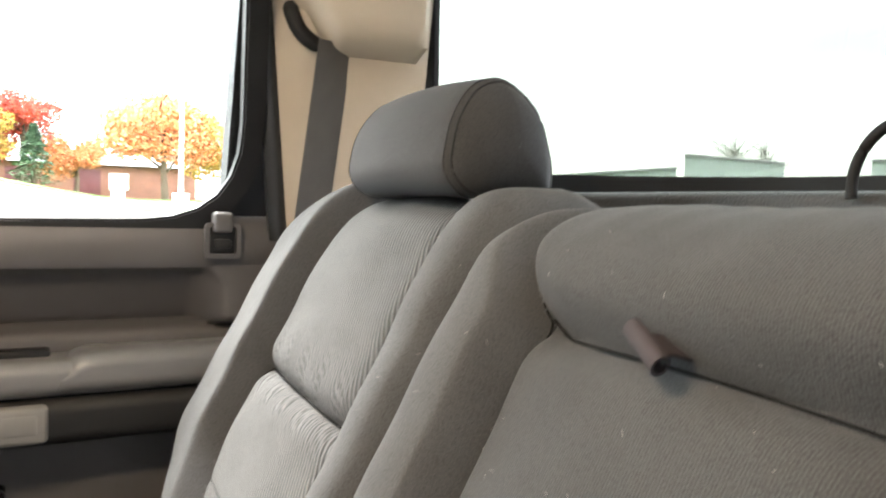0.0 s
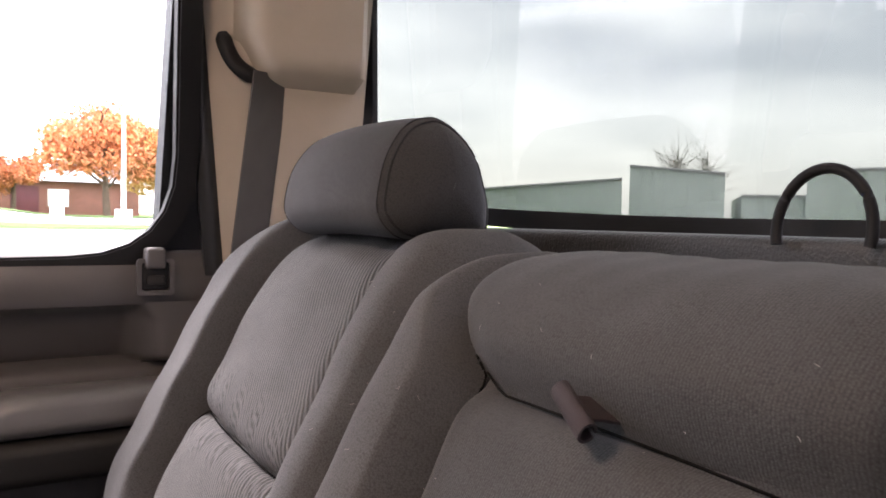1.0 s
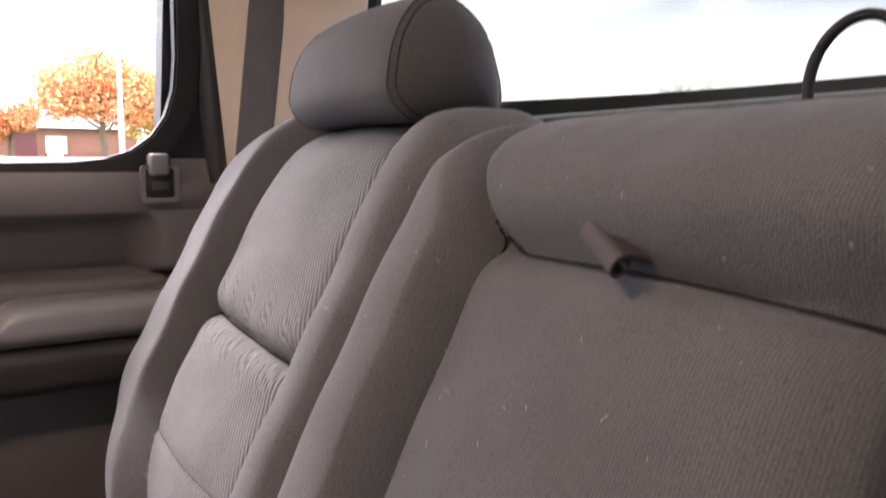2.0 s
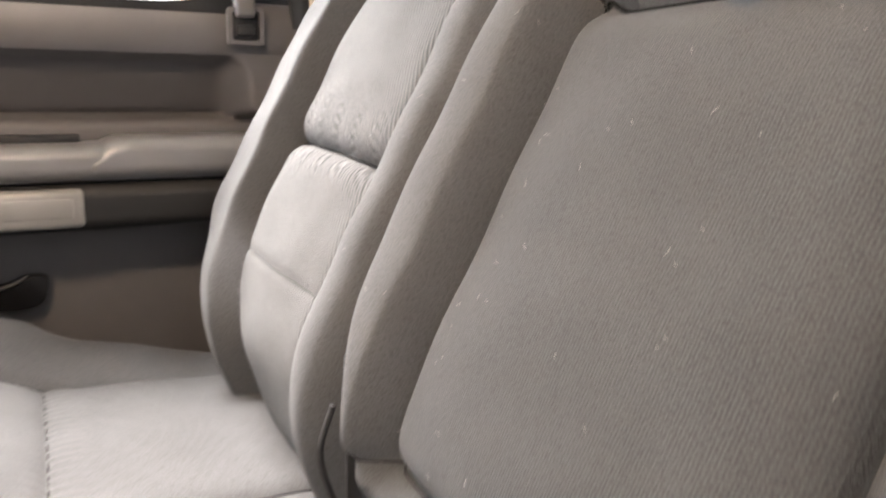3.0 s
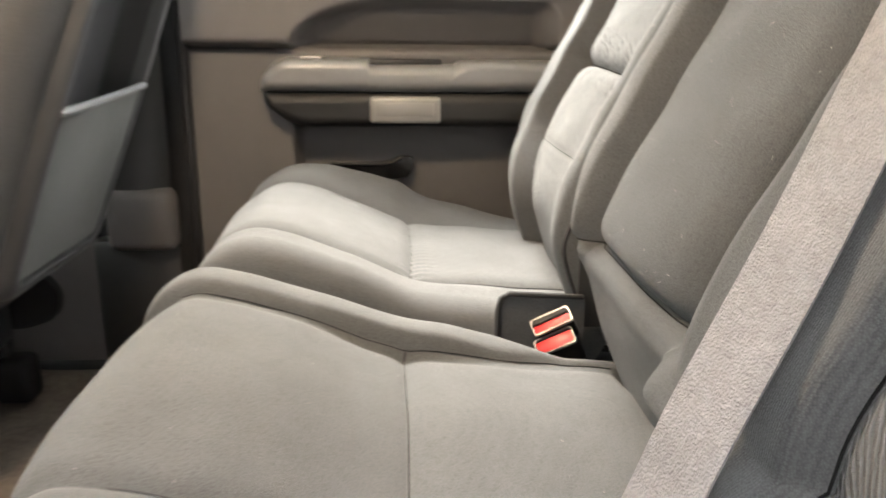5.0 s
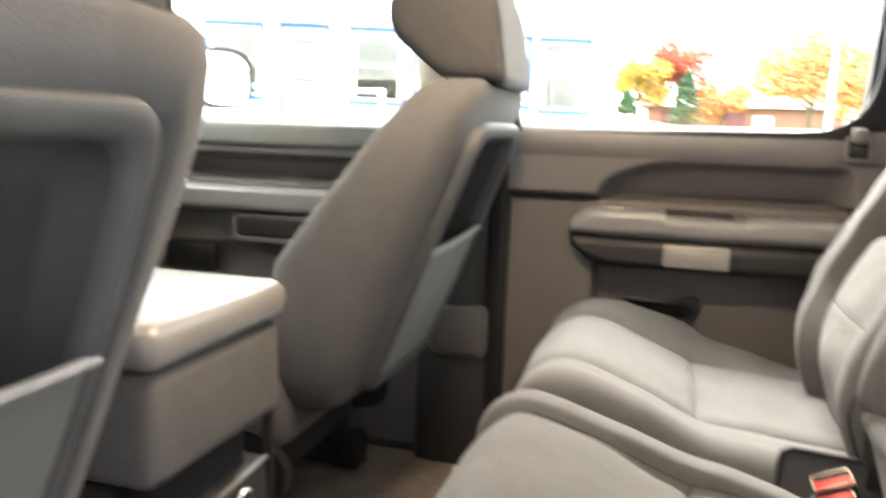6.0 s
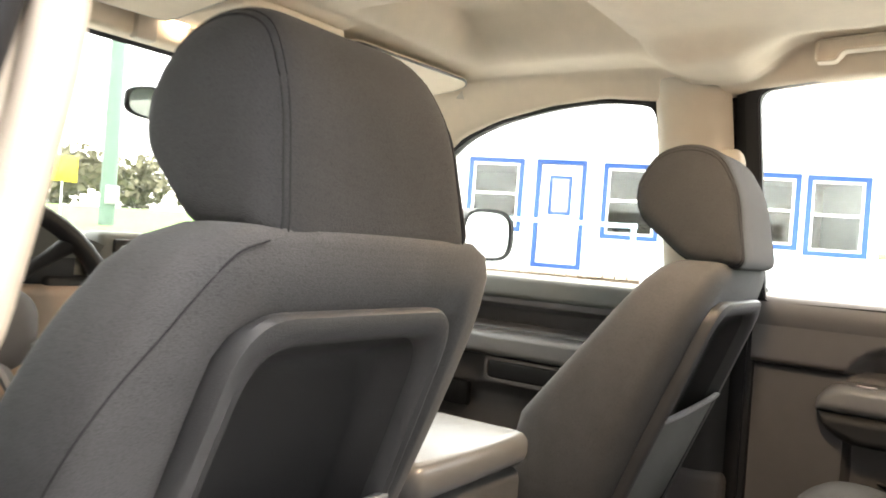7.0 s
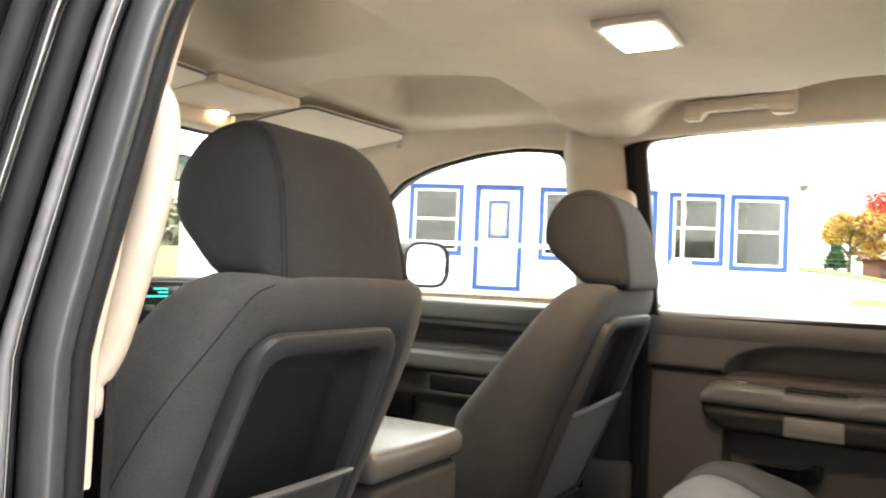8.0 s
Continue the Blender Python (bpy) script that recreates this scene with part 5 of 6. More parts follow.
def front_seat(sgn, dy, label):
    cx, tip = sgn * 0.457, 0.045 if sgn > 0 else 0.0
    t = thing("front_seat", (cx, 0.75 + dy, 0.60), label, "front seat", "front seats")
    def yr(z):
        return 0.545 - 0.40 * (z - 1.145) + dy
    def yf(z):
        return float(np.interp(z, [0.86, 0.92, 1.11, 1.27, 1.43], [0.82, 0.825, 0.80, 0.67, 0.545])) + dy
    q = squarish(96, 0.42)
    secs = []
    for z, hw, k in [(0.872, 0.12, 0.4), (0.878, 0.185, 0.8), (0.90, 0.21, 0.95), (0.94, 0.222, 1.0), (1.02, 0.226, 1.0), (1.12, 0.228, 1.0), (1.22, 0.228, 1.0), (1.27, 0.225, 1.0), (1.30, 0.222, 1.0), (1.32, 0.219, 1.0), (1.345, 0.213, 1.0), (1.38, 0.200, 0.97), (1.402, 0.182, 0.90), (1.414, 0.155, 0.75), (1.419, 0.11, 0.5)]:
        y0, y1 = yr(z), yf(z)
        cy, hy = (y0 + y1) / 2, (y1 - y0) / 2
        secs.append([(cx + hw * c, cy + hy * k * s + 0.050 * (1 - step(0.60, 0.70, abs(c))) * (s < 0) * step(0.90, 0.96, z) * step(1.346, 1.318, z), z) for c, s in q])
    part("backrest", loft(secs), M_CLOTH_FAR, t, "", 60)
    # welt along the back's outer corner
    ws = smooth_path([(cx + sgn * hw, yr(z) + off, z) for z, hw, off in ((1.405, 0.135, 0.0090), (1.395, 0.157, 0.0105), (1.37, 0.176, 0.0105), (1.339, 0.193, 0.0120), (1.287, 0.214, 0.0245), (1.221, 0.2255, 0.0415), (1.10, 0.2280, 0.070), (0.95, 0.2225, 0.095))], 30)
    part("welt", tube(ws, 0.0008, 6), M_THREAD, t)
    # plastic back panel: raised rim, sunk middle, map pocket
    px, pk = (cx, 1.0) if sgn > 0 else (cx - 0.0175, 0.88)
    back = lambda u, v, w: (px + pk * u, yr(v) - w, v)
    outer = rounded([(-0.150, 1.352), (0.150, 1.352), (0.164, 1.15), (0.155, 0.90), (-0.155, 0.90), (-0.164, 1.15)], [0.05, 0.05, 0.15, 0.03, 0.03, 0.15], 8)
    inner = rounded([(-0.096, 1.292), (0.096, 1.292), (0.106, 1.15), (0.100, 0.94), (-0.100, 0.94), (-0.106, 1.15)], [0.04, 0.04, 0.13, 0.03, 0.03, 0.13], 8)
    def dish(rings):
        vs, fs = [], []
        n = len(outer)
        for f, w in rings:
            for o, i in zip(outer, inner):
                p = o + (i - o) * f
                vs.append(back(p[0], p[1], w))
        for r in range(len(rings) - 1):
            for k in range(n):
                k2 = (k + 1) % n
                fs.append((r * n + k, r * n + k2, (r + 1) * n + k2, (r + 1) * n + k))
        return vs, fs, n
    vs, fs, n = dish([(0.0, -0.012), (0.0, 0.007), (0.06, 0.014), (0.20, 0.018), (0.36, 0.016), (0.45, 0.009), (0.49, -0.006)])
    panel = part("back_panel", (vs, fs), M_RIM, t, "moulded grey plastic back panel rim")
    # sunk pan; its darker plastic stands in for shade under the rim
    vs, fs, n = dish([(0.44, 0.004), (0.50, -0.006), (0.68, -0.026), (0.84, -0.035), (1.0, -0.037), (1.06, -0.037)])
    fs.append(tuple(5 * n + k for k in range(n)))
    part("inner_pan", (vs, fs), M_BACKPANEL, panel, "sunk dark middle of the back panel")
    pv, pf = [], []
    for k in range(13):
        for i in range(25):
            u, v = -0.146 + 0.292 * i / 24, k / 12
            zt = 1.148 + tip * u
            z = 0.925 + (zt - 0.925) * v
            w = 0.012 + 0.007 * math.sin(math.pi * min(1, 0.15 + 0.85 * v) * 0.62) * (1 - (abs(u) / 0.16) ** 4)
            pv.append(back(u * (1.0 - 0.06 * (1 - v)), z, w))
    for k in range(12):
        for i in range(24):
            p = k * 25 + i
            pf.append((p, p + 1, p + 26, p + 25))
    pocket = part("map_pocket", (pv, pf), M_POCKET, panel, "dark map pocket")
    part("pocket_hem", tube([back(-0.152 + 0.304 * i / 16, 1.149 + tip * (-0.152 + 0.304 * i / 16), 0.014 + 0.005 * (1 - abs(i / 8 - 1) ** 4)) for i in range(17)], 0.0055, 8), M_SATIN, panel, "rolled pocket hem")
    # cushion and side shield
    cb = rbox(cx - 0.235, cx + 0.235, 0.74 + dy, 1.26 + dy, 0.80, 0.975, 0.05, 4)
    part("cushion", cb, M_CLOTH_FAR, t)
    for e in (-1, 1):
        sh = rounded([(0.73, 0.79), (0.78, 0.845), (0.84, 0.85), (1.20, 0.84), (1.20, 0.75), (0.80, 0.72), (0.74, 0.74)], 0.02)
        xs = cx + e * 0.222
        part("side_shield", plate(sh, lambda u, v, w: (xs + e * w, u + dy, v), 0.022), M_BLACK, t, "black plastic side shield")
        part("track", rbox(cx + e * 0.19 - 0.02, cx + e * 0.19 + 0.02, 0.80 + dy, 1.20 + dy, 0.605, 0.65, 0.006), M_BLACK, t, "black seat track")
        part("track_foot", rbox(cx + e * 0.19 - 0.028, cx + e * 0.19 + 0.028, 0.775 + dy, 0.84 + dy, 0.60, 0.685, 0.014, 3), M_RUBBER_DARK, t)
    for e in (-1, 1):
        for yy in (0.84, 1.12):
            part("riser", rbox(cx + e * 0.19 - 0.012, cx + e * 0.19 + 0.012, yy - 0.03 + dy, yy + 0.03 + dy, 0.645, 0.725, 0.006), M_BLACK, t)
    part("frame", rbox(cx - 0.20, cx + 0.20, 0.80 + dy, 1.18 + dy, 0.71, 0.81, 0.02), M_BLACK, t)
    h = thing("headrest", (cx, 0.50 + dy, 1.41), "large charcoal cloth front headrest with stitched side seams", "headrest", "front headrests")
    hc, hh, cr = ((cx, 0.538 + dy, 1.519), 0.109, 0.27) if sgn > 0 else ((cx, 0.560 + dy, 1.505), 0.102, 0.22)
    part("cushion", loft([head_ring(hc, hh, q) for q in HEAD_STEPS]), M_HEAD, h, "", 50)
    for e in (-1, 1):
        for q, r in ((0.890, 0.0012), (0.850, 0.0008)):
            ring = [head_ring(hc, hh, e * (q + 0.055 * z / 0.108), 0.0002)[k] for k, (y, z) in enumerate(HEAD_SIDE)]
            part("stitching", tube(ring + ring[:1], r, 6), M_THREAD, h)
    for dx in (-0.06, 0.06):
        part("post", tube([(cx + dx, 0.50 + dy, 1.38), (cx + dx, 0.50 + dy, 1.45)], 0.007, 10), M_CHROME, h)
    part("guide_collar", rbox(cx - 0.085, cx + 0.085, 0.485 + dy, 0.52 + dy, 1.41, 1.424, 0.005), M_BLACK, h)
    return t


front_seat(1, 0.0, "charcoal cloth front passenger seat, reclined, plastic back panel with map pocket")
front_seat(-1, 0.075, "charcoal cloth driver seat, plastic back panel with map pocket")

# folded centre section between the front seats
cs = thing("centre_console", (0.0, 0.95, 0.60), "folded-down centre seat back used as an armrest console", "console")
part("lid", rbox(-0.158, 0.158, 0.695, 1.22, 1.062, 1.118, 0.022, 4), M_LID, cs, "smooth pale-lit vinyl lid")
part("pad", rbox(-0.15, 0.152, 0.705, 1.20, 0.92, 1.060, 0.02, 3), M_CLOTH_FAR, cs, "grey cloth pad")
part("hinge_plate", rbox(-0.14, 0.14, 0.76, 1.10, 0.66, 0.92, 0.01), M_BLACK, cs, "black hinge housing")
box = part("storage_box", rbox(-0.15, 0.168, 0.735, 1.15, 0.60, 0.838, 0.008), M_BACKPANEL, cs, "dark storage box")
part("box_edge", tube([(-0.15, 0.733, 0.826), (0.05, 0.733, 0.834), (0.165, 0.733, 0.842), (0.167, 0.735, 0.90)], 0.0035, 6), M_SATIN, box, "worn bright edge")
part("box_latch", blob((0.082, 0.728, 0.806), (0.022, 0.010, 0.020), 0.8, 0.8, 20, 12), M_CHROME, box, "bright metal latch")
part("strut", tube([(0.156, 0.73, 0.94), (0.160, 0.735, 0.86), (0.172, 0.74, 0.70)], 0.009, 8), M_BLACK, cs)

# ---- dash, wheel, mirror ----
dash = thing("dashboard", (0, 1.65, 0.75), "grey-green dashboard with a radio and teal displays", "dashboard")
prof = [(1.48, 0.95), (1.43, 1.05), (1.41, 1.18), (1.42, 1.30), (1.45, 1.365), (1.52, 1.385), (1.70, 1.375), (1.95, 1.345), (2.0, 1.30), (2.0, 0.80), (1.60, 0.75)]
secs = [[(x, y + 0.03 * (abs(x) / 0.7) ** 2, z - 0.02 * (abs(x) / 0.7) ** 3) for y, z in prof] for x in np.linspace(-0.78, 0.78, 14)]
part("body", loft(secs), M_DASH, dash)
hood = [[(x, 1.36 + 0.03 * abs(x + 0.45), 1.365 + 0.045 * (1 - ((x + 0.45) / 0.24) ** 2)), (x, 1.55, 1.37 + 0.05 * (1 - ((x + 0.45) / 0.24) ** 2)), (x, 1.55, 1.34), (x, 1.40, 1.34)] for x in np.linspace(-0.69, -0.21, 12)]
part("cluster_hood", loft(hood), M_DASH, dash)
part("cluster_face", rbox(-0.66, -0.24, 1.400, 1.44, 1.27, 1.37, 0.01), M_BLACK, dash, "black instrument face")
part("centre_bezel", rbox(-0.125, 0.175, 1.385, 1.45, 1.02, 1.352, 0.014, 3), M_DASH, dash, "grey centre stack bezel")
rad = part("radio", rbox(-0.10, 0.15, 1.376, 1.42, 1.245, 1.34, 0.006), M_BLACK, dash, "black radio")
scr = part("display", rbox(-0.050, 0.085, 1.3725, 1.380, 1.300, 1.330, 0.002), M_LIPBLACK, rad, "black display glass")
for z0, x0, x1 in ((1.321, 0.010, 0.050), (1.313, 0.022, 0.050), (1.304, -0.035, 0.072)):
    part("display_line", rbox(x0, x1, 1.3705, 1.374, z0, z0 + 0.005, 0.001, 1), M_DISPLAY, scr, "lit teal display line")
for k in range(6):
    part("radio_button", rbox(-0.075 + 0.033 * k, -0.05 + 0.033 * k, 1.3725, 1.380, 1.276, 1.288, 0.002), M_SILVER, rad)
for x in (-0.078, 0.128):
    part("radio_knob", tube([(x, 1.380, 1.314), (x, 1.356, 1.314)], 0.016, 18), M_SILVER, rad)
part("climate_panel", rbox(-0.10, 0.15, 1.378, 1.42, 1.12, 1.225, 0.006), M_BLACK, dash)
for x in (-0.06, 0.025, 0.11):
    part("climate_dial", tube([(x, 1.380, 1.172), (x, 1.362, 1.172)], 0.027, 20), M_SATIN, dash, "round climate dial")
for x0 in (-0.64, -0.25, 0.20, 0.62):
    part("air_vent", rbox(x0 - 0.05, x0 + 0.05, 1.39, 1.43, 1.25, 1.31, 0.012, 3), M_BLACK, dash)

for q in dash.children:
    if q.name.split(".")[0] in ("centre_bezel", "radio", "climate_panel", "climate_dial"):
        q.location = (-0.085, 0.0, 0.038)
part("lower_fascia", rbox(-0.74, -0.215, 1.380, 1.44, 1.05, 1.295, 0.02, 3), M_TAN, dash, "tan lower fascia")

wheel = thing("steering_wheel", (-0.45, 1.25, 1.05), "black steering wheel with grey spokes", "steering wheel")
wm = Matrix.Translation((-0.45, 1.25, 1.245)) @ Euler((radians(74), 0, 0)).to_matrix().to_4x4()
ring = [wm @ Vector((0.195 * math.cos(q), 0.195 * math.sin(q), 0)) for q in np.linspace(0, 2 * math.pi, 48, endpoint=False)]
part("rim", tube(ring, 0.0155, 12, closed=True, up=(0, 0.9, 0.4)), M_BLACK, wheel)
part("hub", blob(tuple(wm @ Vector((0, 0, -0.01))), (0.075, 0.03, 0.065), 0.7, 0.7, 32, 18), M_VINYL, wheel)
for q in (-0.35, math.pi + 0.35, -1.2, math.pi + 1.2):
    part("spoke", tube([wm @ Vector((0.05 * math.cos(q), 0.05 * math.sin(q), -0.01)), wm @ Vector((0.182 * math.cos(q), 0.182 * math.sin(q), 0))], 0.017, 8, 0.5), M_SATIN, wheel)
part("column", tube([(-0.45, 1.27, 1.235), (-0.45, 1.50, 1.14)], 0.05, 16), M_VINYL, wheel)
part("shift_lever", tube([(-0.43, 1.33, 1.26), (-0.36, 1.31, 1.33), (-0.31, 1.29, 1.372)], [0.008, 0.009, 0.016], 10), M_BLACK, wheel)
part("stalk", tube([(-0.47, 1.33, 1.24), (-0.62, 1.31, 1.27)], 0.008, 8), M_BLACK, wheel)

mirror = thing("interior_mirror", (-0.01, 1.56, 1.60), "black framed interior mirror hanging at the windscreen", "mirror")
mm = Matrix.Translation((0.045, 1.535, 1.660)) @ Euler((radians(4), 0, radians(-14))).to_matrix().to_4x4()
oval = [(0.125 * c, 0.036 * v) for c, v in squarish(48, 0.55)]
part("shell", loft([[mm @ Vector((u * k, w, v * k)) for u, v in oval] for k, w in ((0.90, -0.012), (0.97, -0.014), (1.0, -0.009), (0.99, 0.0), (0.92, 0.010), (0.72, 0.018), (0.35, 0.022))]), M_BLACK, mirror)
part("glass", plate([(u * 0.925, v * 0.87) for u, v in oval], lambda u, v, w: mm @ Vector((u, w - 0.0155, v)), 0.003), M_MIRROR, mirror, "mirror glass")
part("stem", tube([(0.045, 1.548, 1.665), (0.03, 1.545, 1.69), (0.02, 1.50, 1.735)], 0.012, 10), M_BLACK, mirror)

# windscreen and its pillars
ws_out = rounded([(-0.80, 0.0), (0.80, 0.0), (0.66, 0.62), (-0.66, 0.62)], 0.05)
def ws_place(u, v, w):
    return (u, 2.02 - v * 0.875 - 0.10 * (u / 0.8) ** 2 - w * 0.5, 1.335 + v * 0.70 + w)
wsc = thing("window_2", (0, 1.9, 1.33), "clear raked windscreen", "window", kind="structure")
part("pane", plate(ws_out, ws_place, 0.005), M_PANE, wsc)
part("surround", plate(grow(ws_out, 0.02), lambda u, v, w: ws_place(u, v, w - 0.01), 0.02, grow(ws_out, -0.025)), M_BLACK, wsc, "black windscreen surround")
for sgn in (1, -1):
    ap = smooth_path([(sgn * 0.80, 1.93, 1.33), (sgn * 0.755, 1.70, 1.52), (sgn * 0.70, 1.48, 1.69), (sgn * 0.665, 1.30, 1.79), (sgn * 0.655, 1.20, 1.80)], 20)
    solo("windscreen_pillar", tube(ap, 0.04, 12, 0.8), M_BEIGE, "beige windscreen pillar trim", "pillar", "structure")
solo("header_trim", rbox(-0.645, 0.645, 1.385, 1.441, 1.747, 1.84, 0.012, 3), M_LINER, "beige windscreen header", "trim", "structure")
solo("firewall", rbox(-0.86, 0.86, 1.98, 2.04, 0.52, 1.33, 0.01), M_BLACK, "black firewall behind the dashboard", "wall", "structure")

# ---- roof fittings ----
def visor(sgn):
    v = thing("sun_visor", (sgn * 0.40, 1.28, 1.77), "beige sun visor folded up against the headliner", "visor", "sun visors")
    o = rounded([(0.145, 1.33), (0.145, 1.145), (0.525, 1.128), (0.565, 1.17), (0.56, 1.35)], [0.02, 0.03, 0.05, 0.04, 0.02])
    part("panel", plate(o, lambda u, w2, w: (sgn * u, w2, 1.806 - 0.12 * (w2 - 1.13) - w), 0.010), M_LINER, v)
    part("edge", tube([(sgn * q[0], q[1], 1.799 - 0.12 * (q[1] - 1.13)) for q in grow(o, 0.001)], 0.0032, 6, closed=True), M_VINYL, v, "grey visor edge")
    part("clip", rbox(sgn * 0.155 - 0.02, sgn * 0.155 + 0.02, 1.37, 1.40, 1.74, 1.79, 0.006), M_BEIGE, v)
    return v


visor(1)
visor(-1)
oc = thing("overhead_console", (0.0, 1.24, 1.76), "beige overhead console with a lit map lamp", "console")
part("housing", rbox(-0.125, 0.125, 1.15, 1.445, 1.789, 1.812, 0.006, 3), M_LINER, oc)
part("map_lamp", rbox(-0.108, -0.072, 1.365, 1.415, 1.7855, 1.792, 0.003), M_MAPLAMP, oc, "lit warm map lamp")
part("map_lamp", rbox(0.072, 0.108, 1.365, 1.415, 1.7855, 1.792, 0.003), M_MAPLAMP, oc, "lit warm map lamp")

dl = thing("dome_light", (0.008, 0.33, 1.81), "lit rectangular dome light in a beige frame", "ceiling light")
dm = Matrix.Translation((0.008, 0.328, 1.822))
part("frame", box_at(dm @ Matrix.Translation((0, 0, 0.004)), 0.162, 0.114, 0.012, 0.005, 3), M_BEIGE, dl)
part("lens", box_at(dm @ Matrix.Translation((0, 0, -0.002)), 0.118, 0.080, 0.008, 0.003, 2), M_LAMP, dl, "glowing warm white lens")
for x in (-0.042, 0.042):
    part("lens_screw", tube([(0.008 + x, 0.328 - 0.022 * (1 if x > 0 else -1), 1.8175), (0.008 + x, 0.328 - 0.022 * (1 if x > 0 else -1), 1.8145)], 0.005, 8), M_TAN, dl)


def grab(sgn):
    g = thing("grab_handle", (sgn * 0.58, 0.27, 1.76), "beige roof grab handle above the rear door", "grab handle")
    u_o = rounded([(0.390, 1.800), (0.390, 1.842), (0.158, 1.848), (0.158, 1.806), (0.200, 1.805), (0.212, 1.822), (0.345, 1.818), (0.354, 1.800)], [0.008, 0.012, 0.012, 0.008, 0.008, 0.010, 0.010, 0.008])
    part("bar", plate(u_o, lambda u, v, w: (sgn * (0.602 - w), u, v), 0.026), M_LINER, g)
    part("lip", tube([(sgn * 0.5755, u, v) for u, v in grow(u_o, -0.002)], 0.003, 6, closed=True), M_LINER, g, "rounded rim")
    for y in (0.368, 0.178):
        part("mount", rbox(sgn * 0.590, sgn * 0.625, y - 0.022, y + 0.022, 1.812, 1.862, 0.008, 3), M_LINER, g)
    return g


grab(1)

# ---- driver-side pillar seen from the open doorway: seals, painted jamb, grab handle ----
def jamb(x_off, y, z):
    return (-(XS(z) + x_off), y, z)


zs = np.linspace(0.70, 1.80, 40)
def bend(z):
    return 0.02 * float(step(1.60, 1.84, z))
seals = [("inner_flange", 0.060, 0.512, 0.0115, 1.2, M_RUBBER_DARK, "dark rubber seal lip"),
         ("seal_bulb", 0.088, 0.503, 0.0155, 1.2, M_RUBBER, "grey rubber door seal"),
         ("jamb_gutter", 0.110, 0.512, 0.006, 1.0, M_GLOSS, "black painted gutter"),
         ("jamb_edge", 0.121, 0.503, 0.005, 1.2, M_WORN_GLINT, "worn jamb edge, sky reflection put into its pale colour"),
         ("outer_seal", 0.142, 0.510, 0.012, 1.2, M_RUBBER_DARK, "dark outer seal"),
         ("outer_lip", 0.162, 0.503, 0.006, 1.0, M_GLOSS, "glossy black outer lip"),
         ("outer_rib", 0.180, 0.508, 0.009, 1.0, M_RUBBER_DARK, "dark outer rib")]
js = thing("door_seals", (-0.82, 0.52, 0.65), "grey and black rubber seals on the painted door jamb", "door seal")
for nmz, off, y, r, fl, m, lab in seals:
    part(nmz, tube([jamb(off - bend(z), y - 0.8 * bend(z), z) for z in zs], r, 12, fl, up=(0, 1, 0)), m, js, lab)
part("jamb_face", loft([[jamb(0.049 - bend(z), 0.526, z), jamb(0.21 - bend(z), 0.518, z), jamb(0.21 - bend(z), 0.56, z), jamb(0.049 - bend(z), 0.56, z)] for z in zs]), M_GLOSS, js, "black painted jamb")
hg = thing("grab_handle", (-0.745, 0.56, 1.28), "beige upright grab handle on the pillar", "grab handle")
hp = smooth_path([(-0.775, 0.548, 1.574), (-0.760, 0.524, 1.570), (-0.756, 0.514, 1.545), (-0.759, 0.514, 1.49), (-0.766, 0.522, 1.43), (-0.770, 0.535, 1.38), (-0.773, 0.550, 1.34), (-0.785, 0.566, 1.305)], 40)
part("grip", tube(hp, [0.011] * 4 + [0.0140] * 32 + [0.012] * 4, 14, 1.3, up=(0, 1, 0)), M_BEIGE, hg)
part("upper_mount", rbox(-0.800, -0.752, 0.528, 0.575, 1.545, 1.592, 0.012, 3), M_BEIGE, hg)
part("lower_mount", rbox(-0.812, -0.772, 0.540, 0.59, 1.285, 1.322, 0.012, 3), M_BEIGE, hg)
ba = thing("belt_anchor", (0.672, 0.55, 1.55), "beige belt height adjuster on the pillar", "belt anchor")
part("cover", blob((0.668, 0.555, 1.605), (0.022, 0.034, 0.05), 0.7, 0.7, 28, 18), M_BEIGE, ba)

# the driver-side rear door, swung wide open
od = thing("door_3", (-0.93, 0.50, 0.62), "rear cab door swung wide open, black outside", "door", kind="structure")
dd = Vector((-0.72, -0.694, 0))
dn = Vector((-0.694, 0.72, 0))
def open_place(u, v, w):
    q = Vector((-1.0, 0.60, 0)) + dd * u + dn * w
    return (q.x, q.y, v)
part("panel", plate(rounded([(0.0, 0.62), (0.80, 0.62), (0.80, 1.345), (0.0, 1.345)], 0.03), open_place, 0.11), M_VINYL, od, "dark inner trim")
od_o = rounded([(0.02, 1.345), (0.78, 1.345), (0.74, 1.80), (0.04, 1.80)], [0.01, 0.01, 0.06, 0.06])
part("window_frame", plate(od_o, lambda u, v, w: open_place(u, v, 0.03 + w), 0.04, grow(od_o, -0.035)), M_BLACK, od)
px = part("pane", plate(grow(od_o, -0.03), lambda u, v, w: open_place(u, v, 0.05 + w), 0.004), M_PANE, od)
px.visible_shadow = False

# passenger-side outside mirror
om = thing("door_mirror", (0.98, 1.36, 1.36), "black outside mirror with a rounded glass", "mirror")
o = squarish(48, 0.62) * np.array((0.080, 0.066))
mo = Matrix.Translation((0.909, 1.280, 1.449)) @ Euler((0, 0, radians(-24))).to_matrix().to_4x4()
part("shell", plate(grow(o, 0.009), lambda u, v, w: mo @ Vector((u, w + 0.004, v)), 0.07), M_BLACK, om)
part("glass", plate(o, lambda u, v, w: mo @ Vector((u, w, v)), 0.003), M_MIRROR, om, "mirror glass")
part("rim", plate(grow(o, 0.009), lambda u, v, w: mo @ Vector((u, w - 0.006, v)), 0.010, grow(o, -0.001)), M_BLACK, om, "black mirror rim")
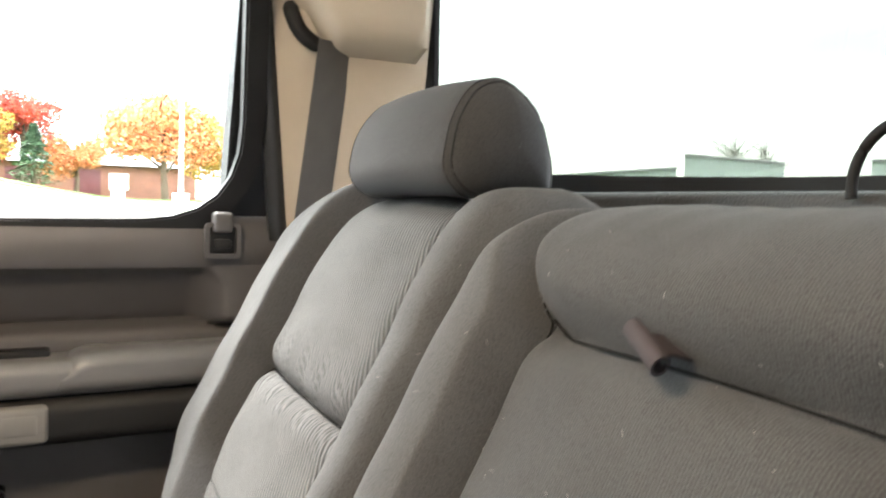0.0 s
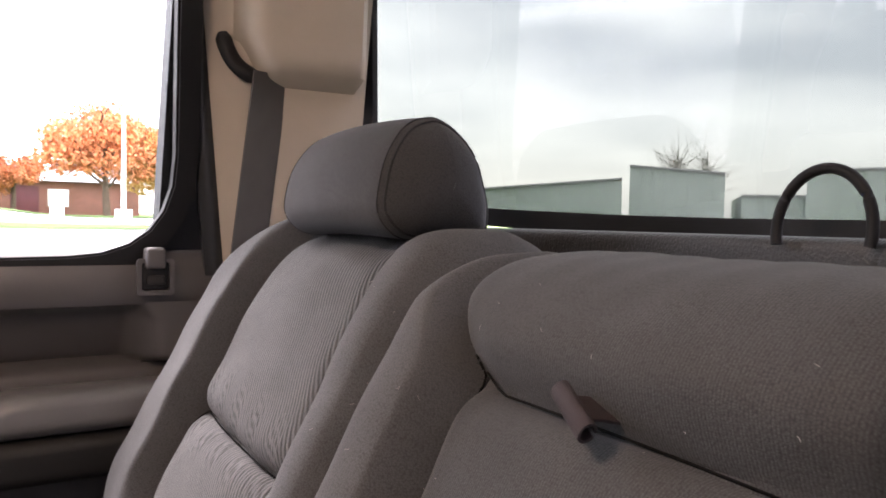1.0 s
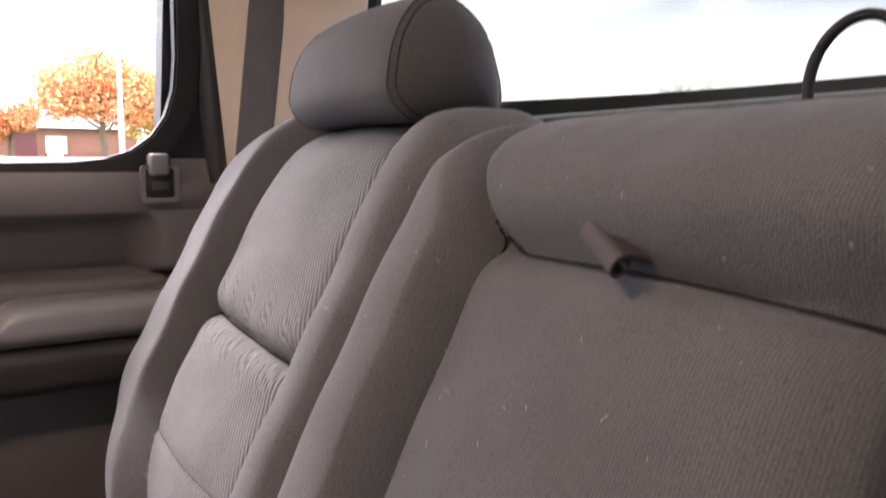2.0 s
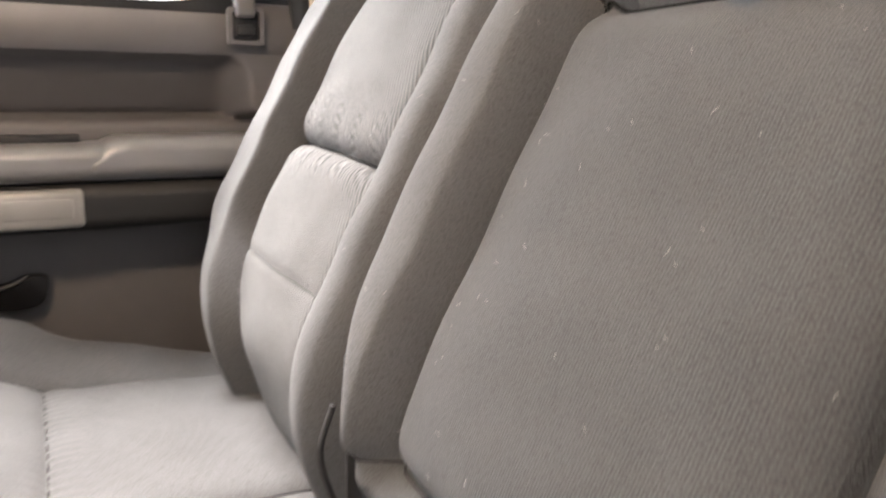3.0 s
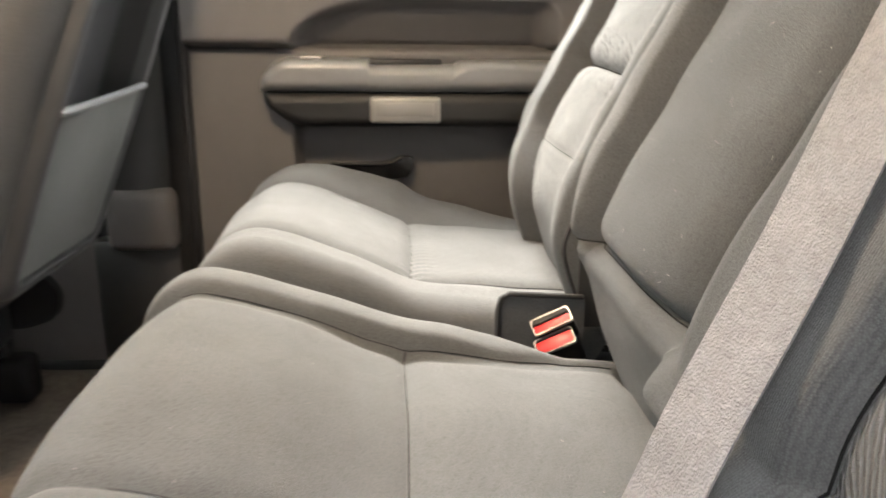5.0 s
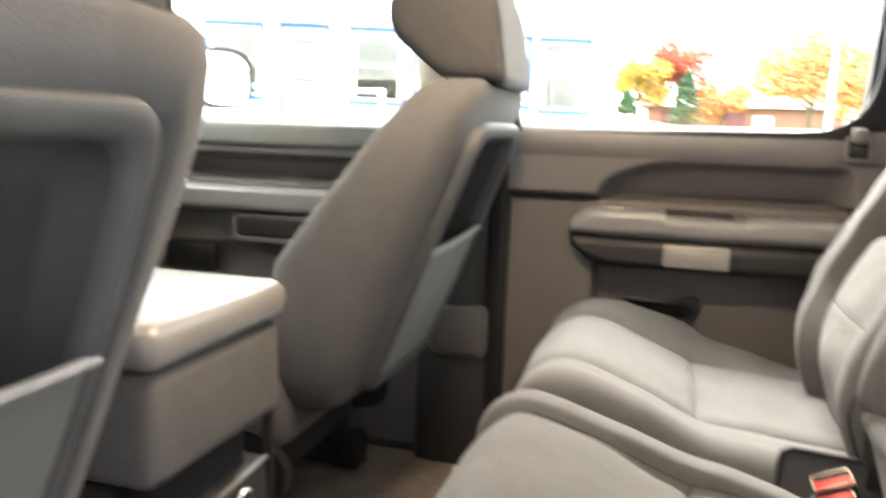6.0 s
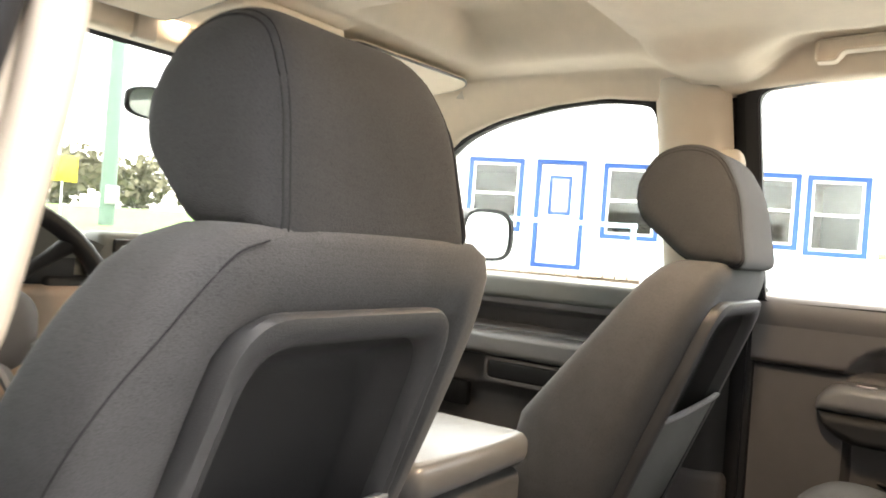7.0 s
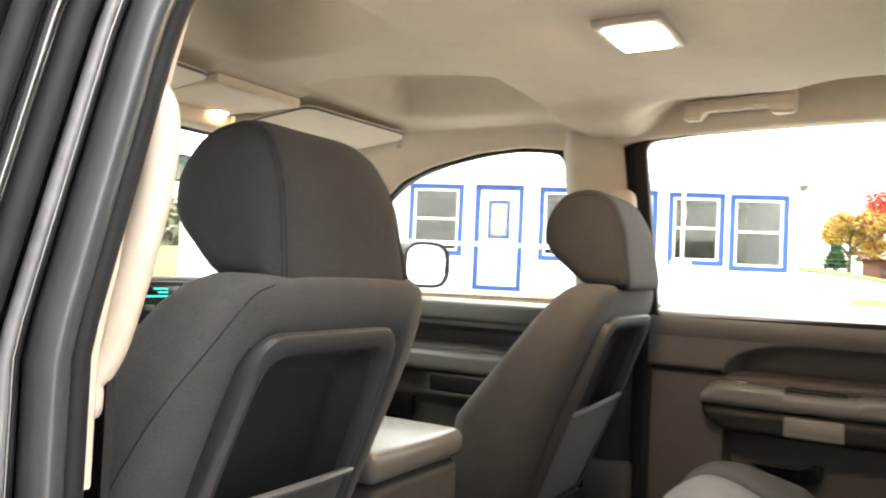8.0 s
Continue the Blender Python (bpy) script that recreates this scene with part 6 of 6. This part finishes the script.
part("arm", tube([(0.88, 1.36, 1.42), (0.85, 1.44, 1.375), (0.80, 1.48, 1.35)], 0.022, 10), M_BLACK, om)

# ---- outside: ground ----
def ground_z(x, y):
    r = math.hypot(x, y)
    return 0.95 * float(step(3.5, 13, r)) + 0.40 * float(step(13, 34, r)) + 0.6 * float(step(45, 200, r)) + 1.0 * float(step(-4, 4, y) * step(19, 33, x))


def sheet(xs, ys, lift=0.0, keep=None):
    vs = [(x, y, ground_z(x, y) + lift) for y in ys for x in xs]
    n = len(xs)
    fs = []
    for j in range(len(ys) - 1):
        for i in range(n - 1):
            if keep is None or keep(0.5 * (xs[i] + xs[i + 1]), 0.5 * (ys[j] + ys[j + 1])):
                fs.append((j * n + i, j * n + i + 1, (j + 1) * n + i + 1, (j + 1) * n + i))
    return vs, fs


grid = np.sign(np.linspace(-1, 1, 121)) * (np.abs(np.linspace(-1, 1, 121)) ** 3.2 * 1500 + 30 * np.abs(np.linspace(-1, 1, 121)))
solo("ground", sheet(grid, grid), M_ASPHALT, "pale sunlit concrete lot reaching the distance", "ground", "structure", angle=80)
solo("lawn_strip", sheet(np.linspace(19.5, 22.3, 6), np.linspace(-60, 1.0, 60), 0.03), M_GRASS, "narrow green grass strip beside the lot", "lawn", "structure", angle=80)
solo("lawn", sheet(np.r_[np.linspace(29, 60, 30), 90, 140, 240], np.r_[-120, -70, np.linspace(-40, 12, 40)], 0.03), M_GRASS, "yellow-green lawn sloping up under the trees", "lawn", "structure", angle=80)
solo("front_lawn", sheet(np.r_[-80, -40, np.linspace(-14, 30, 30), 70], np.r_[np.linspace(12.5, 50, 32), 90, 160], 0.07), M_GRASS, "bright green lawn ahead of the truck", "lawn", "structure", angle=80)

# ---- outside: the white office building ----
H0, HD, HN = Vector((11.56, 8.43, 0)), Vector((0.353, -0.936, 0)), Vector((-0.936, -0.353, 0))


def hp3(s, z, w=0.0):
    p = H0 + HD * s + HN * w
    return (p.x, p.y, z)


def hbox(s0, s1, z0, z1, w0, w1, r=0.008):
    b = rbox(s0, s1, w0, w1, z0, z1, r, 1)
    for v in b.verts:
        v.co = Vector(hp3(v.co.x, v.co.z, v.co.y))
    return b


house = thing("office_building", hp3(3.0, 0.9, -3), "low white-sided office building with blue window trim", "building")
OPEN = [(0.0, 1.09, 1.78, 3.19), (1.335, 2.285, 1.19, 3.20), (2.605, 3.66, 1.76, 3.18), (3.78, 4.83, 1.76, 3.16), (5.04, 6.05, 1.78, 3.14), (6.15, 7.18, 1.71, 3.13)]
SL, SR, ZB, ZT = -5.0, 7.36, 0.85, 3.42
cuts = sorted({SL, SR, *[o[0] for o in OPEN], *[o[1] for o in OPEN]})
wallm = bmesh.new()
for a, b in zip(cuts[:-1], cuts[1:]):
    hole = next((o for o in OPEN if o[0] <= a + 1e-6 and o[1] >= b - 1e-6), None)
    spans = [(ZB, ZT)] if hole is None else [(ZB, hole[2]), (hole[3], ZT)]
    for z0, z1 in spans:
        q = hbox(a, b, z0, z1, -0.14, 0.0, 0)
        me = bpy.data.meshes.new("scrap")
        q.to_mesh(me)
        q.free()
        wallm.from_mesh(me)
        bpy.data.meshes.remove(me)
part("front_wall", wallm, M_WHITE, house)
part("right_wall", hbox(SR - 0.14, SR, ZB, ZT, -7.0, -0.14, 0), M_WHITE, house)
part("left_wall", hbox(SL, SL + 0.14, ZB, ZT, -7.0, -0.14, 0), M_WHITE, house)
part("rear_wall", hbox(SL, SR, ZB, ZT, -7.14, -7.0, 0), M_WHITE, house)
part("inner_floor", hbox(SL + 0.14, SR - 0.14, 1.10, 1.16, -7.0, -0.14, 0), M_DARKROOM, house, "dim inner floor")
part("inner_ceiling", hbox(SL + 0.14, SR - 0.14, 3.26, 3.30, -7.0, -0.14, 0), M_DARKROOM, house, "dim inner ceiling")
for s in (1.2, 4.9):
    part("partition", hbox(s - 0.04, s + 0.04, 1.16, 3.26, -7.0, -0.6, 0), M_DARKROOM, house, "dim inner partition")
part("inner_back", hbox(SL + 0.2, SR - 0.2, 1.16, 3.26, -3.6, -3.5, 0), M_DARKROOM, house, "dim inner wall")
for k in range(14):
    z = ZB + 0.03 + k * 0.185
    if z < 1.1:
        part("siding_lap", hbox(SL, SR, z, z + 0.012, 0.0, 0.012, 0), M_WHITE, house)
roofm = bmesh.new()
vs = [hp3(SL - 0.5, 3.40, 0.55), hp3(SR + 0.62, 3.40, 0.55), hp3(SR + 0.62, 3.40, -7.7), hp3(SL - 0.5, 3.40, -7.7), hp3(SL - 0.5, 4.3, -3.55), hp3(SR + 0.62, 4.3, -3.55)]
bv = [roofm.verts.new(v) for v in vs]
for f in ((0, 1, 5, 4), (2, 3, 4, 5), (1, 2, 5), (3, 0, 4), (3, 2, 1, 0)):
    roofm.faces.new([bv[k] for k in f])
part("roof", roofm, M_WHITE, house, "white metal roof")
part("soffit", hbox(SR, SR + 0.62, 3.20, 3.30, -3.0, 0.5, 0.01), M_ROOF, house, "grey shaded soffit end")
part("fascia", hbox(SL - 0.5, SR + 0.62, 3.28, 3.42, 0.50, 0.55, 0.01), M_WHITE, house)
part("deck", hbox(-1.5, 3.4, 0.92, 1.04, 0.02, 1.3, 0.01), M_BARK, house, "brown timber step deck")
for k in range(24):
    part("deck_board", hbox(-1.5 + 0.2042 * k, -1.5 + 0.2042 * k + 0.18, 1.045, 1.085, 0.03, 1.36, 0.004), M_DECK, house)
railing = thing("handrail", hp3(2.6, 1.085, 1.25), "pale blue painted timber handrail before the office door", "railing")
part("top_rail", hbox(-0.2, 3.3, 1.93, 2.01, 1.22, 1.30, 0.01), M_RAIL, railing)
for q in (-0.16, 3.24):
    part("post", hbox(q - 0.045, q + 0.045, 1.085, 2.02, 1.215, 1.305, 0.006), M_RAIL, railing)
step_rail = thing("handrail", hp3(4.9, 0.95, 1.3), "white painted step handrail with a tall post", "railing")
part("post", hbox(5.12, 5.17, 0.9, 3.1, 1.25, 1.33, 0.006), M_SASH, step_rail)
part("brace", tube([hp3(5.16, 1.80, 1.29), hp3(5.55, 1.58, 1.29)], 0.03, 8), M_RAIL, step_rail)
part("cross_rail", hbox(4.95, 5.30, 1.76, 1.82, 1.26, 1.32, 0.006), M_RAIL, step_rail)


def frame_ring(s0, s1, z0, z1, wide, w0, w1):
    b = bmesh.new()
    for q in ((s0, s0 + wide, z0, z1), (s1 - wide, s1, z0, z1), (s0 + wide, s1 - wide, z0, z0 + wide), (s0 + wide, s1 - wide, z1 - wide, z1)):
        t = hbox(q[0], q[1], q[2], q[3], w0, w1, 0)
        me = bpy.data.meshes.new("scrap")
        t.to_mesh(me)
        t.free()
        b.from_mesh(me)
        bpy.data.meshes.remove(me)
    return b


for i, (s0, s1, z0, z1) in enumerate(OPEN):
    if i == 1:
        dr = part("door", hbox(s0 + 0.085, s1 - 0.085, z0 + 0.01, z1 - 0.085, -0.09, -0.04, 0.006), M_SASH, house, "white panel door with a blue-edged light")
        part("door_trim", frame_ring(s0, s1, z0 - 0.06, z1, 0.08, -0.02, 0.03), M_BLUE, dr, "blue door trim")
        part("light_trim", frame_ring(s0 + 0.26, s1 - 0.26, z0 + 0.96, z1 - 0.30, 0.055, -0.045, -0.02), M_BLUE, dr, "blue trim")
        part("light", hbox(s0 + 0.30, s1 - 0.30, z0 + 1.0, z1 - 0.34, -0.05, -0.03, 0), M_HOUSEPANE, dr, "door glass")
        part("light_back", hbox(s0 + 0.30, s1 - 0.30, z0 + 1.0, z1 - 0.34, -0.038, -0.036, 0), M_DARKROOM, dr)
        part("knob", tube([hp3(s0 + 0.15, z0 + 0.95, -0.04), hp3(s0 + 0.15, z0 + 0.95, 0.03)], 0.03, 10), M_CHROME, dr)
        continue
    w = part("window", frame_ring(s0, s1, z0, z1, 0.085, -0.04, 0.03), M_BLUE, house, "double-hung window in blue trim")
    part("sash", frame_ring(s0 + 0.085, s1 - 0.085, z0 + 0.085, z1 - 0.085, 0.045, -0.07, -0.01), M_SASH, w, "white sash")
    mid = (z0 + z1) / 2 + 0.02
    part("meeting_rail", hbox(s0 + 0.10, s1 - 0.10, mid - 0.025, mid + 0.025, -0.065, -0.005, 0.004), M_SASH, w, "white meeting rail")
    pn = part("pane", hbox(s0 + 0.10, s1 - 0.10, z0 + 0.10, z1 - 0.10, -0.05, -0.044, 0), M_HOUSEPANE, w)
    pn.visible_shadow = False

# ---- outside: trees ----
def crown(c, rad, n, leaf, seed, lobes=9):
    """Many small leaf clumps scattered through uneven lobes."""
    rng = np.random.default_rng(seed)
    c, rad = np.array(c), np.array(rad)
    lob = [(c + rad * rng.uniform(-0.62, 0.62, 3), rad * rng.uniform(0.35, 0.6)) for _ in range(lobes)]
    vs, fs = [], []
    for k in range(n):
        o, r = lob[k % lobes]
        d = rng.normal(size=3)
        d /= np.linalg.norm(d)
        p = o + r * d * rng.uniform(0.45, 1.05)
        a = rng.normal(size=3)
        a /= np.linalg.norm(a)
        b = np.cross(a, rng.normal(size=3))
        b /= np.linalg.norm(b)
        s = leaf * rng.uniform(0.5, 1.3)
        m = len(vs)
        vs += [p - a * s, p + b * s * 0.6, p + a * s, p - b * s * 0.6 + 0.2 * s * np.cross(a, b)]
        fs.append((m, m + 1, m + 2, m + 3))
    return vs, fs


def limbs(base, top, spread, n, seed, r=0.12):
    rng = np.random.default_rng(seed)
    vs, fs = [], []
    def add(geo):
        m = len(vs)
        vs.extend(geo[0])
        fs.extend([tuple(i + m for i in f) for f in geo[1]])
    b, t = np.array(base, float), np.array(top, float)
    add(tube(smooth_path([b, b + (t - b) * 0.4 + rng.normal(size=3) * 0.06, t], 8), np.linspace(r, r * 0.3, 8), 8))
    for k in range(n):
        f = rng.uniform(0.3, 0.85)
        p = b + (t - b) * f
        e = p + np.array([*(rng.normal(size=2) * spread * 0.6), abs(rng.normal()) * spread * 0.5 + 0.3 * spread])
        add(tube(smooth_path([p, (p + e) / 2 + rng.normal(size=3) * 0.1 * spread, e], 6), np.linspace(r * 0.4, r * 0.08, 6), 6))
    return vs, fs


def tree(x, y, h, rad, material, label, seed, n=2600, leaf=0.20, low=0.28):
    z = ground_z(x, y)
    t = thing("tree", (x, y, z), label, "tree", "autumn trees")
    part("trunk", limbs((x, y, z - 0.1), (x + 0.1, y, z + h * 0.8), rad * 0.9, 12, seed, 0.11 + 0.012 * h), M_BARK, t, "grey-brown trunk with limbs")
    part("crown", crown((x, y, z + h * (1 + low) / 2), (rad, rad, h * (1 - low) / 2), n, leaf, seed), material, t, "thin uneven crown of small leaves")
    return t


tree(34.3, -5.4, 5.1, 3.2, M_ORANGE, "broad orange autumn tree with a thin crown on the lawn", 11, 15000, 0.092)
tree(36.5, -8.6, 4.1, 2.2, M_YELLOW, "yellow-orange autumn tree on the lawn", 12, 7500, 0.10)
tree(45.1, 0.0, 4.9, 2.0, M_REDLEAF, "red autumn tree behind the conifer", 13, 6500, 0.11)
tree(44.2, 2.2, 3.4, 1.7, M_YELLOW, "small yellow autumn tree on the slope", 14, 5000, 0.10)
tree(46.0, -2.6, 3.4, 1.7, M_ORANGE, "small orange autumn tree near the brown building", 15, 5000, 0.10)
tree(43.0, -13.5, 4.4, 2.4, M_ORANGE, "orange autumn tree by the road", 16, 6000, 0.11)


def conifer(x, y, h, rad, label, seed):
    rng = np.random.default_rng(seed)
    z = ground_z(x, y)
    t = thing("conifer", (x, y, z), label, "tree")
    part("trunk", tube([(x, y, z - 0.1), (x, y, z + h * 0.95)], [0.12, 0.02], 8), M_BARK, t)
    vs, fs = [], []
    for k in range(2600):
        f = rng.uniform(0, 1) ** 0.7
        r = rad * (1 - f) * rng.uniform(0.5, 1.08) * (0.85 + 0.15 * math.sin(f * 40))
        q = rng.uniform(0, 2 * math.pi)
        p = np.array([x + r * math.cos(q), y + r * math.sin(q), z + 0.1 + (h - 0.1) * f])
        o = np.array([math.cos(q), math.sin(q), -0.35]) * rng.uniform(0.10, 0.22)
        w = np.array([-math.sin(q), math.cos(q), rng.normal() * 0.3]) * 0.06
        m = len(vs)
        vs += [p, p + o * 0.5 + w, p + o, p + o * 0.5 - w]
        fs.append((m, m + 1, m + 2, m + 3))
    part("crown", (vs, fs), M_FIR, t, "dark green needle sprays")


conifer(39.1, -0.45, 2.9, 1.15, "small dark green conifer standing on the lawn", 21)
conifer(33.0, 2.1, 1.1, 0.5, "tiny round dark evergreen beside the building", 22)

# ---- outside: brown building, lamp post, far sheds ----
gz = ground_z(54, -3)
bb = thing("brown_building", (56.5, -3, gz), "low brown-red clad building with maroon doors", "building")
part("wall", rbox(54, 60, -10.5, 1.9, gz - 0.2, gz + 2.1, 0.01), M_BRICK, bb)
rf = bmesh.new()
bv = [rf.verts.new(v) for v in ((53.4, -11, gz + 2.1), (60.6, -11, gz + 2.1), (60.6, 2.4, gz + 2.1), (53.4, 2.4, gz + 2.1), (57, -10, gz + 3.1), (57, 1.4, gz + 3.1))]
for f in ((0, 3, 5, 4), (1, 4, 5, 2), (0, 4, 1), (2, 5, 3), (0, 1, 2, 3)):
    rf.faces.new([bv[k] for k in f])
part("roof", rf, M_ROOF, bb, "grey roof")
for y0, y1 in ((-4.5, -2.9), (-0.5, 0.9)):
    part("door", rbox(53.93, 54.02, y0, y1, gz - 0.1, gz + 1.75, 0.01), M_MAROON, bb, "maroon door")
part("window", rbox(53.93, 54.02, -6.2, -5.0, gz + 0.5, gz + 1.6, 0.01), M_SASH, bb, "pale boarded window")

gz = ground_z(27.3, -4.8)
lp = thing("street_lamp", (27.3, -4.8, gz), "white painted street lamp post", "street lamp")
part("pole", tube([(27.3, -4.8, gz), (27.3, -4.8, gz + 3.95)], [0.085, 0.06], 12), M_POLE, lp)
part("foot", tube([(27.3, -4.8, gz), (27.3, -4.8, gz + 0.35)], 0.28, 14), M_POLE, lp, "white concrete foot")
part("arm", tube([(27.3, -4.8, gz + 3.9), (27.3, -5.1, gz + 4.0), (27.3, -5.5, gz + 4.0)], 0.04, 8), M_POLE, lp)
part("lantern", rbox(27.15, 27.45, -5.85, -5.45, gz + 3.93, gz + 4.05, 0.03), M_POLE, lp)
gz = ground_z(26, -1.9)
solo("bollard", tube([(25.6, -2.6, gz - 0.1), (25.6, -2.6, gz + 0.55), (25.6, -2.6, gz + 0.62)], [0.2, 0.2, 0.12], 12), M_POLE, "white concrete bollard at the road", "bollard")

def shed(name, p0, p1, z0, z1a, z1b, depth, label, ribs):
    p0, p1 = Vector((*p0, 0)), Vector((*p1, 0))
    d = (p1 - p0).normalized()
    nrm = Vector((-d.y, d.x, 0))
    if nrm.dot(p0) < 0:
        nrm = -nrm
    t = thing(name, (p0 + p1) / 2 + nrm * depth / 2 + Vector((0, 0, z0)), label, "building")
    rings = []
    for p, zt in ((p0, z1a), (p1, z1b)):
        rings.append([(p.x, p.y, z0), (p.x, p.y, zt), (p.x + nrm.x * depth, p.y + nrm.y * depth, zt), (p.x + nrm.x * depth, p.y + nrm.y * depth, z0)])
    part("wall", loft(rings), M_METALWALL, t)
    part("roof_edge", tube([(p0.x - nrm.x * 0.1, p0.y - nrm.y * 0.1, z1a), (p1.x - nrm.x * 0.1, p1.y - nrm.y * 0.1, z1b)], 0.09, 6), M_ROOF, t, "grey roof edge")
    L = (p1 - p0).length
    for k in range(1, ribs):
        p = p0 + d * L * k / ribs - nrm * 0.02
        zt = z1a + (z1b - z1a) * k / ribs
        part("rib", tube([(p.x, p.y, z0), (p.x, p.y, zt - 0.1)], 0.05, 5), M_METALWALL, t)
    return t


shed("warehouse", (40.0, -21.9), (31.0, -32.3), 0.8, 2.9, 4.05, 9, "long pale green metal warehouse", 12)
shed("warehouse", (30.7, -32.6), (26.75, -35.9), 0.8, 4.80, 4.36, 8, "taller pale grey-green metal warehouse", 8)
shed("warehouse", (26.4, -36.9), (23.2, -39.6), 0.8, 3.15, 3.15, 8, "low pale metal shed", 4)
shed("warehouse", (23.35, -38.2), (8.0, -44.5), 0.8, 4.50, 4.50, 9, "pale metal warehouse farther along", 12)
bz = ground_z(38.4, -45.8)
bt = thing("tree", (38.4, -45.8, bz), "bare tree with a fan of thin branches behind the sheds", "tree")
part("trunk", limbs((38.4, -45.8, bz), (38.4, -45.8, 7.2), 2.3, 110, 31, 0.075), M_BARE, bt)
bt2 = thing("tree", (36.8, -47.2, bz), "bare tree with a fan of thin branches behind the sheds", "tree")
part("trunk", limbs((36.8, -47.2, bz), (36.8, -47.2, 6.9), 2.1, 100, 32, 0.07), M_BARE, bt2)

# ---- outside, ahead: pole, sign, tree line ----
gz = ground_z(12, 21.4)
up = thing("utility_pole", (11.8, 21.45, gz), "weathered green utility pole on the lawn", "pole")
part("shaft", tube([(11.8, 21.45, gz), (11.8, 21.45, gz + 7.5)], [0.23, 0.19], 12), M_GREENPOLE, up)
part("meter_box", rbox(11.6, 12.0, 21.15, 21.3, gz + 0.7, gz + 1.25, 0.02), M_ROOF, up)
gz = ground_z(10.5, 21.6)
sg = thing("road_sign", (10.55, 21.7, gz), "yellow road sign on a thin post", "sign")
part("post", tube([(10.55, 21.75, gz), (10.55, 21.75, gz + 1.7)], 0.03, 8), M_POLE, sg)
part("face", rbox(10.15, 10.95, 21.68, 21.71, gz + 1.25, gz + 2.0, 0.005), M_SIGN, sg, "yellow sign face")
rng = np.random.default_rng(5)
vs, fs = [], []
for k in range(60):
    q = radians(28 + 110 * k / 59 + rng.uniform(-1, 1))
    R = rng.uniform(85, 110)
    x, y = R * math.cos(q), R * math.sin(q)
    h = rng.uniform(4.5, 9)
    g = crown((x, y, ground_z(x, y) + h * 0.5), (rng.uniform(3, 5), rng.uniform(3, 5), h * 0.55), 420, 0.6, 100 + k, 6)
    m = len(vs)
    vs += list(g[0])
    fs += [tuple(i + m for i in f) for f in g[1]]
solo("far_woods", (vs, fs), M_FARLEAF, "hazy far woods along the horizon", "woods", "stuff")

# unseen wall added on the driver's side to block light through the open doorway
solo("light_blocker_wall", rbox(-2.0, -1.85, -6.0, 3.5, 0.0, 3.2, 0.02), M_BLOCKER, "plain dark grey wall, added unseen to block light from the left", "wall", "structure")
